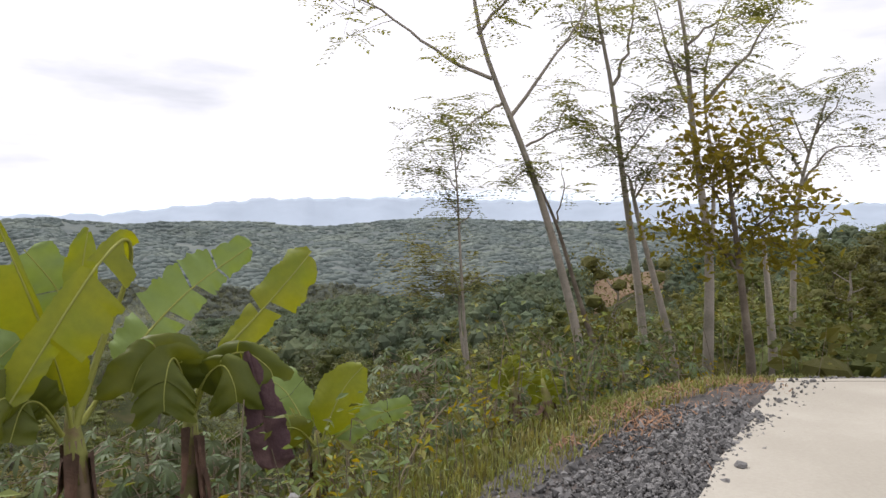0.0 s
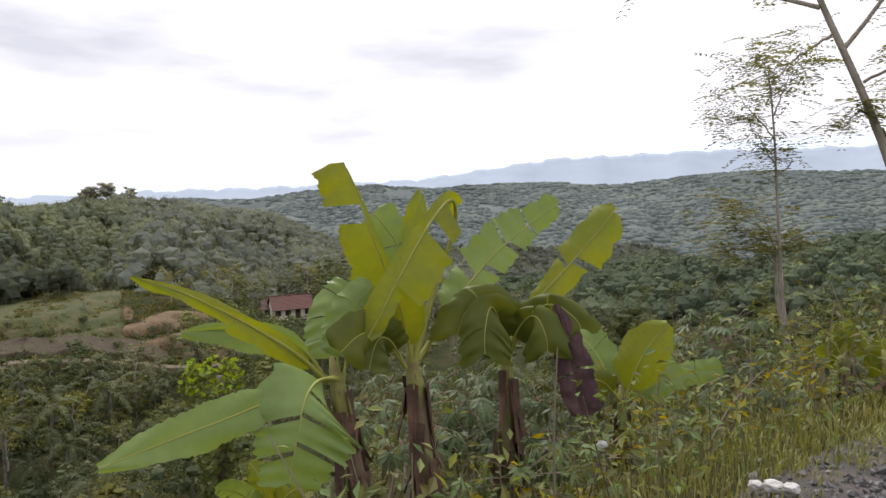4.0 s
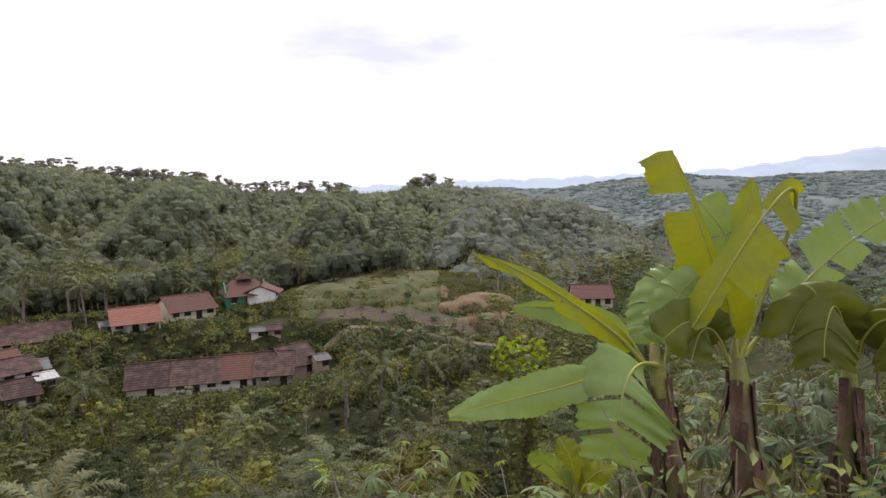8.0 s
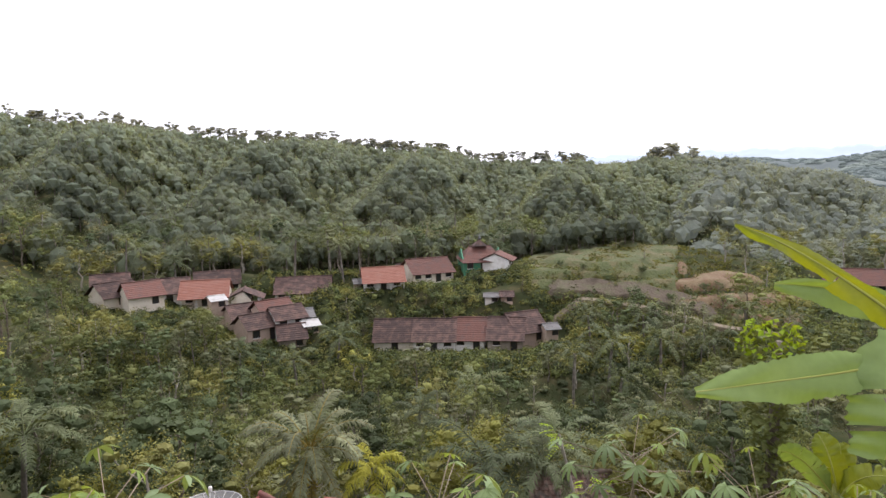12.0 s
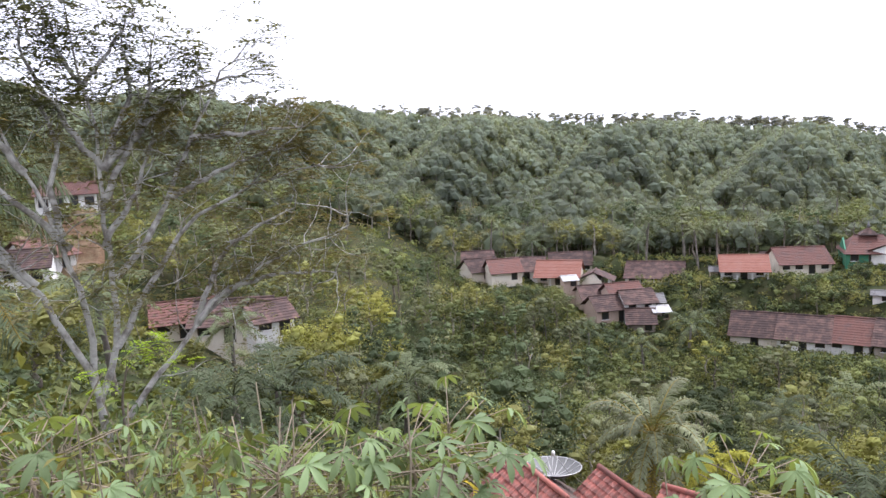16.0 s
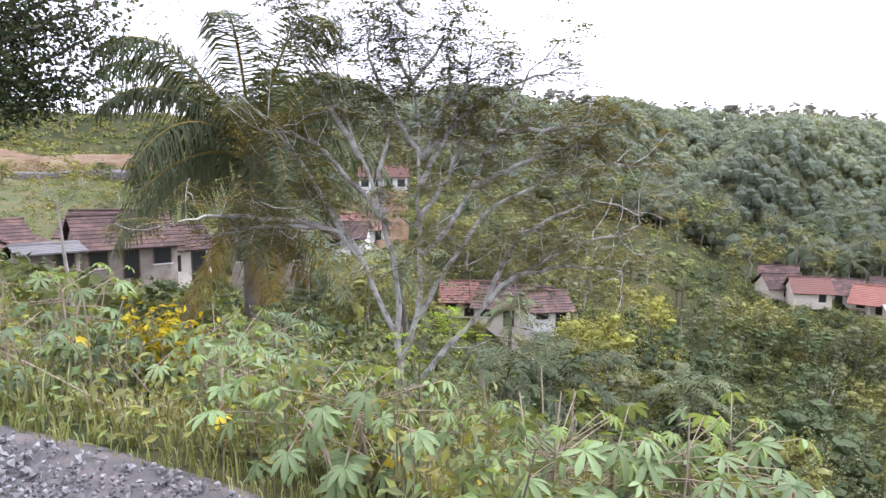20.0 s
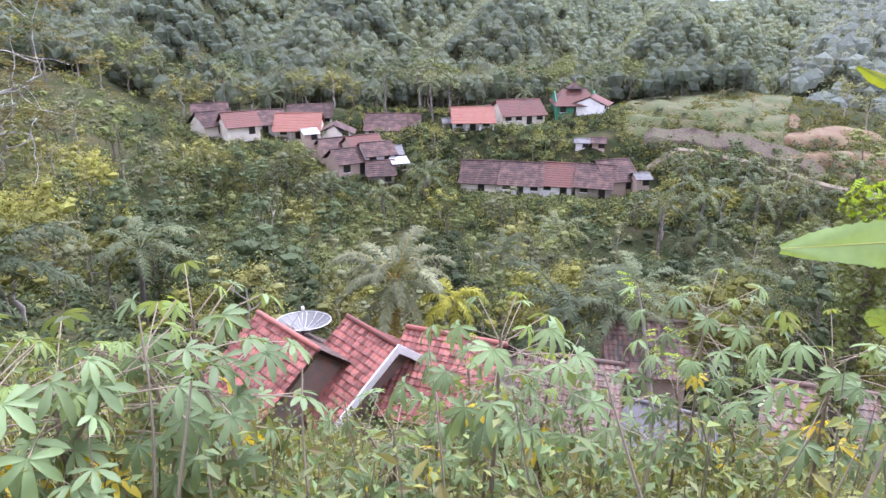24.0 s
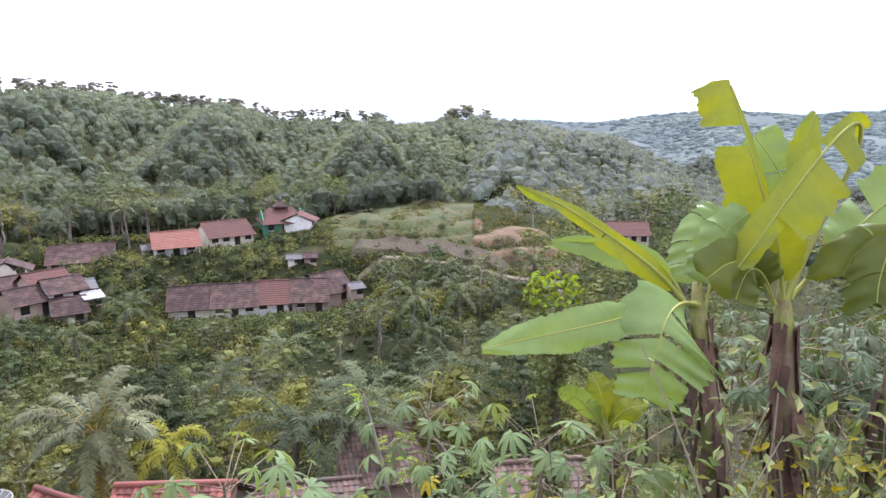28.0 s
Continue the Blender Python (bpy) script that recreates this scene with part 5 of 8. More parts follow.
# ---- single trees of the valley ----
KINDS = []
for i, (tall, spread, leaf, n, mt, clump, bark) in enumerate((
        (8.5, 2.55, 0.180, 2400, M_LEAF_DARK, 1.52, M_BARK),
        (7.5, 2.38, 0.171, 2280, M_LEAF_MID, 1.40, M_BARK),
        (7.0, 2.29, 0.153, 2280, M_LEAF_OLIVE, 1.22, M_BARK_PALE),
        (6.0, 2.04, 0.153, 2160, M_LEAF_YELLOW, 1.22, M_BARK_PALE),
        (8.0, 2.38, 0.144, 2040, M_LEAF_GREY, 1.10, M_BARK_PALE),
        (9.0, 2.55, 0.171, 2280, M_LEAF_MID, 1.34, M_BARK),
        (5.0, 2.04, 0.162, 2040, M_LEAF_OLIVE, 1.16, M_BARK),
        (6.5, 2.12, 0.171, 2040, M_LEAF_GREY, 1.40, M_BARK),
        (7.0, 2.12, 0.162, 1680, M_LEAF_RUST, 1.04, M_BARK_PALE),
        (4.0, 1.78, 0.180, 1680, M_LEAF_DARK, 1.22, M_BARK),
        )):
    t = make_tree(40 + i, tall, 0.16, spread, 0.3, 7, leaf, n, mt, bark, clump, subs=2)
    tagged(t, ("dark dense broadleaf tree", "green broadleaf tree", "olive-green airy tree on a pale trunk", "yellow-green young tree", "grey-green thin-crowned tree", "tall green broadleaf tree",
               "low olive shrub tree", "grey-green round-headed tree", "half-bare rusty-leaved tree", "low dark shrub tree")[i] + " below the road", "tree", "valley trees")
    t.location = (0, 0, -400)
    KINDS.append((t, tall, tuple(zip(tree_geo(40 + i, tall, 0.16, spread, 0.3, 5, leaf * 1.2, int(n * 0.4), clump * 1.12, 1.5, 1, 0.7, True), (bark, mt)))))
PALMS = []
for i, (tall, frond, n, mt) in enumerate(((7.5, 3.1, 16, M_PALM), (5.5, 3.4, 15, M_PALM), (3.0, 3.6, 15, M_PALM_NEAR), (10.0, 2.8, 16, M_PALM))):
    t = make_palm(70 + i, tall, frond, n, mt, 0.14, 0.08, leaflets=30, blade_w=0.014, hang=0.3, wide=0.45, stiff=0.5)
    tagged(t, ("grey-green coconut palm among the valley trees", "leaning coconut palm among the valley trees", "short young coconut palm with long fronds", "tall coconut palm above the village")[i], "palm tree", "valley palms")
    t.location = (0, 0, -400)
    PALMS.append((t, tall, tuple(zip(far_palm(70 + i, tall, frond, n), (M_PALM_TRUNK, mt)))))
HOUSES = [(o.location.x, o.location.y, o.location.z) for o in scene.objects if o.name.startswith("house")]
prng = np.random.default_rng(12)
used = {}


FAR = {}


def put(kind, x, y, scale, sink=0.1, crown_z=None):
    """Stands a tree of that kind on the ground, or with its head at crown_z; the first of a kind is the model itself. Far ones are gathered for one joined wood."""
    t, tall, rough = kind
    turn = prng.uniform(0, 360)
    z = height1(x, y) - sink
    if crown_z is not None:
        z = min(z, crown_z - tall * scale)
    m = pose(x, y, z, 0, 0, turn)
    if t.name not in used:
        used[t.name] = True
        t.matrix_basis = m @ Matrix.Diagonal((scale, scale, scale, 1))
        return t
    if math.hypot(x, y) > 60:
        FAR.setdefault(t.name, (t, rough, []))[2].append((x, y, z, turn, scale))
        return None
    c = copy_thing(t, m)
    c.scale = (scale, scale, scale * (prng.uniform(0.9, 1.1) if crown_z is None else 1.0))
    return c


def join_far():
    """The trees far across the valley, one joined object for each kind."""
    for t, rough, places in FAR.values():
        top = None
        for src, mat in rough:
            v = np.concatenate(src.v)
            g = Geo()
            for x, y, z, turn, s in places:
                mm = np.array(pose(0, 0, 0, 0, 0, turn))[:3, :3]
                g.add(v @ mm.T * s + [x, y, z], *src.f)
            ob = part("crown" if top else "far_trees", g, mat, top, smooth=False)
            if top is None:
                top = tagged(ob, "stand of " + t["label"].replace(" below the road", "s").replace(" among the valley trees", "s").replace(" above the village", "s").replace(" with long fronds", "s") + " across the valley", "trees", kind="stuff")


def hides_palm(x, y, r, yaw, top):
    """Whether a tree of that top would stand before one of the well-marked palms."""
    for px, py, pz in PALM_HEADS:
        pr = math.hypot(px, py)
        if r < pr + 2 and abs(math.degrees(math.atan2(-px, py)) - yaw) * math.pi / 180 * pr < 3.4 and top > 1.5 + (pz - 2.4 - 1.5) * r / pr:
            return True
    return False


def clear_of_houses(x, y, r, yaw, tall=0.0):
    """Keeps the view down onto the houses open: no tree on them, and none below them that tops their walls."""
    for hx, hy, hz in HOUSES:
        hr = math.hypot(hx, hy)
        hyaw = math.degrees(math.atan2(-hx, hy))
        if abs(hyaw - yaw) * math.pi / 180 * hr < (6.5 if tall > 4 else 4.5) and (-6 < hr - r < 4.0 or 0 < hr - r < 80 and height1(x, y) + tall > 1.5 + (hz + 0.5 - 1.5) * r / hr):
            return False
    return True


def bushes(name, label, mat, count, a, b, r0, r1, size, leaf, per, seed, near_houses=3.2, on_field=False, front=3.5):
    """Low leafy growth covering the ground, one joined mesh."""
    rng = np.random.default_rng(seed)
    yaw, r = rng.uniform(a, b, count), rng.uniform(r0, r1, count)
    xy = np.stack([-np.sin(np.radians(yaw)) * r, np.cos(np.radians(yaw)) * r], 1)
    for hx, hy, hz in HOUSES:
        d = xy - [hx, hy]
        away = unit(np.array([hx, hy]))
        depth = d @ away
        side = np.abs(d @ np.array([-away[1], away[0]]))
        xy = xy[~((depth > -front) & (depth < 5.2) & (side < near_houses + 0.6))]
    yy, rr = np.degrees(np.arctan2(-xy[:, 0], xy[:, 1])), np.hypot(xy[:, 0], xy[:, 1])
    if not on_field:
        xy = xy[~((yy > 43.5) & (yy < 61.5) & (rr > 105) & (rr < 141))]
    n = len(xy)
    c = np.column_stack([xy, height(xy[:, 0], xy[:, 1])])
    w = size * rng.uniform(0.55, 1.4, n)
    g = lumps(Geo(), c + [0, 0, 0.1], w * 0.45, rng, 0.75, 0.45, BOWL)
    d = unit(rng.normal(size=(n * per, 3)) + [0, 0, 0.45])
    pos = np.repeat(c, per, 0) + d * np.repeat(w, per)[:, None] * [1, 1, 0.75] * rng.uniform(0.55, 1.12, (n * per, 1)) + [0, 0, 0.1]
    return tagged(part(name, diamonds(g, pos, leaf, rng, 0.65, 1.6, facing=d), mat, smooth=False), label, "bushes", kind="stuff")


def shrubs(count, a, b, r0, r1, kinds, scale):
    """Low growth round the houses, anywhere but on them."""
    for _ in range(count):
        x, y = polar(prng.uniform(a, b), prng.uniform(r0, r1))
        if all((x - hx) ** 2 + (y - hy) ** 2 > 14 for hx, hy, hz in HOUSES):
            put(KINDS[kinds[prng.integers(0, len(kinds))]], x, y, prng.uniform(*scale))


def plant_trees(count, a, b, r0, r1, kinds, weights, scale=(0.8, 1.2), gap=2.6, palms=0.0, power=0.7):
    placed = []
    for _ in range(count * 6):
        if len(placed) >= count:
            break
        yaw, r = prng.uniform(a, b), r0 + (r1 - r0) * prng.random() ** power
        x, y = polar(yaw, r)
        if 41.5 < yaw < 61.5 and 101 < r < 143 or 75 < yaw < 87 and r < 30.5 or 73 < yaw < 88 and r < 40 or -19.5 < yaw < -12 and r > 60 or 123 < yaw < 132 and 50 < r < 96:
            continue
        if any((x - p) ** 2 + (y - q) ** 2 < gap * gap for p, q in placed) or (yaw < 105 and not clear_of_houses(x, y, r, yaw)):
            continue
        s = prng.uniform(*scale)
        kind = PALMS[prng.integers(0, 3)] if prng.random() < palms else KINDS[kinds[prng.choice(len(kinds), p=weights)]]
        if not clear_of_houses(x, y, r, yaw, kind[1] * s) or hides_palm(x, y, r, yaw, height1(x, y) + kind[1] * s * 1.05):
            continue
        placed.append((x, y))
        put(kind, x, y, s)


PALM_HEADS = ((-115.6, 28.3, -10.9), (-114.2, 25.3, -11.2), (-118.1, 71.1, -9.1), (-123.8, -9.5, -9.1), (-66.9, 53.7, -19.9), (-68.7, 63.8, -17.8), (-75.2, 49.2, -18.1),
              (-67.4, 46.4, -19.5), (-65.0, 46.3, -19.9), (-66.3, 40.8, -19.9), (-68.4, 68.5, -18.1), (-76.1, 58.2, -19.0), (-53.1, 17.5, -16.4), (-37.0, 21.6, -13.8),
              (-25.6, 11.1, -11.2), (-24.7, 13.0, -11.0), (-68.1, 28.8, -17.8), (-45.7, -6.6, -12.0), (-63.8, 71.4, -18.8), (-43.6, -9.9, -10.7), (-50.8, -9.5, -10.8),
              (-40.9, -20.5, -8.1), (-35.9, 28.8, -10.5), (-47.4, 40.0, -11.4), (-50.0, 46.0, -12.0), (-44.6, 45.9, -12.3), (-114.9, 40.8, -13.4), (-30.9, 4.4, -11.0), (-29.3, 6.9, -11.2))
W_MIX = [0.2, 0.18, 0.11, 0.07, 0.18, 0.1, 0.04, 0.09, 0.03]
ALL = [0, 1, 2, 3, 4, 5, 6, 7, 8]
W_AIRY = [0.06, 0.11, 0.25, 0.22, 0.17, 0.06, 0.07, 0.03, 0.03]
plant_trees(90, 50, 113, 27, 58, ALL, W_AIRY, (0.7, 1.05), 3.6, 0.03)
plant_trees(150, 66, 118, 56, 93, ALL, W_MIX, (0.75, 1.1), 3.8, 0.03)
plant_trees(70, 40, 66, 56, 96, ALL, W_MIX, (0.6, 0.85), 3.2, 0.05)
plant_trees(150, 42, 100, 88, 118, [0, 1, 2, 4, 7, 9], [0.2, 0.2, 0.1, 0.15, 0.1, 0.25], (0.3, 0.6), 1.8, 0.06)
plant_trees(110, 58, 112, 116, 165, ALL, W_MIX, (0.8, 1.15), 3.2, 0.25)
plant_trees(75, 8, 52, 26, 105, ALL, W_MIX, (0.75, 1.1), 3.2, 0.30)
plant_trees(60, 14, 44, 105, 190, ALL, W_MIX, (0.8, 1.2), 4.0, 0.25)
plant_trees(48, -10, 10, 26, 110, [0, 1, 2, 4, 5, 6, 7], [0.16, 0.22, 0.2, 0.14, 0.14, 0.06, 0.08], (0.7, 1.0), 3.2, 0.06)
plant_trees(70, -36, -10, 24, 110, [1, 2, 4, 6, 7], [0.25, 0.25, 0.2, 0.1, 0.2], (0.35, 0.6), 2.4, 0.0)
plant_trees(60, -30, 12, 105, 175, [0, 1, 4, 5, 7], [0.2, 0.25, 0.25, 0.15, 0.15], (0.6, 0.9), 4.0, 0.05)
plant_trees(34, -46, -14, 16, 60, [1, 2, 6, 7], [0.3, 0.3, 0.2, 0.2], (0.35, 0.6), 2.4, 0.0)
plant_trees(70, 112, 136, 22, 82, ALL, W_MIX, (0.65, 1.0), 2.6, 0.10)
plant_trees(70, 112, 136, 82, 165, ALL, W_MIX, (0.7, 1.1), 3.2, 0.10)
plant_trees(22, 132, 158, 20, 38, [0, 9, 7], [0.45, 0.4, 0.15], (0.2, 0.32), 1.6, 0.0)
plant_trees(14, 136, 165, 60, 84, [6, 2, 9], [0.4, 0.3, 0.3], (0.35, 0.6), 2.6, 0.0)
for yaw, r, k, s in ((45, 128, 4, 0.8), (46.5, 133, 2, 0.9), (50, 124, 9, 0.3), (52.6, 119, 8, 0.5), (55, 131, 6, 0.3), (48, 112, 9, 0.35), (43.5, 118, 2, 0.6), (57.5, 112, 9, 0.3)):
    put(KINDS[k], *polar(yaw, r), s)
for i, (px, py, pz) in enumerate(PALM_HEADS[:-2]):
    put(PALMS[3 if px < -100 else (0, 1, 2)[i % 3]], px, py, (0.95, 1.1, 1.0)[i % 3], crown_z=pz)
bushes("grass_tufts", "yellow-green grass tufts on the terraced field", M_LEAF_YELLOW, 900, 46, 62.5, 103, 141, 0.38, 0.2, 16, 273, on_field=True)
bushes("grass_tufts", "green grass tufts on the terraced field", M_LEAF_MID, 800, 40, 62.5, 101, 141, 0.4, 0.2, 16, 274, on_field=True)
bushes("grass_tufts", "brown dry tufts on the earth banks", M_LEAF_RUST, 500, 40, 60, 103, 124, 0.35, 0.2, 14, 275, on_field=True)
bushes("bushes", "green scrub on the hillside above the track", M_LEAF_MID, 700, 134, 172, 98, 210, 1.1, 0.4, 24, 276)
bushes("bushes", "olive scrub on the hillside above the track", M_LEAF_OLIVE, 500, 134, 172, 98, 210, 0.9, 0.4, 24, 277)
bushes("bushes", "green shrubs below the white house", M_LEAF_MID, 60, 123, 131, 86, 95, 1.3, 0.4, 60, 278, -9.0)
bushes("bushes", "green bushes where the road drops away", M_LEAF_MID, 130, -38, -16, 13.5, 26, 1.4, 0.16, 110, 271)
bushes("bushes", "dark bushes where the road drops away", M_LEAF_DARK, 70, -38, -14, 13.5, 28, 1.4, 0.16, 110, 272)
bushes("bushes", "low green scrub along the terraces", M_LEAF_MID, 170, 41, 62, 100, 116, 0.75, 0.34, 30, 221, on_field=True)
bushes("bushes", "olive scrub along the terraces", M_LEAF_OLIVE, 260, 41, 62, 99, 140, 0.6, 0.3, 36, 222, on_field=True)
bushes("bushes", "dark hedges between the terraces", M_LEAF_DARK, 110, 41, 62, 100, 112, 0.8, 0.34, 30, 223, on_field=True)
for k, (mt, word) in enumerate(((M_LEAF_MID, "green"), (M_LEAF_DARK, "dark"), (M_LEAF_OLIVE, "olive"))):
    bushes("bushes", "low %s garden growth between the village houses" % word, mt, 1300, 56, 99, 84, 124, 0.75, 0.28, 30, 251 + k, 1.4, front=0.4)
bushes("bushes", "green bushes along the front of the row houses", M_LEAF_MID, 70, 60, 76, 89, 93.4, 1.1, 0.3, 40, 261, -5.0)
bushes("bushes", "dark bushes along the front of the row houses", M_LEAF_DARK, 45, 60, 76, 89, 93.4, 1.1, 0.3, 40, 262, -5.0)


def house_gardens(name, label, mat, seed, each, size):
    """Shrubs before the walls of the village houses."""
    rng = np.random.default_rng(seed)
    spots = []
    for o in [q for q in scene.objects if q.name.startswith("house") and q.get("group") == "village houses"]:
        for _ in range(each):
            v = o.matrix_basis @ Vector((rng.uniform(-3.4, 3.4), rng.uniform(-2.4, -1.0), 0))
            spots.append((v.x, v.y, height1(v.x, v.y)))
    c = np.array(spots)
    w = size * rng.uniform(0.5, 1.25, len(c))
    g = lumps(Geo(), c + [0, 0, 0.2], w * 0.65, rng, 0.9, 0.4, BOWL)
    k = 60
    d = unit(rng.normal(size=(len(c) * k, 3)) + [0, 0, 0.45])
    pos = np.repeat(c, k, 0) + d * np.repeat(w, k)[:, None] * rng.uniform(0.6, 1.1, (len(d), 1)) + [0, 0, 0.2]
    tagged(part(name, diamonds(g, pos, 0.24, rng, 0.65, 1.6, facing=d), mat, smooth=False), label, "bushes", kind="stuff")


house_gardens("garden_shrubs", "green garden shrubs before the house walls", M_LEAF_MID, 281, 2, 0.9)
house_gardens("garden_shrubs", "dark garden shrubs before the house walls", M_LEAF_DARK, 282, 2, 0.9)
shrubs(70, 42, 98, 88, 120, [9, 6, 1, 7], (0.22, 0.42))
bushes("bushes", "dark bushes on the banks round the village", M_LEAF_DARK, 900, 41, 99, 84, 124, 1.2, 0.42, 30, 201)
bushes("bushes", "green bushes on the banks round the village", M_LEAF_MID, 800, 41, 99, 84, 124, 1.1, 0.40, 30, 202)
bushes("bushes", "olive bushes on the banks round the village", M_LEAF_OLIVE, 500, 41, 99, 84, 124, 0.9, 0.36, 30, 203)
bushes("bushes", "green bushes under the valley trees", M_LEAF_MID, 260, 40, 118, 25, 88, 1.3, 0.26, 60, 204)
bushes("bushes", "dark bushes under the valley trees", M_LEAF_DARK, 700, 40, 118, 25, 88, 1.4, 0.26, 60, 205)
bushes("bushes", "green bushes on the slope", M_LEAF_MID, 480, -34, 40, 14, 70, 1.0, 0.34, 30, 206)
bushes("bushes", "olive bushes on the slope", M_LEAF_OLIVE, 260, -34, 40, 12, 70, 0.9, 0.3, 30, 207)
bushes("bushes", "green bushes below the hillside houses", M_LEAF_MID, 460, 112, 160, 11, 60, 0.75, 0.3, 30, 208, 4.0)
bushes("bushes", "dark bushes below the hillside houses", M_LEAF_DARK, 260, 112, 160, 16, 60, 1.0, 0.32, 30, 209, 4.0)
bushes("bushes", "olive bushes on the grassy slope", M_LEAF_OLIVE, 300, 112, 168, 50, 140, 0.9, 0.4, 34, 210, 4.0)
bushes("bushes", "green bushes on the wooded slope", M_LEAF_MID, 500, 100, 136, 60, 150, 1.4, 0.5, 30, 211, 4.0)
bushes("bushes", "green bushes beyond the terraces", M_LEAF_MID, 420, 30, 44, 92, 175, 1.6, 0.5, 30, 231)
bushes("bushes", "dark bushes beyond the terraces", M_LEAF_DARK, 300, 30, 44, 92, 175, 1.6, 0.5, 30, 232)
bushes("bushes", "yellow-green tufts on the grassy slope", M_LEAF_YELLOW, 1300, 134, 170, 48, 88, 0.65, 0.22, 30, 241)
bushes("bushes", "olive tufts on the grassy slope", M_LEAF_OLIVE, 1000, 134, 170, 48, 100, 0.65, 0.24, 30, 242)
bushes("bushes", "dark tufts on the grassy slope", M_LEAF_MID, 700, 134, 170, 48, 100, 0.7, 0.26, 34, 243)
shrubs(60, 112, 150, 40, 80, [9, 6, 2], (0.25, 0.45))
# well-marked single trees
for kind, x, y, s in ((PALMS[2], -19.5, -10.0, 0.72), (PALMS[2], -15.5, -9.2, 0.4), (KINDS[0], -48.5, -9.8, 1.1), (KINDS[3], -72.0, -19.5, 1.2)):
    put(kind, x, y, s)

join_far()

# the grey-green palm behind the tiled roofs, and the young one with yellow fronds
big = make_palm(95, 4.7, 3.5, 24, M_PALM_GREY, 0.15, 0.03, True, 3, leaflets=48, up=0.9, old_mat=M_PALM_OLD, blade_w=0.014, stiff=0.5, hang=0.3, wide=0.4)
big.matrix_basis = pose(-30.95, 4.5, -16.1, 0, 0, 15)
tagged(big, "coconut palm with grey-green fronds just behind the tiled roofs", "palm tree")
gold = make_palm(91, 4.0, 2.0, 11, M_PALM_LIGHT, 0.12, 0.05, blade_w=0.022)
gx, gy = -29.34, 6.89
gold.matrix_basis = pose(gx, gy, height1(gx, gy), 0, 0, 60)
tagged(gold, "young coconut palm with yellow fronds beside the roofs", "palm tree")


def vine_column():
    """A dead trunk wholly grown over by creepers."""
    rng = np.random.default_rng(77)
    x, y = -10.55, 10.85
    z = height1(x, y)
    top = thing("vine_covered_tree", "trunk wholly covered in bright green creeper leaves", "tree", at=(x, y, z))
    tall = -2.2 - z
    part("trunk", tube(Geo(), bezier((0, 0, -0.3), (0.1, 0, tall * 0.5), (0.1, 0.1, tall), 9), np.linspace(0.2, 0.08, 9), 8), M_BARK, top)
    n = 1900
    v = rng.random(n)
    a = rng.uniform(0, 6.28, n)
    r = (0.42 + 0.14 * np.sin(v * 9) + 0.1 * (v > 0.8)) * np.sqrt(rng.uniform(0.3, 1.0, n))
    pos = np.stack([np.cos(a) * r, np.sin(a) * r, v * (tall + 0.3)], 1)
    part("creeper", diamonds(Geo(), pos, 0.17, rng, 0.15, 1.25), M_LEAF_MID, top, smooth=False)
    pos = pos[v > 0.91] * [1.05, 1.05, 1.0] + [0, 0, 0.05]
    part("creeper", diamonds(Geo(), pos, 0.16, rng, 0.3, 1.25), M_LEAF_LIME, top, "bright young creeper leaves at the top", smooth=False)


vine_column()


# ---- the tiled roofs just below the slope ----
def clay_tile():
    """One S-shaped clay tile, 22 cm by 30 cm, lying on a slope that falls along -y."""
    g = Geo()
    xs = np.linspace(-0.11, 0.11, 6)
    prof = 0.022 * np.sin((xs / 0.22 + 0.5) * 2 * np.pi)
    rows = [np.column_stack([xs, np.full(6, yy), prof + zz]) for yy, zz in ((0.15, 0.0), (-0.15, 0.035), (-0.153, 0.012))]
    return grid(g, np.array(rows)).mesh("tile", False)


TILE = {}
for key, mt in (("red", M_TILE), ("old", M_TILE_OLD)):
    TILE[key] = clay_tile()
    TILE[key].materials.append(mt)


def tile_corners(key):
    me = TILE[key]
    v = np.empty(len(me.vertices) * 3, np.float32)
    me.vertices.foreach_get("co", v)
    f = np.empty(len(me.loops), np.int32)
    me.loops.foreach_get("vertex_index", f)
    return v.reshape(-1, 3), f.reshape(-1, 4)


def tiled_face(parent, start, along, down, length, run, key, singles, rng):
    """Lays tiles from the ridge's start along it and down the slope. singles: how many are pieces of their own."""
    x, y = unit(along), -unit(down)
    z = np.cross(x, y)
    m = np.column_stack([x, y, z])
    cols, rows = int(length / 0.205), int(run / 0.25)
    v0, f0 = tile_corners(key)
    rest = Geo()
    made = 0
    deck = Geo()
    a = np.asarray(start, float)
    d = unit(down)
    grid(deck, np.array([[a - z * 0.05, a + x * length - z * 0.05], [a + d * run - z * 0.05, a + x * length + d * run - z * 0.05], [a + d * run - z * 0.1, a + x * length + d * run - z * 0.1], [a - z * 0.1, a + x * length - z * 0.1]]))
    face = part("roof_slope", deck, M_TIMBER, parent, smooth=False)
    for j in range(rows):
        for i in range(cols):
            c = a + x * (i + 0.5) * 0.205 + d * (j + 0.5) * 0.25 + z * 0.02 + rng.normal(size=3) * 0.006
            mm = m @ np.array(Euler((rng.normal() * 0.02, rng.normal() * 0.02, rng.normal() * 0.025)).to_matrix())
            if made < singles:
                ob = part("tile", TILE[key], None, face)
                ob.matrix_basis = Matrix.LocRotScale(Vector(c), Matrix(mm.tolist()).to_quaternion(), None)
                made += 1
            else:
                rest.add(v0 @ mm.T + c, f0)
    if rest.n:
        part("tiles", rest, TILE[key].materials[0], face, smooth=False)["kind"] = "stuff"
    return face


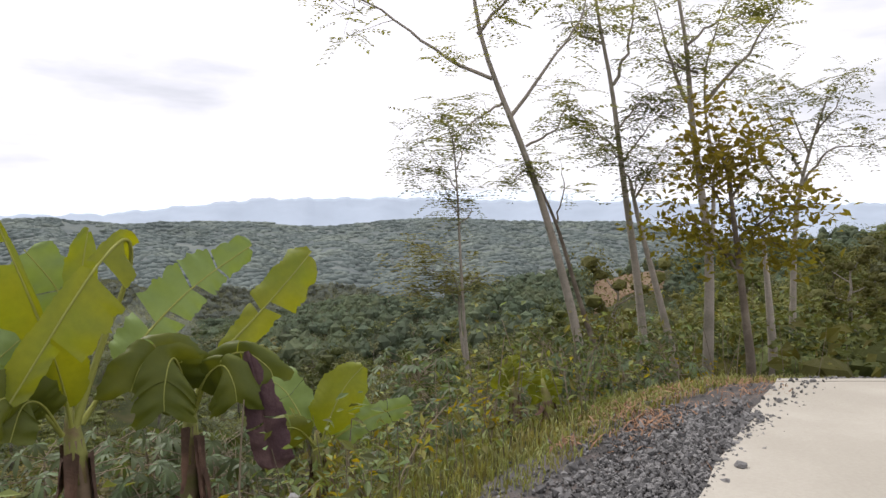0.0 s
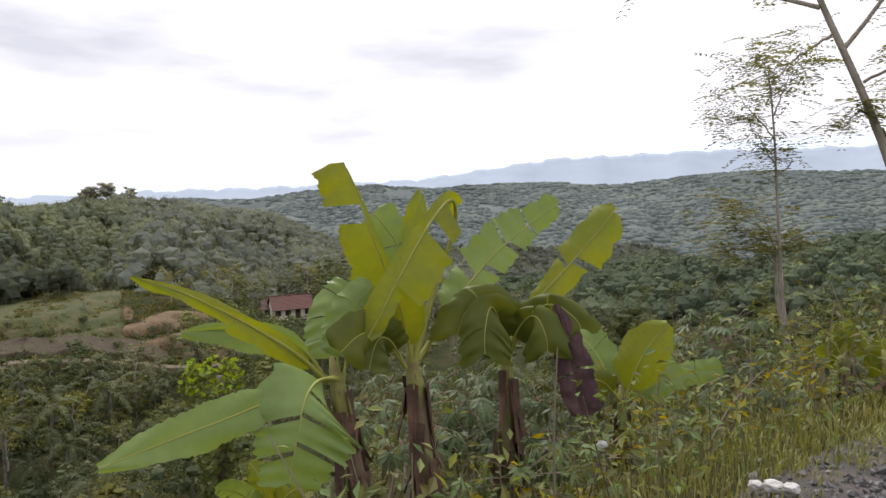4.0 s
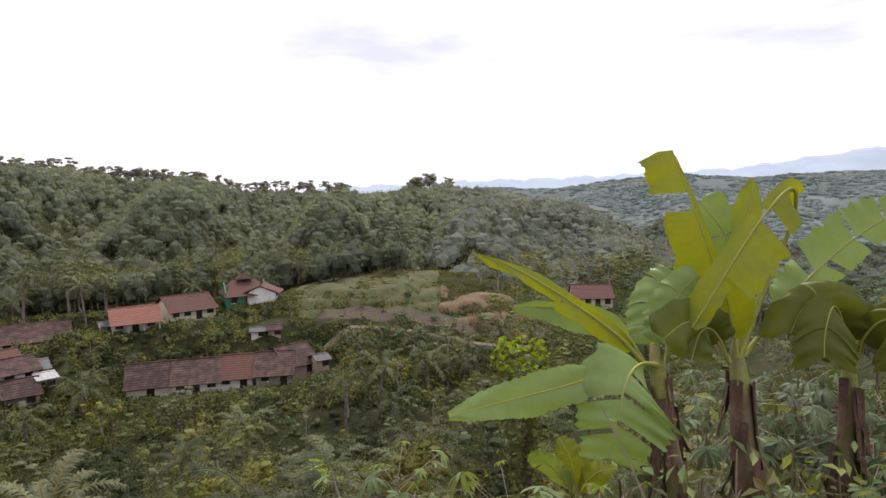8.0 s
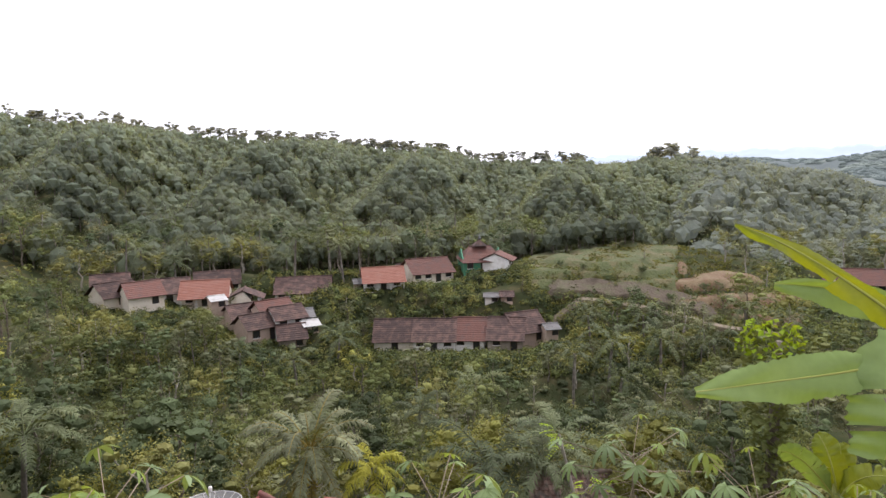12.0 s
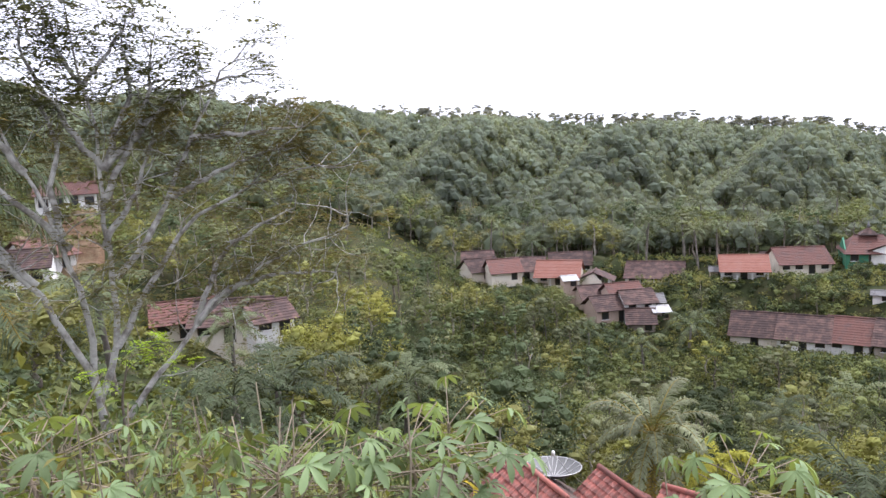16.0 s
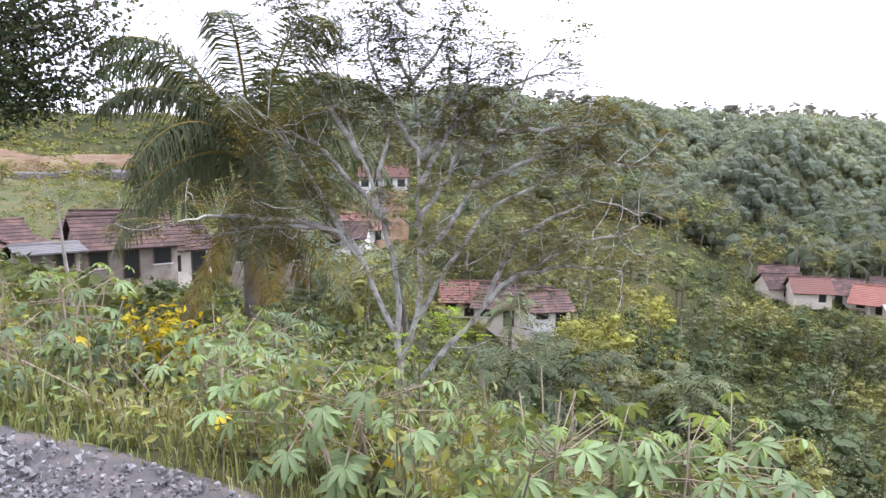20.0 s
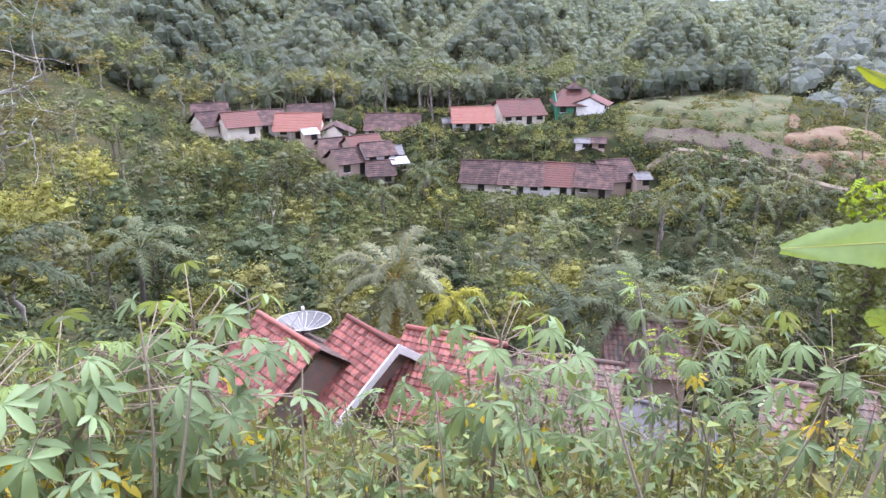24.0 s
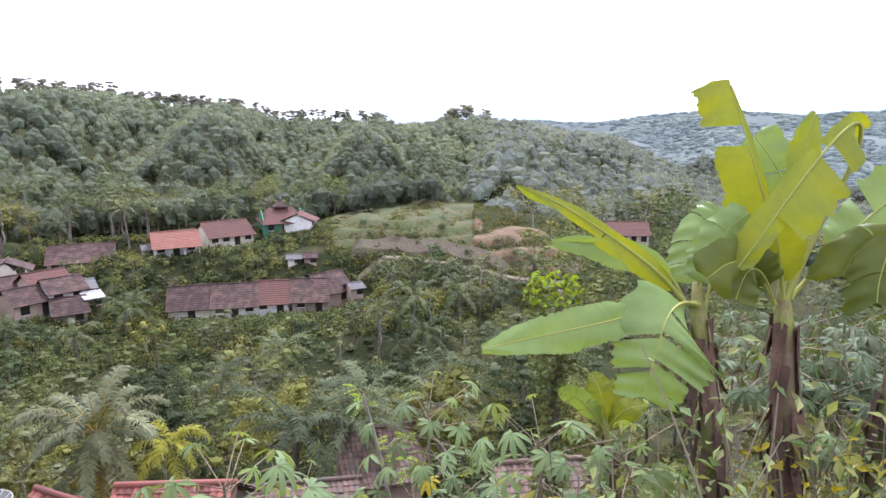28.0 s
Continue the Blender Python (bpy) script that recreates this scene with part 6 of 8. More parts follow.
def near_house(label, ridge, turn, length, run, drop, left="red", right="old", singles=0, barge=False, walls=M_WHITE, one_side=False):
    """A gabled roof given by its ridge's start, heading and length; run and drop of each slope; walls below."""
    rng = np.random.default_rng(int(abs(ridge[0] * 10)))
    top = thing("house", label, "house", "houses below the road")
    along = np.array([math.cos(radians(turn)), math.sin(radians(turn)), 0])
    across = np.array([along[1], -along[0], 0])
    a = np.array(ridge)
    slope = math.hypot(run, drop)
    tiled_face(top, a, along, across * run - [0, 0, drop], length, slope, left, singles, rng)
    # the other side is laid from the far end, so that its tiles face up as well
    tiled_face(top, a + along * length, -along, -across * run - [0, 0, drop], length, slope, right, 0, rng)
    part("ridge_cap", tube(Geo(), [a + [0, 0, 0.04], a + along * length / 2 + [0, 0, 0.05], a + along * length + [0, 0, 0.04]], 0.1, 7), TILE[left].materials[0], top)
    foot = min(height1(*(a + along * u)[:2]) for u in (0, length)) - 0.6
    g = Geo()
    inner = run - 0.45
    for u, e in ((0.3, 0.48), (length - 0.48, length - 0.3)):
        p, q = a + along * u, a + along * e
        k = drop * inner / run
        v = []
        for c in (p, q):
            v += [c + across * inner - [0, 0, k + 0.14], c - [0, 0, 0.14], c - across * inner - [0, 0, k + 0.14], [*(c - across * inner)[:2], foot], [*(c + across * inner)[:2], foot]]
        g.add(v, [(0, 1, 2, 3, 4), (9, 8, 7, 6, 5)], [(i, i + 5, (i + 1) % 5 + 5, (i + 1) % 5) for i in range(5)])
    part("gable_wall", g, walls, top, smooth=False)
    for s in (-1, 1):
        p = a + across * inner * s + along * 0.48
        q = a + across * inner * s + along * (length - 0.48)
        w = across * 0.18 * s
        ztop = a[2] - drop * inner / run - 0.16
        v = [[*c[:2], zz] for zz in (foot, ztop) for c in (p, q, q - w, p - w)]
        part("side_wall", Geo().add(v, [(0, 1, 2, 3), (4, 7, 6, 5), (0, 4, 5, 1), (1, 5, 6, 2), (2, 6, 7, 3), (3, 7, 4, 0)]), walls, top, smooth=False)
    if barge:
        for s in (-1, 1):
            e = a + along * (length + 0.03)
            f = e + across * run * s - [0, 0, drop]
            up = np.array([0, 0, 0.12])
            o = along * 0.06
            v = [e + up, f + up, f - up * 1.6, e - up * 1.6, e + up + o, f + up + o, f - up * 1.6 + o, e - up * 1.6 + o]
            part("barge_board", Geo().add(v, [(0, 1, 2, 3), (7, 6, 5, 4), (0, 4, 5, 1), (1, 5, 6, 2), (2, 6, 7, 3), (3, 7, 4, 0)]), M_WHITE, top, "white painted barge board", smooth=False)
    return top


near_house("house with weathered red tiled roof just below the slope", (-22.4, -1.6, -8.6), 30, 3.7, 3.1, 2.4, "red", "old", 270, False, M_TILE_OLD)
near_house("house wing with red tiled roof and white barge board", (-21.8, 1.4, -8.8), 27, 2.9, 2.9, 2.2, "red", "red", 180, True, M_TILE_OLD)
near_house("house with faded orange tiled roof behind cassava", (-20.9, 3.3, -9.0), 55, 3.6, 2.8, 1.8, "red", "old", 120, False, M_WOOD)
near_house("long house with mossy brown tiled roof", (-22.6, 7.4, -11.3), 62, 4.6, 2.9, 1.8, "old", "old", 0, False, M_PINK)
near_house("small house with dark tiled roof among trees", (-24.5, 12.5, -11.4), 70, 3.6, 2.4, 1.5, "old", "old", 0, False, M_PINK)
near_house("house with dark tiled roof below the bananas", (-15.5, 13.5, -9.4), 60, 3.0, 2.4, 1.5, "old", "old", 0, False, M_PINK)


def tin_house(x, y, z, turn):
    """A small hipped roof of grey asbestos sheets."""
    top = thing("house", "low house with grey sheet roof below the slope", "house", "houses below the road", at=(x, y, z), turn=turn)
    for s in (-1, 1):
        g = Geo()
        xs = np.linspace(-2.0, 2.0, 81)
        corr = 0.03 * np.sin(np.arange(81) * 1.5708)
        rows = [np.column_stack([xs * (1 - 0.25 * (1 - u)), np.full(81, s * 1.7 * u), -1.0 * u + corr + 0.02]) for u in np.linspace(0, 1, 6)]
        part("roof_sheet", grid(g, np.array(rows)), M_TIN, top)
    part("ridge_cap", tube(Geo(), [(-1.5, 0, 0.04), (0, 0, 0.05), (1.5, 0, 0.04)], 0.09, 6), M_TIN, top)
    for q in ((-1.6, -1.35, 1.6, -1.2), (-1.6, 1.2, 1.6, 1.35), (-1.6, -1.197, -1.45, 1.197), (1.45, -1.197, 1.6, 1.197)):
        part("wall", box(Geo(), q[0], q[1], height1(x, y) - z - 0.8, q[2], q[3], -0.85), M_PINK, top, smooth=False)


tin_house(-18.6, 12.4, -12.2, 50)


def satellite_dish(x, y, z):
    """A shallow mesh dish on a post: panels, ribs, rim, feed tripod."""
    top = thing("satellite_dish", "grey mesh satellite dish on a post beside the roofs", "satellite dish", at=(x, y, z), turn=-10)
    tilt = np.array(pose(0, 0, 0, 0, -5, 0))[:3, :3]
    n = 16
    rad = 0.95

    def bowl(r, a):
        return np.array([r * math.cos(a), r * math.sin(a), 0.36 * (r / rad) ** 2 - 0.18])
    for i in range(n):
        a0, a1 = i * 2 * math.pi / n, (i + 1) * 2 * math.pi / n
        rows = [[tilt @ bowl(r, a) for a in np.linspace(a0 + 0.02, a1 - 0.02, 4)] for r in np.linspace(0.08, rad, 7)]
        part("panel", grid(Geo(), np.array(rows)), M_MESH, top)
        part("rib", tube(Geo(), [tilt @ (bowl(r, a0) + [0, 0, 0.006]) for r in np.linspace(0.06, rad, 7)], 0.012, 5), M_RIB_METAL, top)
    part("rim", tube(Geo(), [tilt @ bowl(rad, a) for a in np.linspace(0, 2 * math.pi, 41)], 0.018, 6), M_RIB_METAL, top)
    tip = tilt @ np.array([0, 0, 0.62])
    for i in range(3):
        part("feed_arm", tube(Geo(), [tilt @ bowl(rad * 0.55, i * 2.1), tip], 0.011, 5), M_RIB_METAL, top)
    part("feed", tube(Geo(), [tip - [0, 0, 0.1], tip, tip + [0, 0, 0.08]], [0.05, 0.06, 0.05], 8), M_WHITE, top)
    part("post", tube(Geo(), [(0, 0, -0.2), (0, 0, -2.0), (0, 0, height1(x, y) - z - 0.3)], 0.05, 8), M_RIB_METAL, top)


satellite_dish(-22.1, -0.1, -9.1)


# ---- banana plants ----
brng = np.random.default_rng(31)


def banana(label, foot, crown, r0, r1):
    """A banana plant's stem wrapped in hanging dry sheaths; its leaves are added after."""
    top = thing("banana_plant", label, "banana plant", "banana plants")
    foot, crown = np.array(foot), np.array(crown)
    p = bezier(foot - [0, 0, 0.3], (foot + crown) / 2 + [0.03, 0, 0], crown, 12)
    part("stem", tube(Geo(), p, np.linspace(r0, r1, 12) * (1 + 0.06 * np.sin(np.arange(12) * 2.1)), 10), M_BANANA_STEM, top)
    neck = unit(crown - p[-3])
    part("leaf_sheath", tube(Geo(), [crown - neck * 0.25, crown - neck * 0.1, crown + neck * 0.06, crown + neck * 0.2], [r1 * 1.1, r1 * 1.15, r1 * 0.85, r1 * 0.3], 9), M_BANANA_NECK, top, "pale green leaf sheaths at the stem's head")
    tall = crown[2] - foot[2]
    for i in range(int(10 + 9 * tall)):
        a = i * 2.4 + brng.uniform(-0.4, 0.4)
        u = brng.uniform(0.35, 1.0)
        c = np.array([np.interp(u * 11, np.arange(12), p[:, q]) for q in range(3)])
        d = np.array([math.cos(a), math.sin(a), 0])
        s = np.array([-math.sin(a), math.cos(a), 0])
        ln, w = brng.uniform(0.25, 0.6) * min(1, tall), brng.uniform(0.025, 0.06)
        rows = []
        for v in np.linspace(0, 1, 7):
            q = c + d * (r0 * (0.85 + 0.25 * v) + 0.06 * v * v * brng.uniform(0.3, 1.3)) - np.array([0, 0, ln * v])
            rows.append([q - s * w * (1 - 0.6 * v) + d * 0.008, q - d * 0.008 + brng.normal(size=3) * 0.006, q + s * w * (1 - 0.6 * v) + d * 0.008])
        part("dry_sheath", grid(Geo(), np.array(rows)), M_BANANA_DRY, top)
    return top


def torn_leaf(parent, line, strips, mat, fold=0.2, turn=0.0, name="leaf", label="", rib=True, limp=0.0):
    """A banana leaf along a line of points from the stem to the tip. strips: side (-1, 1), start and end along the line, width at both, one for each piece between tears."""
    pts = np.array(line)
    for _ in range(3):
        a, b = pts[:-1], pts[1:]
        pts = np.concatenate([pts[:1], np.stack([a * 0.75 + b * 0.25, a * 0.25 + b * 0.75], 1).reshape(-1, 3), pts[-1:]])
    s = np.concatenate([[0], np.cumsum(np.linalg.norm(np.diff(pts, axis=0), axis=1))])

    def along(u):
        return np.stack([np.interp(u * s[-1], s, pts[:, c]) for c in range(3)], 1)
    blade = Geo()
    for k, (sd, u0, u1, w0, w1) in enumerate(strips):
        n = max(8, int((u1 - u0) * s[-1] * 75))
        u = np.linspace(u0, u1, n)
        p, q = along(u), along(np.clip(u + 0.02, 0, 1)) - along(np.clip(u - 0.02, 0, 1))
        t = unit(q)
        eye = unit(np.array([0.0, 0.0, 1.5]) - p.mean(0))
        side = unit(np.cross(t, eye))
        nrm = np.cross(side, t)
        side, nrm = side * math.cos(turn * sd) + nrm * math.sin(turn * sd), nrm * math.cos(turn * sd) - side * math.sin(turn * sd)
        v = np.linspace(0, 1, n)
        w = w0 + (w1 - w0) * v
        if u0 < 0.4:
            w = w * np.clip(0.15 + v * 5, 0, 1) ** 0.6
        if u1 > 0.96:
            w = w * (np.clip(0.12 + (1 - v) * 2.2, 0, 1) ** 0.75 if u1 - u0 > 0.45 else np.clip(0.25 + (1 - v) * 4, 0, 1) ** 0.6)
        w = w * (1 + 0.05 * np.sin(v * 17 + k) + 0.03 * brng.normal(size=n))
        lift = brng.uniform(-0.12, 0.16)
        cols = []
        for c in np.linspace(0, 1, 7):
            out = p + side * sd * (w * c)[:, None] + t * (w * c * 0.3)[:, None]
            out = out - nrm * (w * (fold * c * c - 0.3 * fold * c + lift * c * c) + 0.012 * c * np.sin(v * 11 + 2 * k + c * 3) + 0.0022 * min(1.0, 3 * c) * (np.arange(n) % 2))[:, None] - np.array([0, 0, 1.0]) * (limp * w * c * c)[:, None]
            cols.append(out)
        grid(blade, np.stack(cols, 1))
    ob = part(name, blade, mat, parent, label)
    if rib:
        part("midrib", tube(Geo(), pts, (0.004 + 0.02 * np.linspace(1, 0, len(pts)) ** 2.6) * (0.5 + 0.3 * s[-1]), 6, False), mat if mat is M_BANANA_DEAD else M_BANANA_RIB, ob)
    return ob


def both(u0, u1, w0, w1, cuts=0, gap=0.007):
    """Strips on both sides of the midrib, torn at even steps."""
    out = []
    for sd in (-1, 1):
        e = np.linspace(u0, u1, cuts + 2) + (np.concatenate([[0], brng.uniform(-0.03, 0.03, cuts), [0]]))
        for a, b in zip(e[:-1], e[1:]):
            fa, fb = (a - u0) / (u1 - u0), (b - u0) / (u1 - u0)
            out.append((sd, a + gap * (a > u0), b, w0 + (w1 - w0) * fa, w0 + (w1 - w0) * fb))
    return out


tall_banana = banana("tall banana plant with torn yellow-green leaves and brown sheathed stem", (-1.98, 3.93, -1.18), (-2.11, 3.87, 0.36), 0.085, 0.055)
torn_leaf(tall_banana, [(-2.11, 3.86, 0.41), (-2.13, 3.81, 0.69), (-2.21, 3.70, 1.10), (-2.32, 3.61, 1.50), (-2.41, 3.58, 1.76)], [(-1, 0.16, 0.71, 0.25, 0.19), (-1, 0.8, 1.0, 0.21, 0.2), (1, 0.3, 0.97, 0.03, 0.035)], M_BANANA, 0.1)
torn_leaf(tall_banana, [(-2.10, 3.86, 0.43), (-1.99, 3.98, 0.92), (-1.80, 3.95, 1.33), (-1.75, 3.81, 1.55), (-1.83, 3.63, 1.39), (-1.93, 3.47, 1.13), (-2.03, 3.36, 0.88), (-2.11, 3.30, 0.71)], [(-1, 0.43, 0.63, 0.1, 0.2), (-1, 0.67, 0.84, 0.24, 0.2), (-1, 0.85, 1.0, 0.07, 0.06), (1, 0.5, 0.64, 0.05, 0.06), (1, 0.66, 1.0, 0.07, 0.12)], M_BANANA, 0.15)
torn_leaf(tall_banana, [(-2.14, 3.90, 0.42), (-2.17, 3.94, 0.77), (-2.15, 4.01, 1.18), (-2.12, 4.08, 1.57)], [(-1, 0.52, 1.0, 0.08, 0.11), (1, 0.52, 0.98, 0.08, 0.09)], M_BANANA, 0.1)
torn_leaf(tall_banana, [(-2.09, 3.81, 0.45), (-2.07, 3.71, 0.67), (-2.07, 3.62, 0.87), (-2.10, 3.58, 1.05)], [(-1, 0.22, 0.97, 0.13, 0.13), (1, 0.2, 0.97, 0.13, 0.17)], M_BANANA, 0.12)
torn_leaf(tall_banana, [(-2.16, 4.00, 0.39), (-2.21, 4.09, 0.90), (-2.30, 4.10, 1.19), (-2.49, 4.05, 1.44)], both(0.42, 0.98, 0.15, 0.14, 1), M_BANANA_PALE, 0.1)
torn_leaf(tall_banana, [(-2.12, 3.97, 0.42), (-2.03, 4.12, 0.63), (-1.88, 4.35, 0.92), (-1.68, 4.59, 1.19), (-1.37, 4.89, 1.45)], [(-1, 0.24, 0.42, 0.14, 0.16), (-1, 0.46, 0.66, 0.2, 0.2), (-1, 0.67, 0.8, 0.21, 0.16), (-1, 0.81, 1.0, 0.13, 0.1),
                          (1, 0.2, 0.34, 0.16, 0.17), (1, 0.37, 0.5, 0.15, 0.14), (1, 0.53, 0.66, 0.15, 0.13), (1, 0.69, 0.8, 0.13, 0.1), (1, 0.81, 0.98, 0.1, 0.08)], M_BANANA_PALE, 0.15)
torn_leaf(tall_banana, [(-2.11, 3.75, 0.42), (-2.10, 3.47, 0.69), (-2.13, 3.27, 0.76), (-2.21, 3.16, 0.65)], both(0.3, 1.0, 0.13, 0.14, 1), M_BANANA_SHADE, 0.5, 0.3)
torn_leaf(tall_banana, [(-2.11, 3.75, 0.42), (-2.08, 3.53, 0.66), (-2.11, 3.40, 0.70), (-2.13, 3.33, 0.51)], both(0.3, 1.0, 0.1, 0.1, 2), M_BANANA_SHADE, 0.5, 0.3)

leaning_banana = banana("banana plant with long drooping leaves and dry brown stem", (-2.15, 3.45, -1.19), (-2.34, 3.31, 0.38), 0.075, 0.05)
torn_leaf(leaning_banana, [(-2.41, 3.27, 0.43), (-2.43, 3.07, 0.64), (-2.63, 2.71, 0.94), (-2.76, 2.47, 1.10), (-2.87, 2.31, 1.18)], [(-1, 0.12, 0.55, 0.075, 0.09), (-1, 0.555, 1.0, 0.05, 0.035), (1, 0.15, 1.0, 0.05, 0.025)], M_BANANA, 0.35, 0.35)
torn_leaf(leaning_banana, [(-2.44, 3.31, 0.44), (-2.51, 3.26, 0.61), (-2.70, 3.11, 0.76), (-2.90, 2.93, 0.79), (-3.05, 2.79, 0.79)], both(0.2, 1.0, 0.1, 0.08, 0), M_BANANA_PALE, 0.5, 0.75, limp=0.4)
torn_leaf(leaning_banana, [(-2.33, 3.26, 0.46), (-2.42, 3.01, 0.47), (-2.47, 2.71, 0.43), (-2.61, 2.30, 0.39), (-2.76, 1.97, 0.34)], both(0.3, 1.0, 0.115, 0.1, 0), M_BANANA_PALE, 0.2, 0.25)
torn_leaf(leaning_banana, [(-2.32, 3.27, 0.45), (-2.29, 3.05, 0.52), (-2.27, 2.88, 0.47), (-2.26, 2.78, 0.27), (-2.29, 2.73, 0.03)], [(1, 0.28, 0.58, 0.25, 0.26), (1, 0.61, 0.8, 0.24, 0.2), (1, 0.83, 1.0, 0.18, 0.15), (-1, 0.22, 0.4, 0.3, 0.38), (-1, 0.425, 0.56, 0.37, 0.35),
                             (-1, 0.59, 0.74, 0.32, 0.27), (-1, 0.77, 1.0, 0.22, 0.16)], M_BANANA_PALE, 0.12, limp=0.1)
torn_leaf(leaning_banana, [(-2.33, 3.32, 0.40), (-2.40, 3.39, 0.66), (-2.47, 3.47, 0.85), (-2.42, 3.62, 0.97)], both(0.25, 1.0, 0.2, 0.14, 3), M_BANANA_PALE, 0.3, limp=0.3)
torn_leaf(leaning_banana, [(-2.32, 3.33, 0.40), (-2.31, 3.40, 0.66), (-2.31, 3.45, 0.86), (-2.22, 3.57, 0.98)], both(0.25, 1.0, 0.18, 0.14, 2), M_BANANA_PALE, 0.3, limp=0.3)

shaded_banana = banana("banana plant with arching dark leaves and one dead leaf", (-1.75, 4.50, -1.17), (-1.66, 4.45, 0.28), 0.08, 0.05)
torn_leaf(shaded_banana, [(-1.67, 4.49, 0.32), (-1.61, 4.56, 0.62), (-1.36, 4.74, 0.89), (-1.10, 4.90, 1.21), (-0.97, 5.03, 1.40)], [(-1, 0.3, 0.58, 0.05, 0.1), (-1, 0.6, 1.0, 0.14, 0.13), (1, 0.26, 0.62, 0.13, 0.13), (1, 0.66, 0.97, 0.2, 0.12)], M_BANANA, 0.2)
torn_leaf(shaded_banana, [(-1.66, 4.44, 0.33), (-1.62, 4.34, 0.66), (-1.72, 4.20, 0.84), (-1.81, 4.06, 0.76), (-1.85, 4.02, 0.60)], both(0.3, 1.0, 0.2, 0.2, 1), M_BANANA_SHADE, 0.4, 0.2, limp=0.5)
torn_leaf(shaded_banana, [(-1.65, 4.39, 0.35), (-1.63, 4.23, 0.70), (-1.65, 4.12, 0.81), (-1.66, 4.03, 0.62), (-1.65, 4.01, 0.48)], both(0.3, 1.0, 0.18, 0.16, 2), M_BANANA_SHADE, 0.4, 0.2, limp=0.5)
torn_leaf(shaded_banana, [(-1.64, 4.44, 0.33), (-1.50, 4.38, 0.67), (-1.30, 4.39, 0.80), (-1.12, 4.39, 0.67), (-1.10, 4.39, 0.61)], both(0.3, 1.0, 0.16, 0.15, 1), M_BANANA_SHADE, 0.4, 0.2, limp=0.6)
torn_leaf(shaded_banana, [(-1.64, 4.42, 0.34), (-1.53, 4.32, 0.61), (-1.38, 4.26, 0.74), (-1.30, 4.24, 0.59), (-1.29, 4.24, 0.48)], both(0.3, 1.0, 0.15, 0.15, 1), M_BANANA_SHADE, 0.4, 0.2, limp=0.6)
torn_leaf(shaded_banana, [(-1.26, 4.35, 0.78), (-1.19, 4.35, 0.57), (-1.15, 4.36, 0.30), (-1.10, 4.37, 0.02)], [(-1, 0.0, 0.55, 0.03, 0.12), (-1, 0.56, 1.0, 0.12, 0.12), (1, 0.0, 0.6, 0.03, 0.1), (1, 0.62, 1.0, 0.1, 0.07)], M_BANANA_DEAD, 1.0, 0.5, label="shrivelled purple-brown dead leaf hanging down")

low_banana = banana("low banana plant with bright and drooping leaves", (-1.1, 6.0, -1.26), (-1.1, 5.95, -0.4), 0.06, 0.05)
torn_leaf(low_banana, [(-1.09, 5.92, -0.37), (-0.98, 5.89, -0.05), (-0.86, 5.96, 0.20), (-0.71, 6.03, 0.35)], both(0.18, 1.0, 0.2, 0.22, 0), M_BANANA, 0.2)
torn_leaf(low_banana, [(-1.12, 5.92, -0.37), (-1.25, 6.00, -0.09), (-1.43, 6.11, 0.14), (-1.65, 6.21, 0.22)], both(0.2, 1.0, 0.18, 0.2, 1), M_BANANA_PALE, 0.2)
torn_leaf(low_banana, [(-1.09, 5.92, -0.37), (-0.87, 5.96, -0.21), (-0.63, 6.04, -0.09), (-0.29, 6.16, -0.03)], both(0.2, 1.0, 0.12, 0.08, 2), M_BANANA_PALE, 0.5, 0.4)
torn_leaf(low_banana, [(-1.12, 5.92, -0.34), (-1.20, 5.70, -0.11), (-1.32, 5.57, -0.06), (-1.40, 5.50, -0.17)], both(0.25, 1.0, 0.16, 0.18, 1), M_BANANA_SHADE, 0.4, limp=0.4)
torn_leaf(low_banana, [(-1.07, 5.98, -0.36), (-0.94, 6.15, -0.06), (-0.78, 6.32, 0.07)], both(0.2, 1.0, 0.2, 0.2, 1), M_BANANA_PALE, 0.3)

young_banana = banana("young banana plant with upright bright leaves at the road rim", (0.68, 6.55, -0.38), (0.68, 6.57, 0.02), 0.05, 0.035)
banana_leaf(young_banana, (0.68, 6.57, -0.01), (0.67, 6.57, 0.21), (0.67, 6.62, 0.34), 0.26, M_BANANA, brng, 1, 0.3, 0.2)
banana_leaf(young_banana, (0.68, 6.57, -0.01), (0.6, 6.57, 0.16), (0.56, 6.63, 0.22), 0.26, M_BANANA, brng, 1, 0.3, 0.2)
banana_leaf(young_banana, (0.68, 6.57, -0.01), (0.77, 6.55, 0.16), (0.86, 6.59, 0.23), 0.26, M_BANANA, brng, 1, 0.3, 0.2)
banana_leaf(young_banana, (0.68, 6.57, -0.01), (0.58, 6.57, 0.05), (0.58, 6.62, 0.0), 0.26, M_BANANA, brng, 1, 0.3, 0.2)

young_banana_b = banana("young banana plant with upright bright leaves at the road rim", (0.98, 6.32, -0.24), (0.97, 6.33, -0.02), 0.06, 0.05)
banana_leaf(young_banana_b, (0.97, 6.33, -0.05), (0.93, 6.33, 0.14), (0.92, 6.38, 0.26), 0.24, M_BANANA, brng, 1, 0.3, 0.2)
banana_leaf(young_banana_b, (0.97, 6.33, -0.05), (1.0, 6.32, 0.1), (1.03, 6.37, 0.18), 0.24, M_BANANA, brng, 1, 0.3, 0.2)
banana_leaf(young_banana_b, (0.97, 6.33, -0.05), (0.87, 6.34, 0.01), (0.82, 6.4, 0.0), 0.24, M_BANANA, brng, 1, 0.3, 0.2)
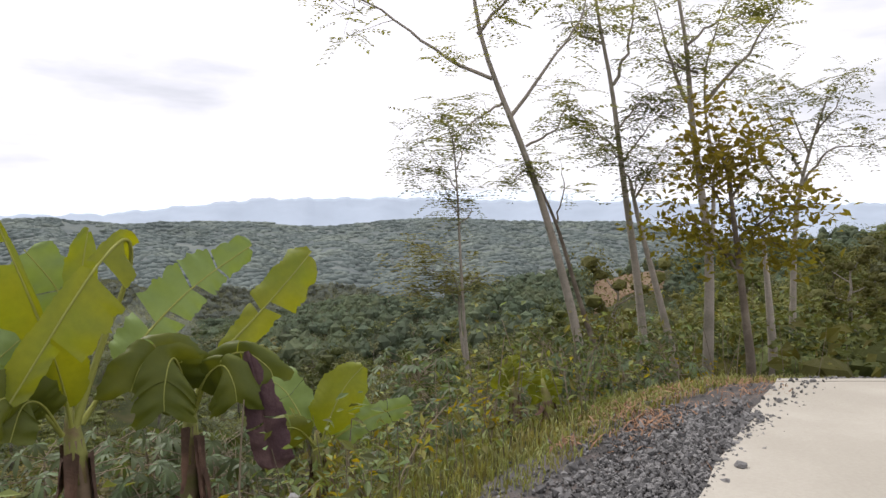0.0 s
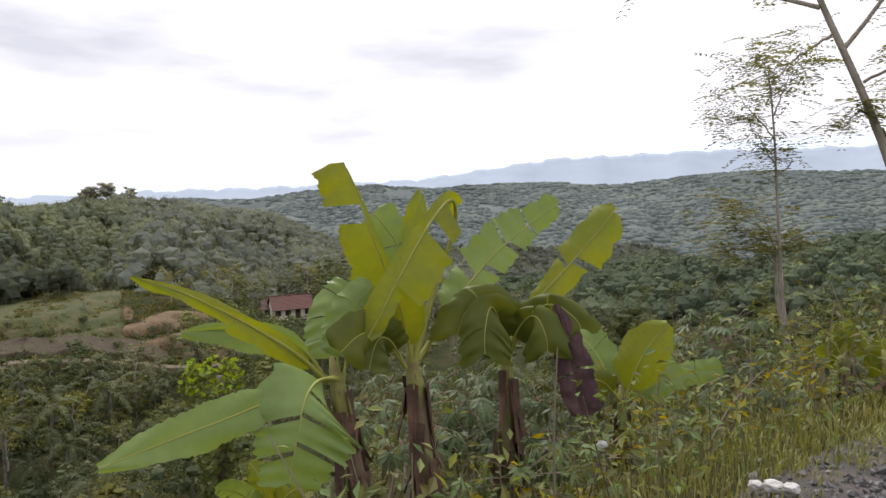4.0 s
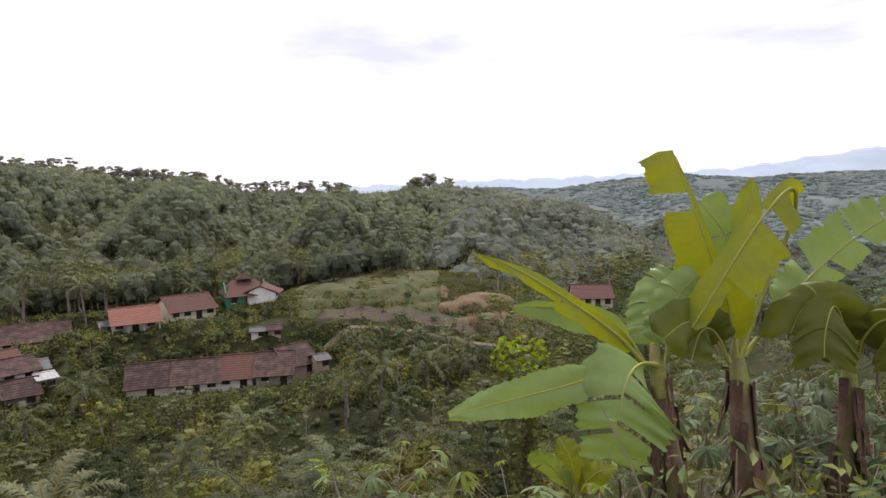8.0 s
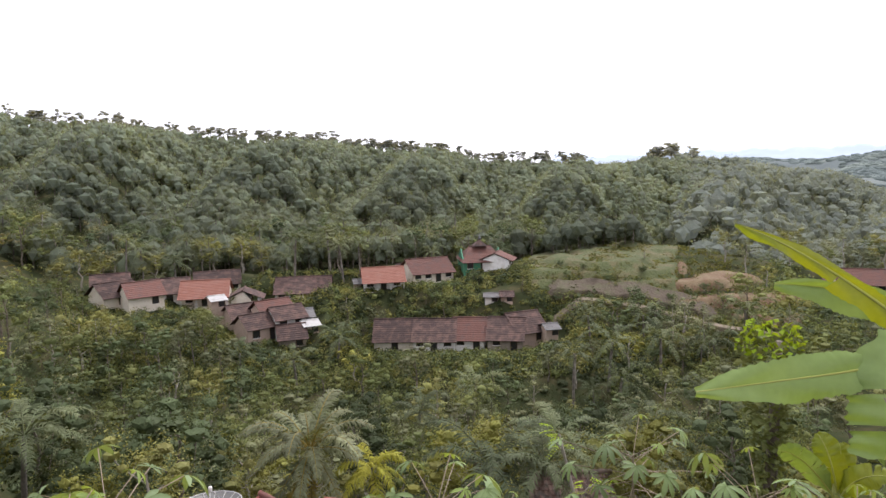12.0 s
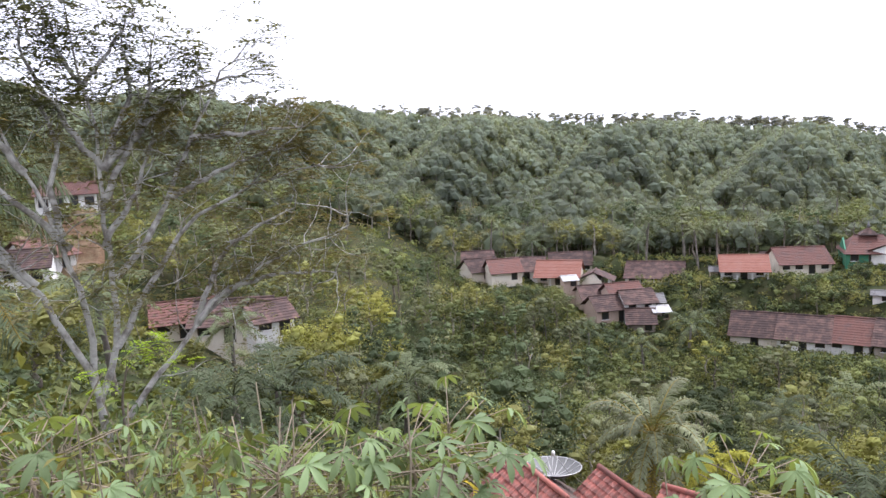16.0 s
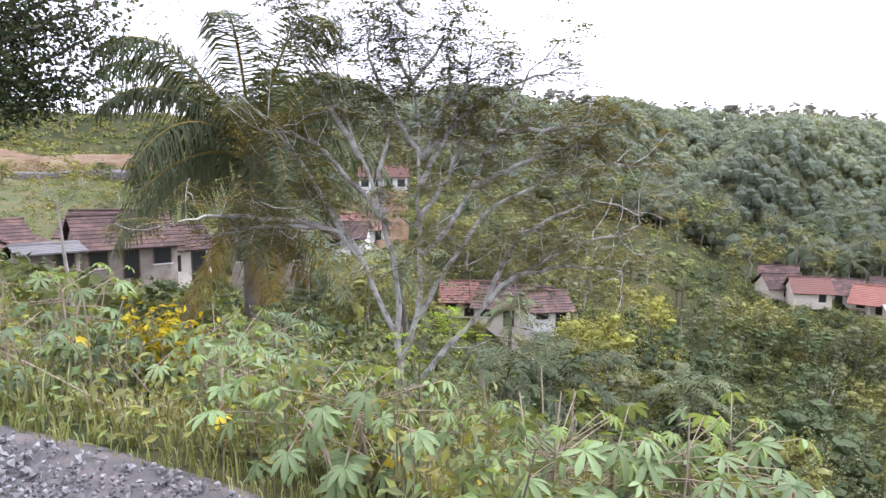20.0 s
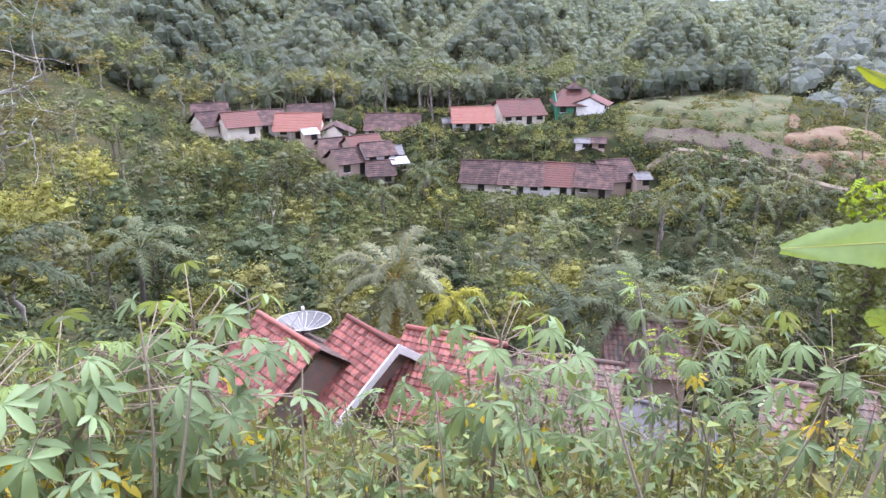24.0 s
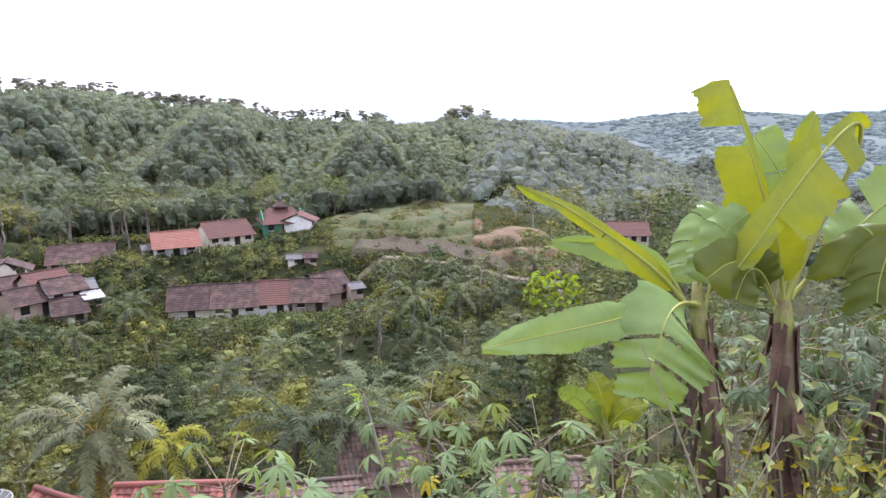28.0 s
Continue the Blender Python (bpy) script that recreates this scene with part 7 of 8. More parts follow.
banana_leaf(young_banana_b, (0.97, 6.33, -0.05), (1.04, 6.31, 0.02), (1.07, 6.36, 0.01), 0.24, M_BANANA, brng, 1, 0.3, 0.2)

small_banana = banana("small banana sucker with pale leaves on the slope", (-4.24, 5.39, -3.07), (-4.48, 5.22, -1.74), 0.05, 0.04)
banana_leaf(small_banana, (-4.48, 5.22, -1.75), (-4.54, 5.18, -1.34), (-4.7, 5.18, -1.12), 0.28, M_BANANA, brng, 1, 0.2, 0.2)
banana_leaf(small_banana, (-4.48, 5.22, -1.75), (-4.53, 5.31, -1.41), (-4.61, 5.38, -1.22), 0.28, M_BANANA, brng, 1, 0.5, 0.2)
banana_leaf(small_banana, (-4.48, 5.22, -1.75), (-4.63, 4.98, -1.37), (-4.75, 4.74, -1.24), 0.26, M_BANANA_PALE, brng, 3, 0.4, 0.2)
banana_leaf(small_banana, (-4.48, 5.22, -1.75), (-4.3, 5.23, -1.44), (-4.04, 5.29, -1.3), 0.3, M_BANANA, brng, 2, 0.4, 0.2)


# ---- trees near the road ----
def feather(centres, size, rng, per):
    """Pinnate leaves at each twig's end: a few drooping ribs, each with two rows of leaflets."""
    ribs = max(2, per // 7)
    n = len(centres) * ribs
    c = np.repeat(np.asarray(centres), ribs, 0) + rng.normal(size=(n, 3)) * size * 0.12
    a = rng.uniform(0, 2 * np.pi, n)
    d = np.stack([np.cos(a), np.sin(a), rng.normal(size=n) * 0.35], 1)
    ln = size * rng.uniform(0.6, 1.25, n)
    u = np.tile(np.repeat(np.linspace(0.2, 1.0, 6), 2), n)[:, None]
    s = np.tile([1.0, -1.0], 6 * n)[:, None]
    d2, l2 = np.repeat(d, 12, 0), np.repeat(ln, 12)[:, None]
    side = unit(np.cross(d2, [0, 0, 1.0])) * s
    along = side + d2 * 0.5
    pos = np.repeat(c, 12, 0) + d2 * u * l2 - [0, 0, 0.3] * u * u * l2 + along * l2 * 0.13
    return pos, along, l2[:, 0] * 0.23


def grown_tree(name, label, foot, trunk, radius, limbs, bark, leaf_mat, twigs, spray, density, seed, leafy=False, leaf=0.095, top_mat=None, split=99.0):
    """A tree along a given trunk line and main limbs, with twigs and leaves grown on them."""
    rng = np.random.default_rng(seed)
    top = thing(name, label, "tree")
    pts = np.array([foot] + list(trunk))
    k = 20
    s = np.concatenate([[0], np.cumsum(np.linalg.norm(np.diff(pts, axis=0), axis=1))])
    u = np.linspace(0, s[-1], k)
    p = np.stack([np.interp(u, s, pts[:, c]) for c in range(3)], 1)
    for _ in range(2):
        p[1:-1] = (p[:-2] + 2 * p[1:-1] + p[2:]) / 4
    part("trunk", tube(Geo(), p, radius * np.linspace(1.15, 0.42 if len(trunk) < 5 else 0.22, k), 9, False), bark, top)
    ends = [p[-1], p[-2]] if len(trunk) > 4 else []
    for line in limbs:
        q = np.array(line)
        s = np.concatenate([[0], np.cumsum(np.linalg.norm(np.diff(q, axis=0), axis=1))])
        m = 14
        w = np.stack([np.interp(np.linspace(0, s[-1], m), s, q[:, c]) for c in range(3)], 1)
        for _ in range(2):
            w[1:-1] = (w[:-2] + 2 * w[1:-1] + w[2:]) / 4
        w[1:] += rng.normal(size=(m - 1, 3)) * 0.012 * s[-1] ** 0.5
        g = Geo()
        r0 = radius * (0.45 if s[-1] > 1.5 else 0.32)
        tube(g, w, r0 * np.linspace(1, 0.16, m), 7, False)
        main = unit(w[-1] - w[0])
        for i in range(twigs):
            at_i = rng.integers(3, m)
            t = limb(g, w[at_i], main * 0.5 + rng.normal(size=3) * 0.8, s[-1] * rng.uniform(0.12, 0.3) + 0.12, r0 * 0.2, rng, 0.5, 0.25, 5, 0.3, 4)
            ends += [t[-1], t[3]]
            if i % 2 == 0:
                t2 = limb(g, t[3], rng.normal(size=3) + main * 0.3, s[-1] * rng.uniform(0.08, 0.16) + 0.1, r0 * 0.11, rng, 0.5, 0.2, 4, 0.4, 3)
                ends.append(t2[-1])
        ends.append(w[-1])
        part("limb", g, bark, top)
    ends = np.array(ends)
    groups = [(ends, leaf_mat)] if top_mat is None else [(ends[ends[:, 2] < split], leaf_mat), (ends[ends[:, 2] >= split], top_mat)]
    for e, mt in groups:
        if not len(e):
            continue
        g = Geo()
        if leafy:
            pos = np.repeat(e, density, 0)
            pos = pos + rng.normal(size=pos.shape) * spray * [0.5, 0.5, 0.35]
            diamonds(g, pos, leaf, rng, 0.35, 2.0)
        else:
            pos, along, ln = feather(e, spray, rng, density)
            diamonds(g, pos, ln, rng, 0.8, 2.1, along=along * 2)
        part("crown", g, mt, top, smooth=False)
    return top


grown_tree("sengon_tree", "tall slender pale-barked tree with sparse feathery crown, leaning", (2.25, 10.77, -1.63), [(2.25, 10.77, -0.52), (1.94, 10.83, 0.74), (1.54, 10.89, 2.17), (1.09, 10.95, 3.35), (0.82, 10.97, 3.98), (0.55, 10.99, 4.7), (0.43, 10.99, 5.96), (0.14, 11.0, 7.03)], 0.075, [
    [(0.79, 10.97, 3.98), (0.14, 11.0, 4.24), (-0.58, 10.98, 4.79), (-1.47, 10.9, 5.39), (-2.16, 10.79, 5.26)],
    [(1.09, 10.95, 3.39), (1.58, 10.89, 4.05), (2.22, 10.77, 4.86), (2.3, 10.76, 5.69)],
    [(0.55, 10.99, 4.7), (1.04, 10.95, 5.23), (1.57, 10.89, 5.91)],
    [(1.54, 10.89, 2.17), (1.32, 10.92, 2.54), (1.09, 10.95, 2.31)],
    [(1.32, 10.92, 2.9), (1.84, 10.84, 3.15), (2.01, 10.81, 3.86)],
    [(0.96, 10.96, 3.62), (0.42, 10.99, 3.27), (0.15, 11.0, 2.91)],
], M_BARK_PALE, M_LEAF_SENGON, 8, 0.4, 27, 1)
grown_tree("sengon_tree", "slender dead-topped sapling beside a leaning trunk", (2.66, 10.88, -1.56), [(2.66, 10.88, -0.99), (2.24, 10.97, 0.31), (1.84, 11.05, 1.68), (1.57, 11.09, 2.28)], 0.05, [
    [(1.84, 11.05, 1.68), (1.97, 11.03, 2.27), (1.88, 11.04, 2.73)],
], M_BARK, M_LEAF_SENGON, 3, 0.4, 12, 2)
grown_tree("sengon_tree", "tall straight pale-barked tree with sparse feathery crown", (3.71, 12.46, -1.68), [(3.71, 12.46, -0.63), (3.54, 12.51, 0.92), (3.33, 12.57, 2.37), (3.18, 12.61, 3.62), (3.1, 12.63, 4.35), (2.88, 12.68, 5.29), (2.72, 12.71, 6.65)], 0.08, [
    [(3.13, 12.62, 4.24), (3.37, 12.56, 4.85), (3.53, 12.51, 6.16)],
    [(3.28, 12.58, 2.79), (3.76, 12.45, 3.49), (4.12, 12.33, 3.78)],
    [(3.26, 12.58, 3.0), (2.79, 12.7, 3.43), (2.38, 12.78, 3.34)],
    [(3.2, 12.6, 3.41), (3.75, 12.45, 4.11), (3.89, 12.4, 4.0)],
    [(2.98, 12.65, 4.98), (2.48, 12.76, 5.21), (2.27, 12.8, 5.75)],
], M_BARK_PALE, M_LEAF_SENGON, 8, 0.4, 27, 3)
grown_tree("sengon_tree", "thin forked pale-barked tree with sparse feathery leaves", (3.88, 11.35, -1.41), [(3.88, 11.35, -0.63), (3.57, 11.46, 0.69), (3.3, 11.54, 1.74), (3.17, 11.57, 2.4)], 0.07, [
    [(3.3, 11.54, 1.74), (3.21, 11.56, 2.31), (3.47, 11.49, 2.87)],
    [(3.26, 11.55, 2.12), (3.64, 11.43, 2.87), (3.77, 11.39, 3.05)],
    [(3.17, 11.57, 2.4), (2.94, 11.63, 2.89), (2.57, 11.72, 3.09)],
], M_BARK_PALE, M_LEAF_SENGON, 5, 0.4, 28, 4)
grown_tree("sengon_tree", "tall double-stemmed pale tree with spreading feathery crown", (4.36, 11.18, -1.28), [(4.36, 11.18, -0.78), (4.38, 11.17, 1.17), (4.23, 11.23, 2.29), (4.08, 11.29, 3.5), (4.02, 11.31, 4.61), (3.79, 11.39, 5.93)], 0.085, [
    [(4.42, 11.16, 1.36), (4.42, 11.16, 2.93), (4.3, 11.2, 3.67), (4.18, 11.25, 4.14), (4.53, 11.11, 5.01), (4.68, 11.05, 5.62)],
    [(4.18, 11.25, 4.14), (3.72, 11.41, 4.36), (3.37, 11.52, 4.57)],
    [(4.08, 11.29, 3.5), (3.72, 11.41, 4.55), (3.45, 11.49, 5.6)],
    [(4.3, 11.2, 3.67), (4.92, 10.95, 4.42), (5.27, 10.78, 5.08)],
    [(4.02, 11.31, 4.61), (4.37, 11.18, 4.94), (4.98, 10.92, 5.04)],
], M_BARK_PALE, M_LEAF_SENGON, 8, 0.4, 27, 5)
grown_tree("sengon_tree", "slim pale tree with wide airy feathery crown", (6.86, 13.34, -1.39), [(6.86, 13.34, -1.23), (6.86, 13.34, 1.32), (6.94, 13.3, 2.42), (7.14, 13.19, 3.39), (7.34, 13.08, 4.13)], 0.07, [
    [(6.94, 13.3, 2.42), (7.39, 13.05, 3.16), (8.02, 12.68, 3.11)],
    [(6.98, 13.28, 2.64), (6.53, 13.51, 3.55), (6.25, 13.64, 4.24)],
    [(7.14, 13.19, 3.39), (7.46, 13.01, 3.9), (7.62, 12.92, 4.41)],
    [(7.06, 13.24, 3.07), (6.79, 13.37, 3.86), (6.7, 13.42, 4.31)],
    [(6.9, 13.32, 2.09), (6.35, 13.59, 2.89), (5.96, 13.76, 4.15)],
], M_BARK_PALE, M_LEAF_SENGON, 9, 0.4, 27, 6)
grown_tree("thin_tree", "thin bare-limbed young tree with few leaves", (0.49, 9.99, -1.82), [(0.49, 9.99, -1.37), (0.32, 10.0, -0.03), (0.24, 10.0, 1.46), (0.21, 10.0, 2.21), (0.13, 10.0, 3.03)], 0.035, [
    [(0.23, 10.0, 1.79), (-0.12, 10.0, 2.45), (-0.45, 9.99, 2.37)],
    [(0.22, 10.0, 2.12), (-0.2, 10.0, 2.7), (-0.32, 9.99, 2.86)],
    [(0.2, 10.0, 2.45), (0.38, 9.99, 2.95), (0.54, 9.99, 3.03)],
    [(0.17, 10.0, 2.78), (0.05, 10.0, 3.19), (-0.2, 10.0, 3.28)],
    [(0.24, 10.0, 1.63), (0.46, 9.99, 1.88), (-0.03, 10.0, 1.88)],
], M_BARK_PALE, M_LEAF_SENGON, 9, 0.32, 9, 7)
grown_tree("olive_tree", "small tree with flat olive leaf layers", (0.57, 10.28, -1.87), [(0.57, 10.28, -1.46), (0.27, 10.3, -0.08), (0.24, 10.3, 0.6)], 0.04, [
    [(0.27, 10.3, 0.43), (-0.12, 10.3, 0.95), (-0.8, 10.27, 1.16)],
    [(0.25, 10.3, 0.6), (0.05, 10.3, 0.73), (-0.42, 10.29, 0.65)],
    [(0.24, 10.3, 0.52), (0.48, 10.29, 0.86), (0.69, 10.28, 0.86)],
    [(0.24, 10.3, 0.6), (0.14, 10.3, 1.03), (-0.33, 10.29, 1.29)],
], M_BARK_PALE, M_LEAF_OLIVE, 7, 0.38, 16, 8)
grown_tree("broadleaf_tree", "broad-leaved tree with bronze and yellow-green leaves", (4.14, 9.1, -0.75), [(4.14, 9.1, -0.27), (4.01, 9.16, 0.86), (3.93, 9.2, 1.62), (3.86, 9.23, 2.23)], 0.06, [
    [(4.0, 9.17, 1.01), (3.53, 9.36, 1.62), (2.97, 9.55, 1.7)],
    [(3.96, 9.18, 1.39), (4.36, 9.0, 1.84), (4.77, 8.79, 1.91)],
    [(3.93, 9.2, 1.62), (3.59, 9.33, 2.24), (3.39, 9.41, 2.71)],
    [(3.89, 9.21, 2.0), (4.11, 9.12, 2.45), (4.11, 9.12, 2.9)],
    [(3.98, 9.17, 1.17), (3.74, 9.28, 1.31), (3.47, 9.38, 1.47)],
    [(3.93, 9.2, 1.62), (4.24, 9.05, 1.47), (4.49, 8.94, 1.32)],
    [(3.89, 9.21, 2.08), (3.72, 9.28, 2.85), (3.62, 9.32, 3.16)],
], M_BARK, M_LEAF_TEAK, 8, 0.4, 13, 9, leafy=True, leaf=0.125)
grown_tree("pale_stump_tree", "pale slanting trunk with a leafy head", (5.68, 11.69, -1.21), [(5.68, 11.69, -0.5), (5.58, 11.74, 0.77), (5.52, 11.77, 1.45)], 0.08, [
    [(5.52, 11.77, 1.45), (5.35, 11.85, 1.94), (5.1, 11.96, 2.14)],
    [(5.52, 11.77, 1.45), (5.75, 11.66, 2.12), (5.9, 11.58, 2.31)],
], M_BARK_PALE, M_LEAF_DARK, 4, 0.4, 12, 10, leafy=True, leaf=0.10)
grown_tree("spreading_tree", "spreading lichen-grey tree with crooked bare branches and rusty leaves", (-7.74, -5.88, -2.39), [(-7.74, -5.88, -3.74), (-7.67, -5.99, -2.64), (-7.62, -6.05, -1.84), (-7.6, -6.09, -1.31)], 0.11, [
    [(-7.61, -6.08, -1.4), (-7.52, -6.2, -0.71), (-7.27, -6.52, 0.07), (-7.07, -6.77, 0.61), (-6.86, -7.0, 1.23), (-6.6, -7.28, 1.83), (-6.18, -7.68, 2.55), (-5.74, -8.06, 2.91)],
    [(-7.1, -6.73, 0.55), (-6.94, -6.92, 0.64), (-6.19, -7.67, 0.83), (-4.91, -7.69, 0.82)],
    [(-7.6, -6.09, -1.31), (-7.61, -6.07, -0.71), (-7.59, -6.1, -0.03), (-7.48, -6.25, 0.81), (-7.29, -6.5, 1.63), (-7.09, -6.74, 2.35), (-7.05, -6.79, 3.13)],
    [(-7.61, -6.08, -1.4), (-7.76, -5.85, -0.71), (-7.81, -5.78, 0.22), (-7.74, -5.88, 0.73), (-7.8, -5.79, 1.63), (-7.72, -5.91, 2.67), (-7.66, -6.0, 3.69)],
    [(-7.81, -5.78, 0.22), (-7.99, -5.5, 0.48), (-8.2, -5.14, 1.22), (-8.35, -4.86, 1.99), (-8.6, -4.33, 3.02), (-8.69, -4.12, 3.24)],
    [(-7.64, -6.03, -1.93), (-7.99, -5.5, -1.23), (-8.28, -4.99, -0.54), (-8.64, -4.25, 0.2), (-8.92, -3.5, 0.5), (-9.09, -2.99, 0.68)],
    [(-7.76, -5.85, -0.71), (-7.99, -5.5, -0.11), (-8.16, -5.21, 0.64), (-8.43, -4.7, 1.06), (-8.78, -3.9, 1.47), (-8.97, -3.38, 1.55)],
    [(-7.48, -6.25, 0.81), (-7.43, -6.31, 1.39), (-7.53, -6.18, 1.95), (-7.39, -6.37, 2.67)],
    [(-7.8, -5.79, 1.63), (-7.99, -5.5, 1.96), (-8.23, -5.08, 2.52), (-8.42, -4.72, 2.67), (-8.8, -3.85, 2.89)],
    [(-6.94, -6.92, 0.64), (-6.42, -7.46, 0.67), (-5.84, -7.98, 0.53)],
    [(-7.27, -6.52, 0.23), (-6.86, -7.0, 1.23), (-6.55, -7.33, 2.02)],
    [(-7.76, -5.86, 0.64), (-8.03, -5.43, 1.47), (-8.15, -5.22, 2.28)],
    [(-7.8, -5.79, 1.63), (-7.39, -6.36, 2.83), (-7.3, -6.48, 3.68)],
    [(-7.78, -5.83, 1.22), (-8.11, -5.29, 2.44), (-8.19, -5.15, 3.38)],
    [(-7.53, -6.19, 0.65), (-6.87, -6.99, 1.87), (-6.22, -7.64, 2.09)],
    [(-8.28, -4.99, -0.54), (-8.43, -4.69, -0.11), (-8.76, -3.94, 0.08), (-9.03, -3.19, 0.02)],
    [(-8.28, -4.99, -0.54), (-8.43, -4.7, 0.31), (-8.7, -4.11, 0.82), (-8.87, -3.66, 0.99)],
    [(-7.05, -6.79, 3.13), (-6.79, -7.08, 3.5), (-6.59, -7.29, 3.79)],
    [(-7.29, -6.5, 1.63), (-6.88, -6.98, 2.66), (-6.68, -7.19, 3.34)],
    [(-7.72, -5.91, 2.67), (-7.95, -5.57, 3.23), (-8.11, -5.29, 3.69)],
    [(-7.66, -6.0, 3.69), (-7.55, -6.16, 4.15), (-7.31, -6.47, 4.44)],
    [(-7.72, -5.91, 2.67), (-7.54, -6.17, 3.22), (-7.5, -6.23, 3.84)],
    [(-7.8, -5.79, 1.63), (-8.03, -5.43, 2.68), (-7.99, -5.5, 3.46)],
    [(-8.2, -5.14, 1.22), (-8.56, -4.42, 1.63), (-8.86, -3.68, 1.87)],
    [(-8.35, -4.86, 1.99), (-8.62, -4.28, 2.03), (-8.94, -3.47, 2.1)],
], M_BARK_LICHEN, M_LEAF_RUST, 13, 0.34, 29, 11, top_mat=M_LEAF_GREY, split=2.4)
grown_tree("dark_tree", "dark dense-leaved tree overhanging the verge", (-3.33, -11.64, -0.62), [(-3.33, -11.64, -0.55), (-3.59, -11.55, 1.47), (-3.9, -11.43, 2.63)], 0.16, [
    [(-3.73, -11.49, 1.85), (-4.66, -11.09, 2.28), (-5.38, -10.72, 2.57)],
    [(-3.81, -11.46, 2.24), (-4.82, -11.02, 2.86), (-5.88, -10.42, 3.53)],
    [(-3.9, -11.43, 2.63), (-4.91, -10.97, 3.43), (-5.97, -10.36, 4.05)],
    [(-3.9, -11.43, 2.63), (-4.81, -11.02, 2.7), (-5.65, -10.56, 2.92)],
    [(-3.9, -11.43, 2.63), (-4.55, -11.15, 3.55), (-5.04, -10.9, 4.56)],
    [(-3.74, -11.49, 2.01), (-4.41, -11.21, 2.27), (-4.92, -10.96, 2.46)],
    [(-3.9, -11.43, 2.63), (-5.12, -10.86, 3.86), (-5.92, -10.39, 4.46)],
    [(-3.9, -11.43, 2.63), (-4.71, -11.07, 3.17), (-5.28, -10.77, 3.31)],
], M_BARK, M_LEAF_DARK, 12, 0.42, 44, 12, leafy=True, leaf=0.085)
grown_tree("young_tree", "thin pale sapling with a few twigs", (-4.85, -9.87, -1.16), [(-4.85, -9.87, -0.47), (-4.79, -9.9, 0.35), (-4.75, -9.92, 1.07)], 0.035, [
    [(-4.75, -9.92, 1.0), (-4.53, -10.04, 1.47), (-4.61, -10.0, 1.78)],
    [(-4.76, -9.92, 0.92), (-5.07, -9.74, 1.31), (-4.95, -9.81, 1.47)],
], M_BARK_PALE, M_LEAF_OLIVE, 5, 0.3, 6, 13)
grown_tree("lime_shrub_tree", "sapling with lime-yellow compound leaves", (-5.7, -4.44, -1.71), [(-5.7, -4.44, -1.21), (-5.69, -4.45, -0.68), (-5.74, -4.38, -0.35)], 0.02, [
    [(-5.72, -4.41, -0.42), (-5.86, -4.19, -0.26), (-5.99, -3.97, -0.39)],
    [(-5.72, -4.41, -0.42), (-5.79, -4.3, -0.16), (-5.89, -4.14, -0.1)],
    [(-5.71, -4.42, -0.55), (-5.6, -4.59, -0.42), (-5.5, -4.72, -0.35)],
], M_BARK, M_LEAF_LIME, 3, 0.16, 7, 14)
grown_tree("pole_tree", "thin bare pale trunk with a few compound leaves", (-11.07, 6.82, -8.28), [(-11.07, 6.82, -6.9), (-11.24, 6.56, -5.07), (-11.4, 6.3, -3.78)], 0.055, [
    [(-11.24, 6.56, -5.07), (-11.04, 6.88, -4.77), (-10.91, 7.07, -4.87)],
    [(-11.17, 6.67, -5.84), (-11.01, 6.92, -5.41), (-10.91, 7.06, -5.51)],
    [(-11.33, 6.43, -4.32), (-11.39, 6.32, -4.08), (-11.46, 6.21, -3.85)],
], M_BARK_PALE, M_LEAF_LIME, 2, 0.25, 10, 15)

# the coconut palm behind the spreading tree
near_palm = make_palm(5, 4.13, 3.4, 26, M_PALM_NEAR, 0.17, 0.02, True, 5, "coconut_palm", 110, 1.05, M_PALM_OLD, 0.0055, 0.45, 0.85, 0.6)
near_palm.matrix_basis = pose(-9.62, -11.2, -2.44, 0, 0, 30)
tagged(near_palm, "coconut palm with drooping and browned fronds and green nuts", "palm tree")
for i in range(9):
    bm = bmesh.new()
    bmesh.ops.create_icosphere(bm, subdivisions=2, radius=0.11)
    for v in bm.verts:
        v.co.z *= 1.2
    me = bpy.data.meshes.new("coconut")
    bm.to_mesh(me)
    bm.free()
    me.materials.append(M_COCONUT)
    nut = part("coconut", me, None, near_palm)
    nut.location = (0.1 + 0.3 * math.cos(i * 2.4), 0.3 * math.sin(i * 2.4), 4.13 - 0.2 - 0.12 * (i % 3))
g = Geo()
tube(g, bezier((0.75, 0.1, -0.4), (0.55, 0.0, 2.06), (0.35, 0.0, 4.13), 14), 0.15 * np.linspace(1.25, 0.8, 14), 8)
part("trunk", g, M_PALM_TRUNK, near_palm)

# ---- cassava on the slope ----
cassava(-3.44, 0.75, -0.13, 100, 1, 26, 1.1, False)
cassava(-3.49, -0.77, 0.15, 101, 1, 22, 1.05, False)
cassava(-3.03, -1.06, 0.25, 102, 1, 18, 1.0, False)
cassava(-4.34, 2.84, -0.5, 103, 1, 24, 1.1, False)
cassava(-3.09, 2.73, -0.33, 104, 1, 26, 1.1, False)
cassava(-3.92, 1.66, -0.93, 105, 2, 16, 0.9, False)
cassava(-4.7, 0.7, -1.29, 106, 2, 24, 1.05, False)
cassava(-4.51, 1.58, -1.09, 107, 2, 26, 1.1, False)
cassava(-4.18, 0.26, -1.14, 110, 2, 20, 0.95, False)
cassava(-4.42, 2.74, -1.31, 111, 2, 24, 1.05, False)
cassava(-5.04, 1.01, -1.31, 112, 1, 20, 1.0, False)
cassava(-2.57, 2.91, -0.2, 113, 1, 20, 1.0, False)
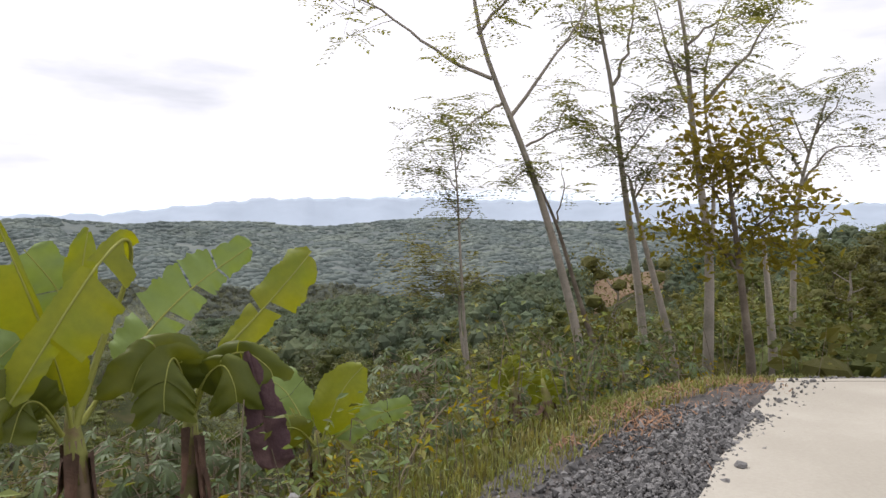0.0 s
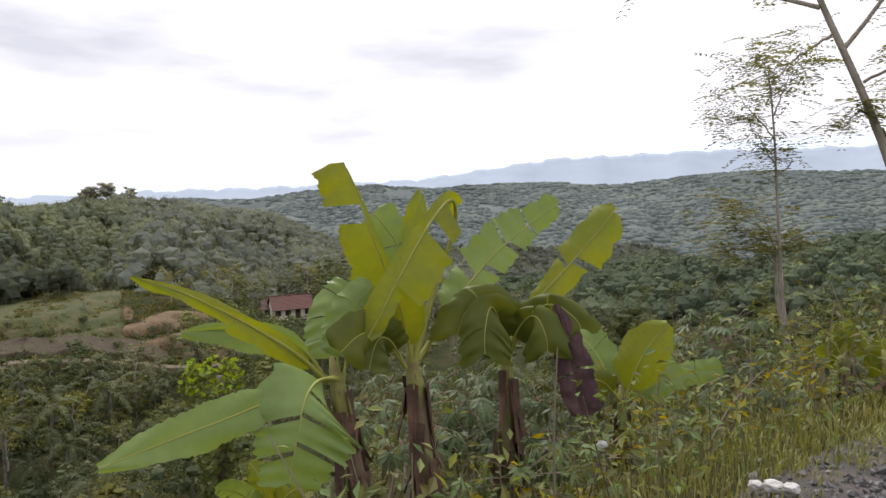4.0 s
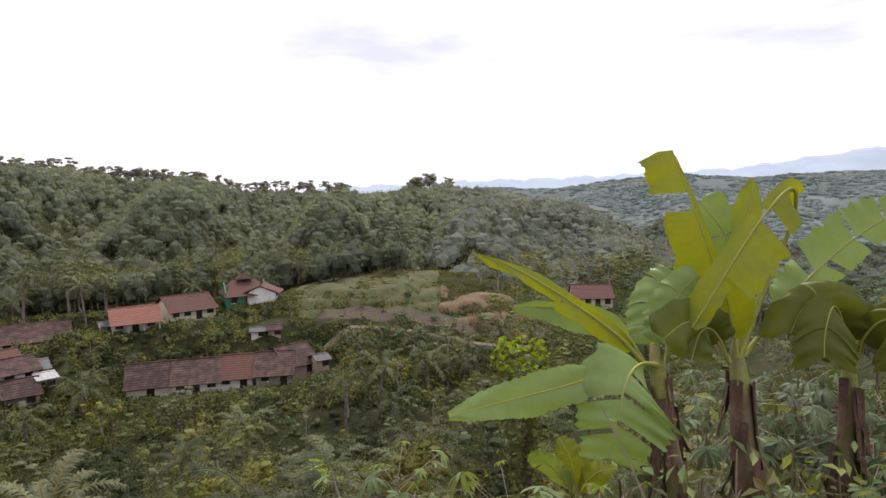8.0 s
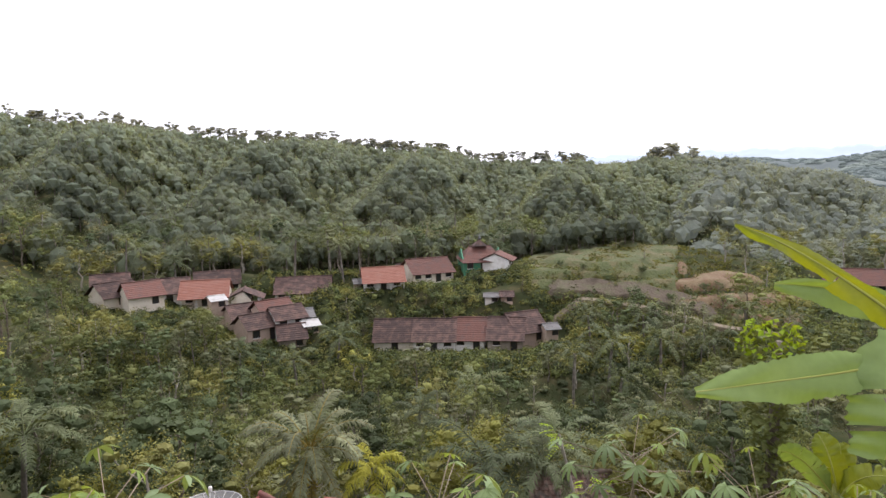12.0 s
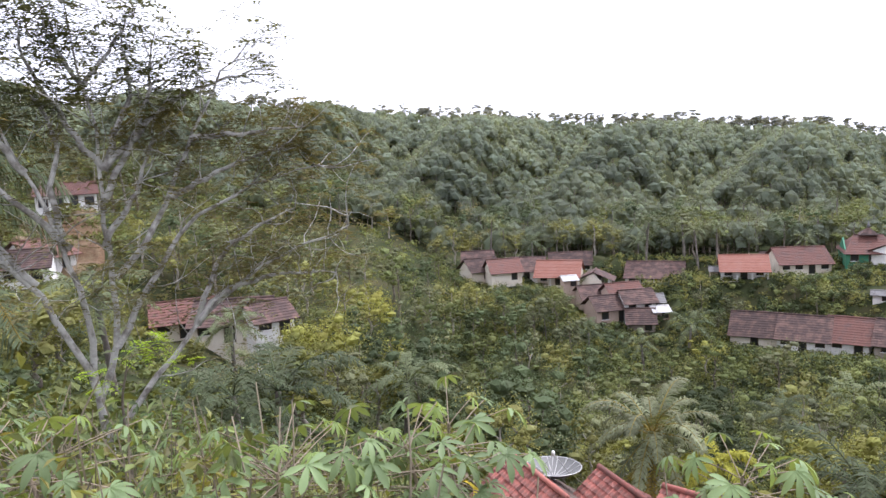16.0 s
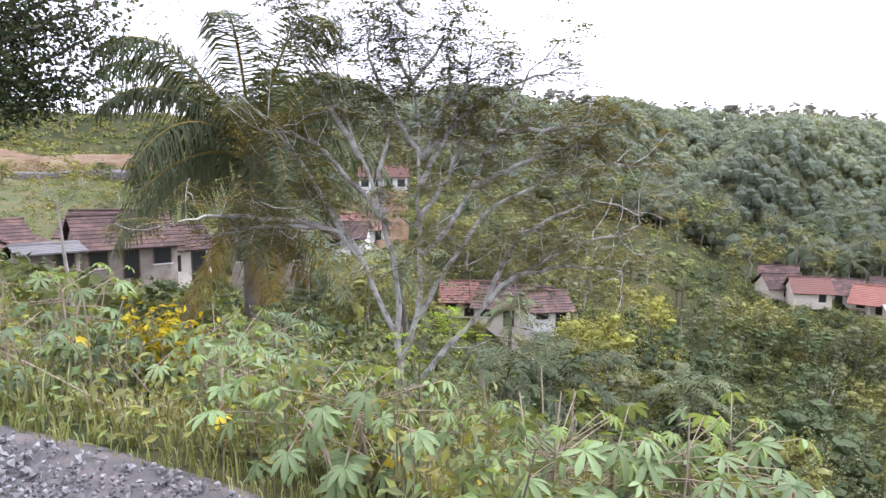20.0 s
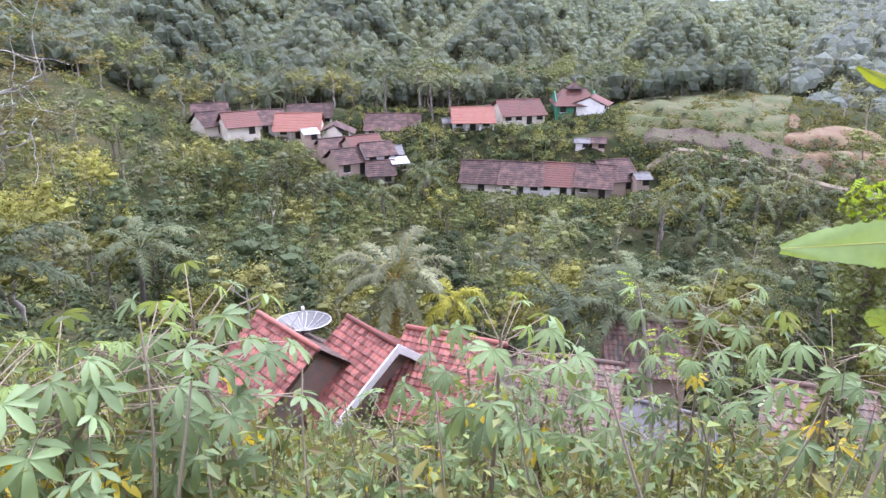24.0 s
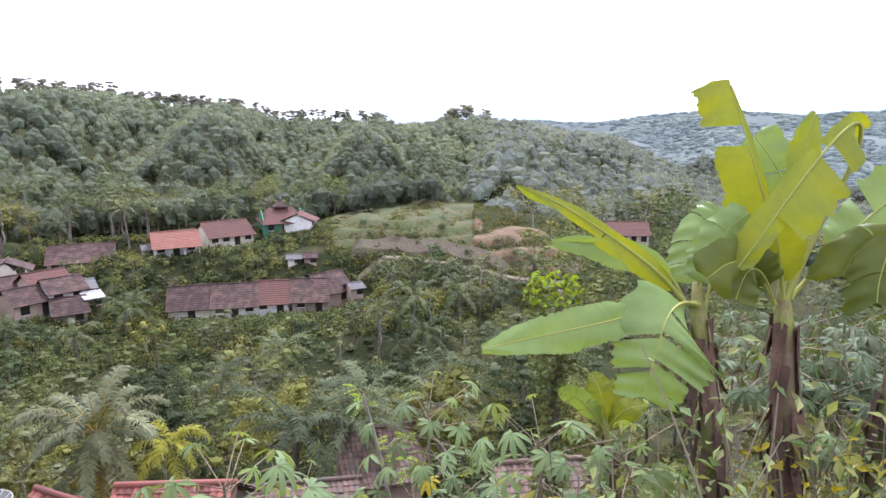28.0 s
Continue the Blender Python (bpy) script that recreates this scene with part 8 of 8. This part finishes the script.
cassava(-3.65, 0.76, -0.88, 114, 1, 14, 0.9, False)
cassava(-4.37, 3.28, -1.71, 116, 1, 18, 1.0, False)
cassava(-3.53, -1.12, -0.49, 117, 1, 16, 0.9, False)
cassava(-2.27, -2.53, 0.36, 118, 2, 26, 1.1, False)
cassava(-2.47, -1.63, 0.27, 119, 2, 24, 1.1, False)
cassava(-2.8, -1.33, 0.19, 120, 2, 24, 1.15, False)
cassava(-3.04, -0.68, 0.1, 121, 1, 22, 1.05, False)
cassava(-2.9, -2.11, -0.05, 122, 1, 16, 0.9, False)
cassava(-3.54, -4.95, 0.19, 123, 3, 30, 1.3, False)
cassava(-2.15, -3.5, -0.16, 124, 1, 8, 0.9, False)
cassava(-2.29, -5.57, 0.75, 125, 2, 18, 1.0, False)
cassava(-3.04, -5.7, -0.12, 126, 2, 24, 1.1, True)
cassava(-4.25, -4.67, -0.36, 127, 2, 22, 1.1, True)
cassava(-5.1, -5.96, -0.09, 128, 2, 26, 1.2, True)
cassava(-1.83, -5.24, 0.15, 129, 1, 18, 1.0, True)
cassava(-0.28, 8.41, 0.14, 130, 2, 26, 1.2, True)
cassava(-2.58, 5.9, -0.11, 131, 2, 24, 1.1, True)
cassava(-1.68, 5.69, -0.19, 132, 2, 22, 1.1, True)
cassava(-1.35, 4.33, -0.3, 133, 1, 20, 1.0, False)
cassava(-1.14, 4.79, -0.46, 134, 1, 18, 1.0, False)
cassava(-0.87, 6.36, -0.71, 135, 1, 20, 1.0, True)
cassava(-0.61, 7.89, -0.74, 136, 1, 20, 1.0, True)
cassava(1.66, 8.85, 0.22, 137, 2, 26, 1.2, True)
cassava(2.39, 9.71, 0.01, 138, 2, 26, 1.2, True)
cassava(1.16, 8.42, -0.07, 139, 1, 20, 1.0, True)
cassava(2.49, 8.65, -0.11, 140, 2, 24, 1.1, True)
cassava(3.44, 10.45, 0.07, 141, 2, 24, 1.2, True)
cassava(0.5, 6.98, -0.26, 142, 1, 18, 1.0, True)
cassava(-0.02, 7.0, -0.09, 143, 1, 18, 1.0, True)
cassava(-0.33, 8.99, -0.03, 144, 2, 26, 1.2, True)
cassava(-2.19, 4.49, 0.24, 145, 1, 20, 1.0, True)
cassava(-1.83, 5.71, -0.17, 146, 1, 20, 1.0, True)
cassava(-2.71, 6.13, -0.12, 148, 2, 26, 1.1, True)
cassava(-2.05, 5.84, -0.14, 149, 2, 24, 1.1, True)
cassava(-2.14, 5.28, -0.41, 151, 1, 18, 1.0, True)
cassava(-3.85, 6.7, -0.42, 152, 2, 22, 1.1, True)


# ---- grass, weeds and canes on the slope ----
def blades(geo, xy, tall, rng, width=0.012, lean=0.5):
    n = len(xy)
    z = height(xy[:, 0], xy[:, 1])
    a = rng.uniform(0, 6.28, n)
    near = np.clip(np.hypot(xy[:, 0], xy[:, 1]) / 5, 0.4, 1)
    h = tall * rng.uniform(0.5, 1.3, n) * near
    d = np.stack([np.cos(a), np.sin(a)], 1)
    s = np.stack([-np.sin(a), np.cos(a), 0 * a], 1) * width * (0.5 + h / tall / 2)[:, None] * near[:, None]
    p0 = np.column_stack([xy, z - 0.03])
    p1 = np.column_stack([xy + d * (h * lean * 0.35)[:, None], z + h * 0.6])
    p2 = np.column_stack([xy + d * (h * lean)[:, None], z + h * (1 - 0.35 * lean)])
    v = np.stack([p0 - s, p0 + s, p1 + s * 0.8, p1 - s * 0.8, p2], 1).reshape(-1, 3)
    i = np.arange(n)[:, None] * 5
    return geo.add(v, i + [0, 1, 2, 3], i + [3, 2, 4])


def verge(n, a, b, s0, s1, rng, power=1.0):
    """Points on the slope: directions a to b along the rim, s0 to s1 metres beyond it."""
    out = []
    while sum(len(o) for o in out) < n:
        yaw, r = rng.uniform(a, b, n), rng.uniform(0.9, 26, n)
        x, y = -np.sin(np.radians(yaw)) * r, np.cos(np.radians(yaw)) * r
        s = beyond_rim(x, y)
        keep = (s > s0) & (s < s1) & (rng.random(n) < np.clip(1 - (s - s0) / (s1 - s0) * power * 0.8, 0.1, 1) * np.clip(r / 6, 0.15, 1))
        out.append(np.stack([x, y], 1)[keep])
    return np.concatenate(out)[:n]


wrng = np.random.default_rng(55)
g = Geo()
blades(g, verge(14000, -30, 40, -0.15, 3.0, wrng), 0.11, wrng, 0.006)
blades(g, verge(20000, 40, 125, 0.0, 9.0, wrng), 0.15, wrng, 0.0065)
blades(g, verge(12000, 55, 132, -0.3, 2.4, wrng), 0.2, wrng, 0.007)
blades(g, verge(6000, 120, 168, 0.15, 4.0, wrng), 0.13, wrng, 0.007)
blades(g, verge(110, 130, 165, 0.3, 1.6, wrng), 0.36, wrng, 0.007, 0.45)
blades(g, verge(5000, -30, 40, 2.0, 9.0, wrng), 0.35, wrng, 0.013)
tagged(part("grass", g, M_GRASS, smooth=False), "yellow-green grass on the verge and slope", "grass", kind="stuff")


def weeds(n, a, b, s0, s1, tall, mat, name, label, leaf=0.085, per=26, rng=wrng):
    """Leafy weeds: thin stalks with small leaves up their length."""
    xy = verge(n, a, b, s0, s1, rng, 0.6)
    z = height(xy[:, 0], xy[:, 1])
    h = tall * rng.uniform(0.45, 1.25, n)
    top = np.column_stack([xy + rng.normal(size=(n, 2)) * 0.16 * h[:, None], z + h])
    foot = np.column_stack([xy, z - 0.05])
    u = rng.random((n, per, 1)) ** 0.7
    pos = (foot[:, None] * (1 - u) + top[:, None] * u + rng.normal(size=(n, per, 3)) * (0.07 + 0.09 * h[:, None, None])).reshape(-1, 3)
    ob = tagged(part(name, diamonds(Geo(), pos, leaf, rng, 0.55, 2.2), mat, smooth=False), label, "weeds", kind="stuff")
    g = Geo()
    w = 0.006
    c = np.array([(-w, 0, 0), (w * 0.5, w * 0.87, 0), (w * 0.5, -w * 0.87, 0)])
    v = np.concatenate([foot[:, None] + c, top[:, None] + c * 0.5], 1).reshape(-1, 3)
    i = np.arange(n)[:, None] * 6
    g.add(v, np.concatenate([i + [0, 1, 4, 3], i + [1, 2, 5, 4], i + [2, 0, 3, 5]]))
    part("stalks", g, M_STALK, ob, smooth=False)
    return ob


weeds(420, -32, 40, 0.5, 10, 0.75, M_WEED, "weeds", "tangled green weeds below the road rim")
weeds(260, -40, 12, 3.0, 22, 1.6, M_WEED, "undergrowth", "tall green undergrowth under the pale trees", 0.12, 40)
weeds(520, 40, 125, 1.2, 14, 0.6, M_WEED, "weeds", "low green weeds between the cassava", 0.08)
weeds(420, 122, 168, 0.5, 9, 0.55, M_WEED, "weeds", "tangled tall weeds at the verge", 0.09, 30)
weeds(230, 115, 165, 6, 24, 0.6, M_CASSAVA_FAR, "undergrowth", "grey-green shrubs on the slope below the road", 0.13, 44)
weeds(60, -25, 40, 0.8, 6, 0.5, M_LEAF_GOLD, "yellow_weeds", "yellowed weeds in the grass", 0.08, 20)


def canes(n, a, b, s0, s1, tall):
    rng = np.random.default_rng(66)
    xy = verge(n, a, b, s0, s1, rng, 0.6)
    g = Geo()
    for x, y in xy:
        z = height1(x, y)
        h = tall * rng.uniform(0.5, 1.2)
        e = np.array([x, y, z + h]) + rng.normal(size=3) * [0.22, 0.22, 0]
        tube(g, bezier((x, y, z - 0.05), ((x + e[0]) / 2 + rng.normal() * 0.06, (y + e[1]) / 2 + rng.normal() * 0.06, z + h * 0.5), e, 5), np.linspace(0.009, 0.004, 5), 4, False)
    tagged(part("dry_canes", g, M_STALK, smooth=False), "bare dry canes standing in the weeds", "canes", kind="stuff")


canes(300, 118, 166, 0.8, 6.5, 0.75)
canes(120, -25, 115, 0.8, 8, 0.9)


def golden_shrub(x, y, tall):
    rng = np.random.default_rng(88)
    top = thing("croton_shrub", "golden yellow shrub among the weeds", "shrub", at=(x, y, height1(x, y)))
    g = Geo()
    ends = []
    for i in range(9):
        p = limb(g, (0, 0, 0), (math.cos(i * 2.4) * 0.35, math.sin(i * 2.4) * 0.35, 1), tall * rng.uniform(0.7, 1), 0.012, rng, 0.3, 0.3, 6, 0.4, 4)
        ends += [p[-1], p[-2], p[-3], p[-4]]
    part("stems", g, M_STALK, top)
    e = np.array(ends)
    pos = e[rng.integers(0, len(e), 520)] + rng.normal(size=(520, 3)) * 0.09
    part("leaves", diamonds(Geo(), pos, 0.09, rng, 0.4, 2.4), M_LEAF_GOLD, top, smooth=False)


golden_shrub(-3.1, -5.5, 0.8)
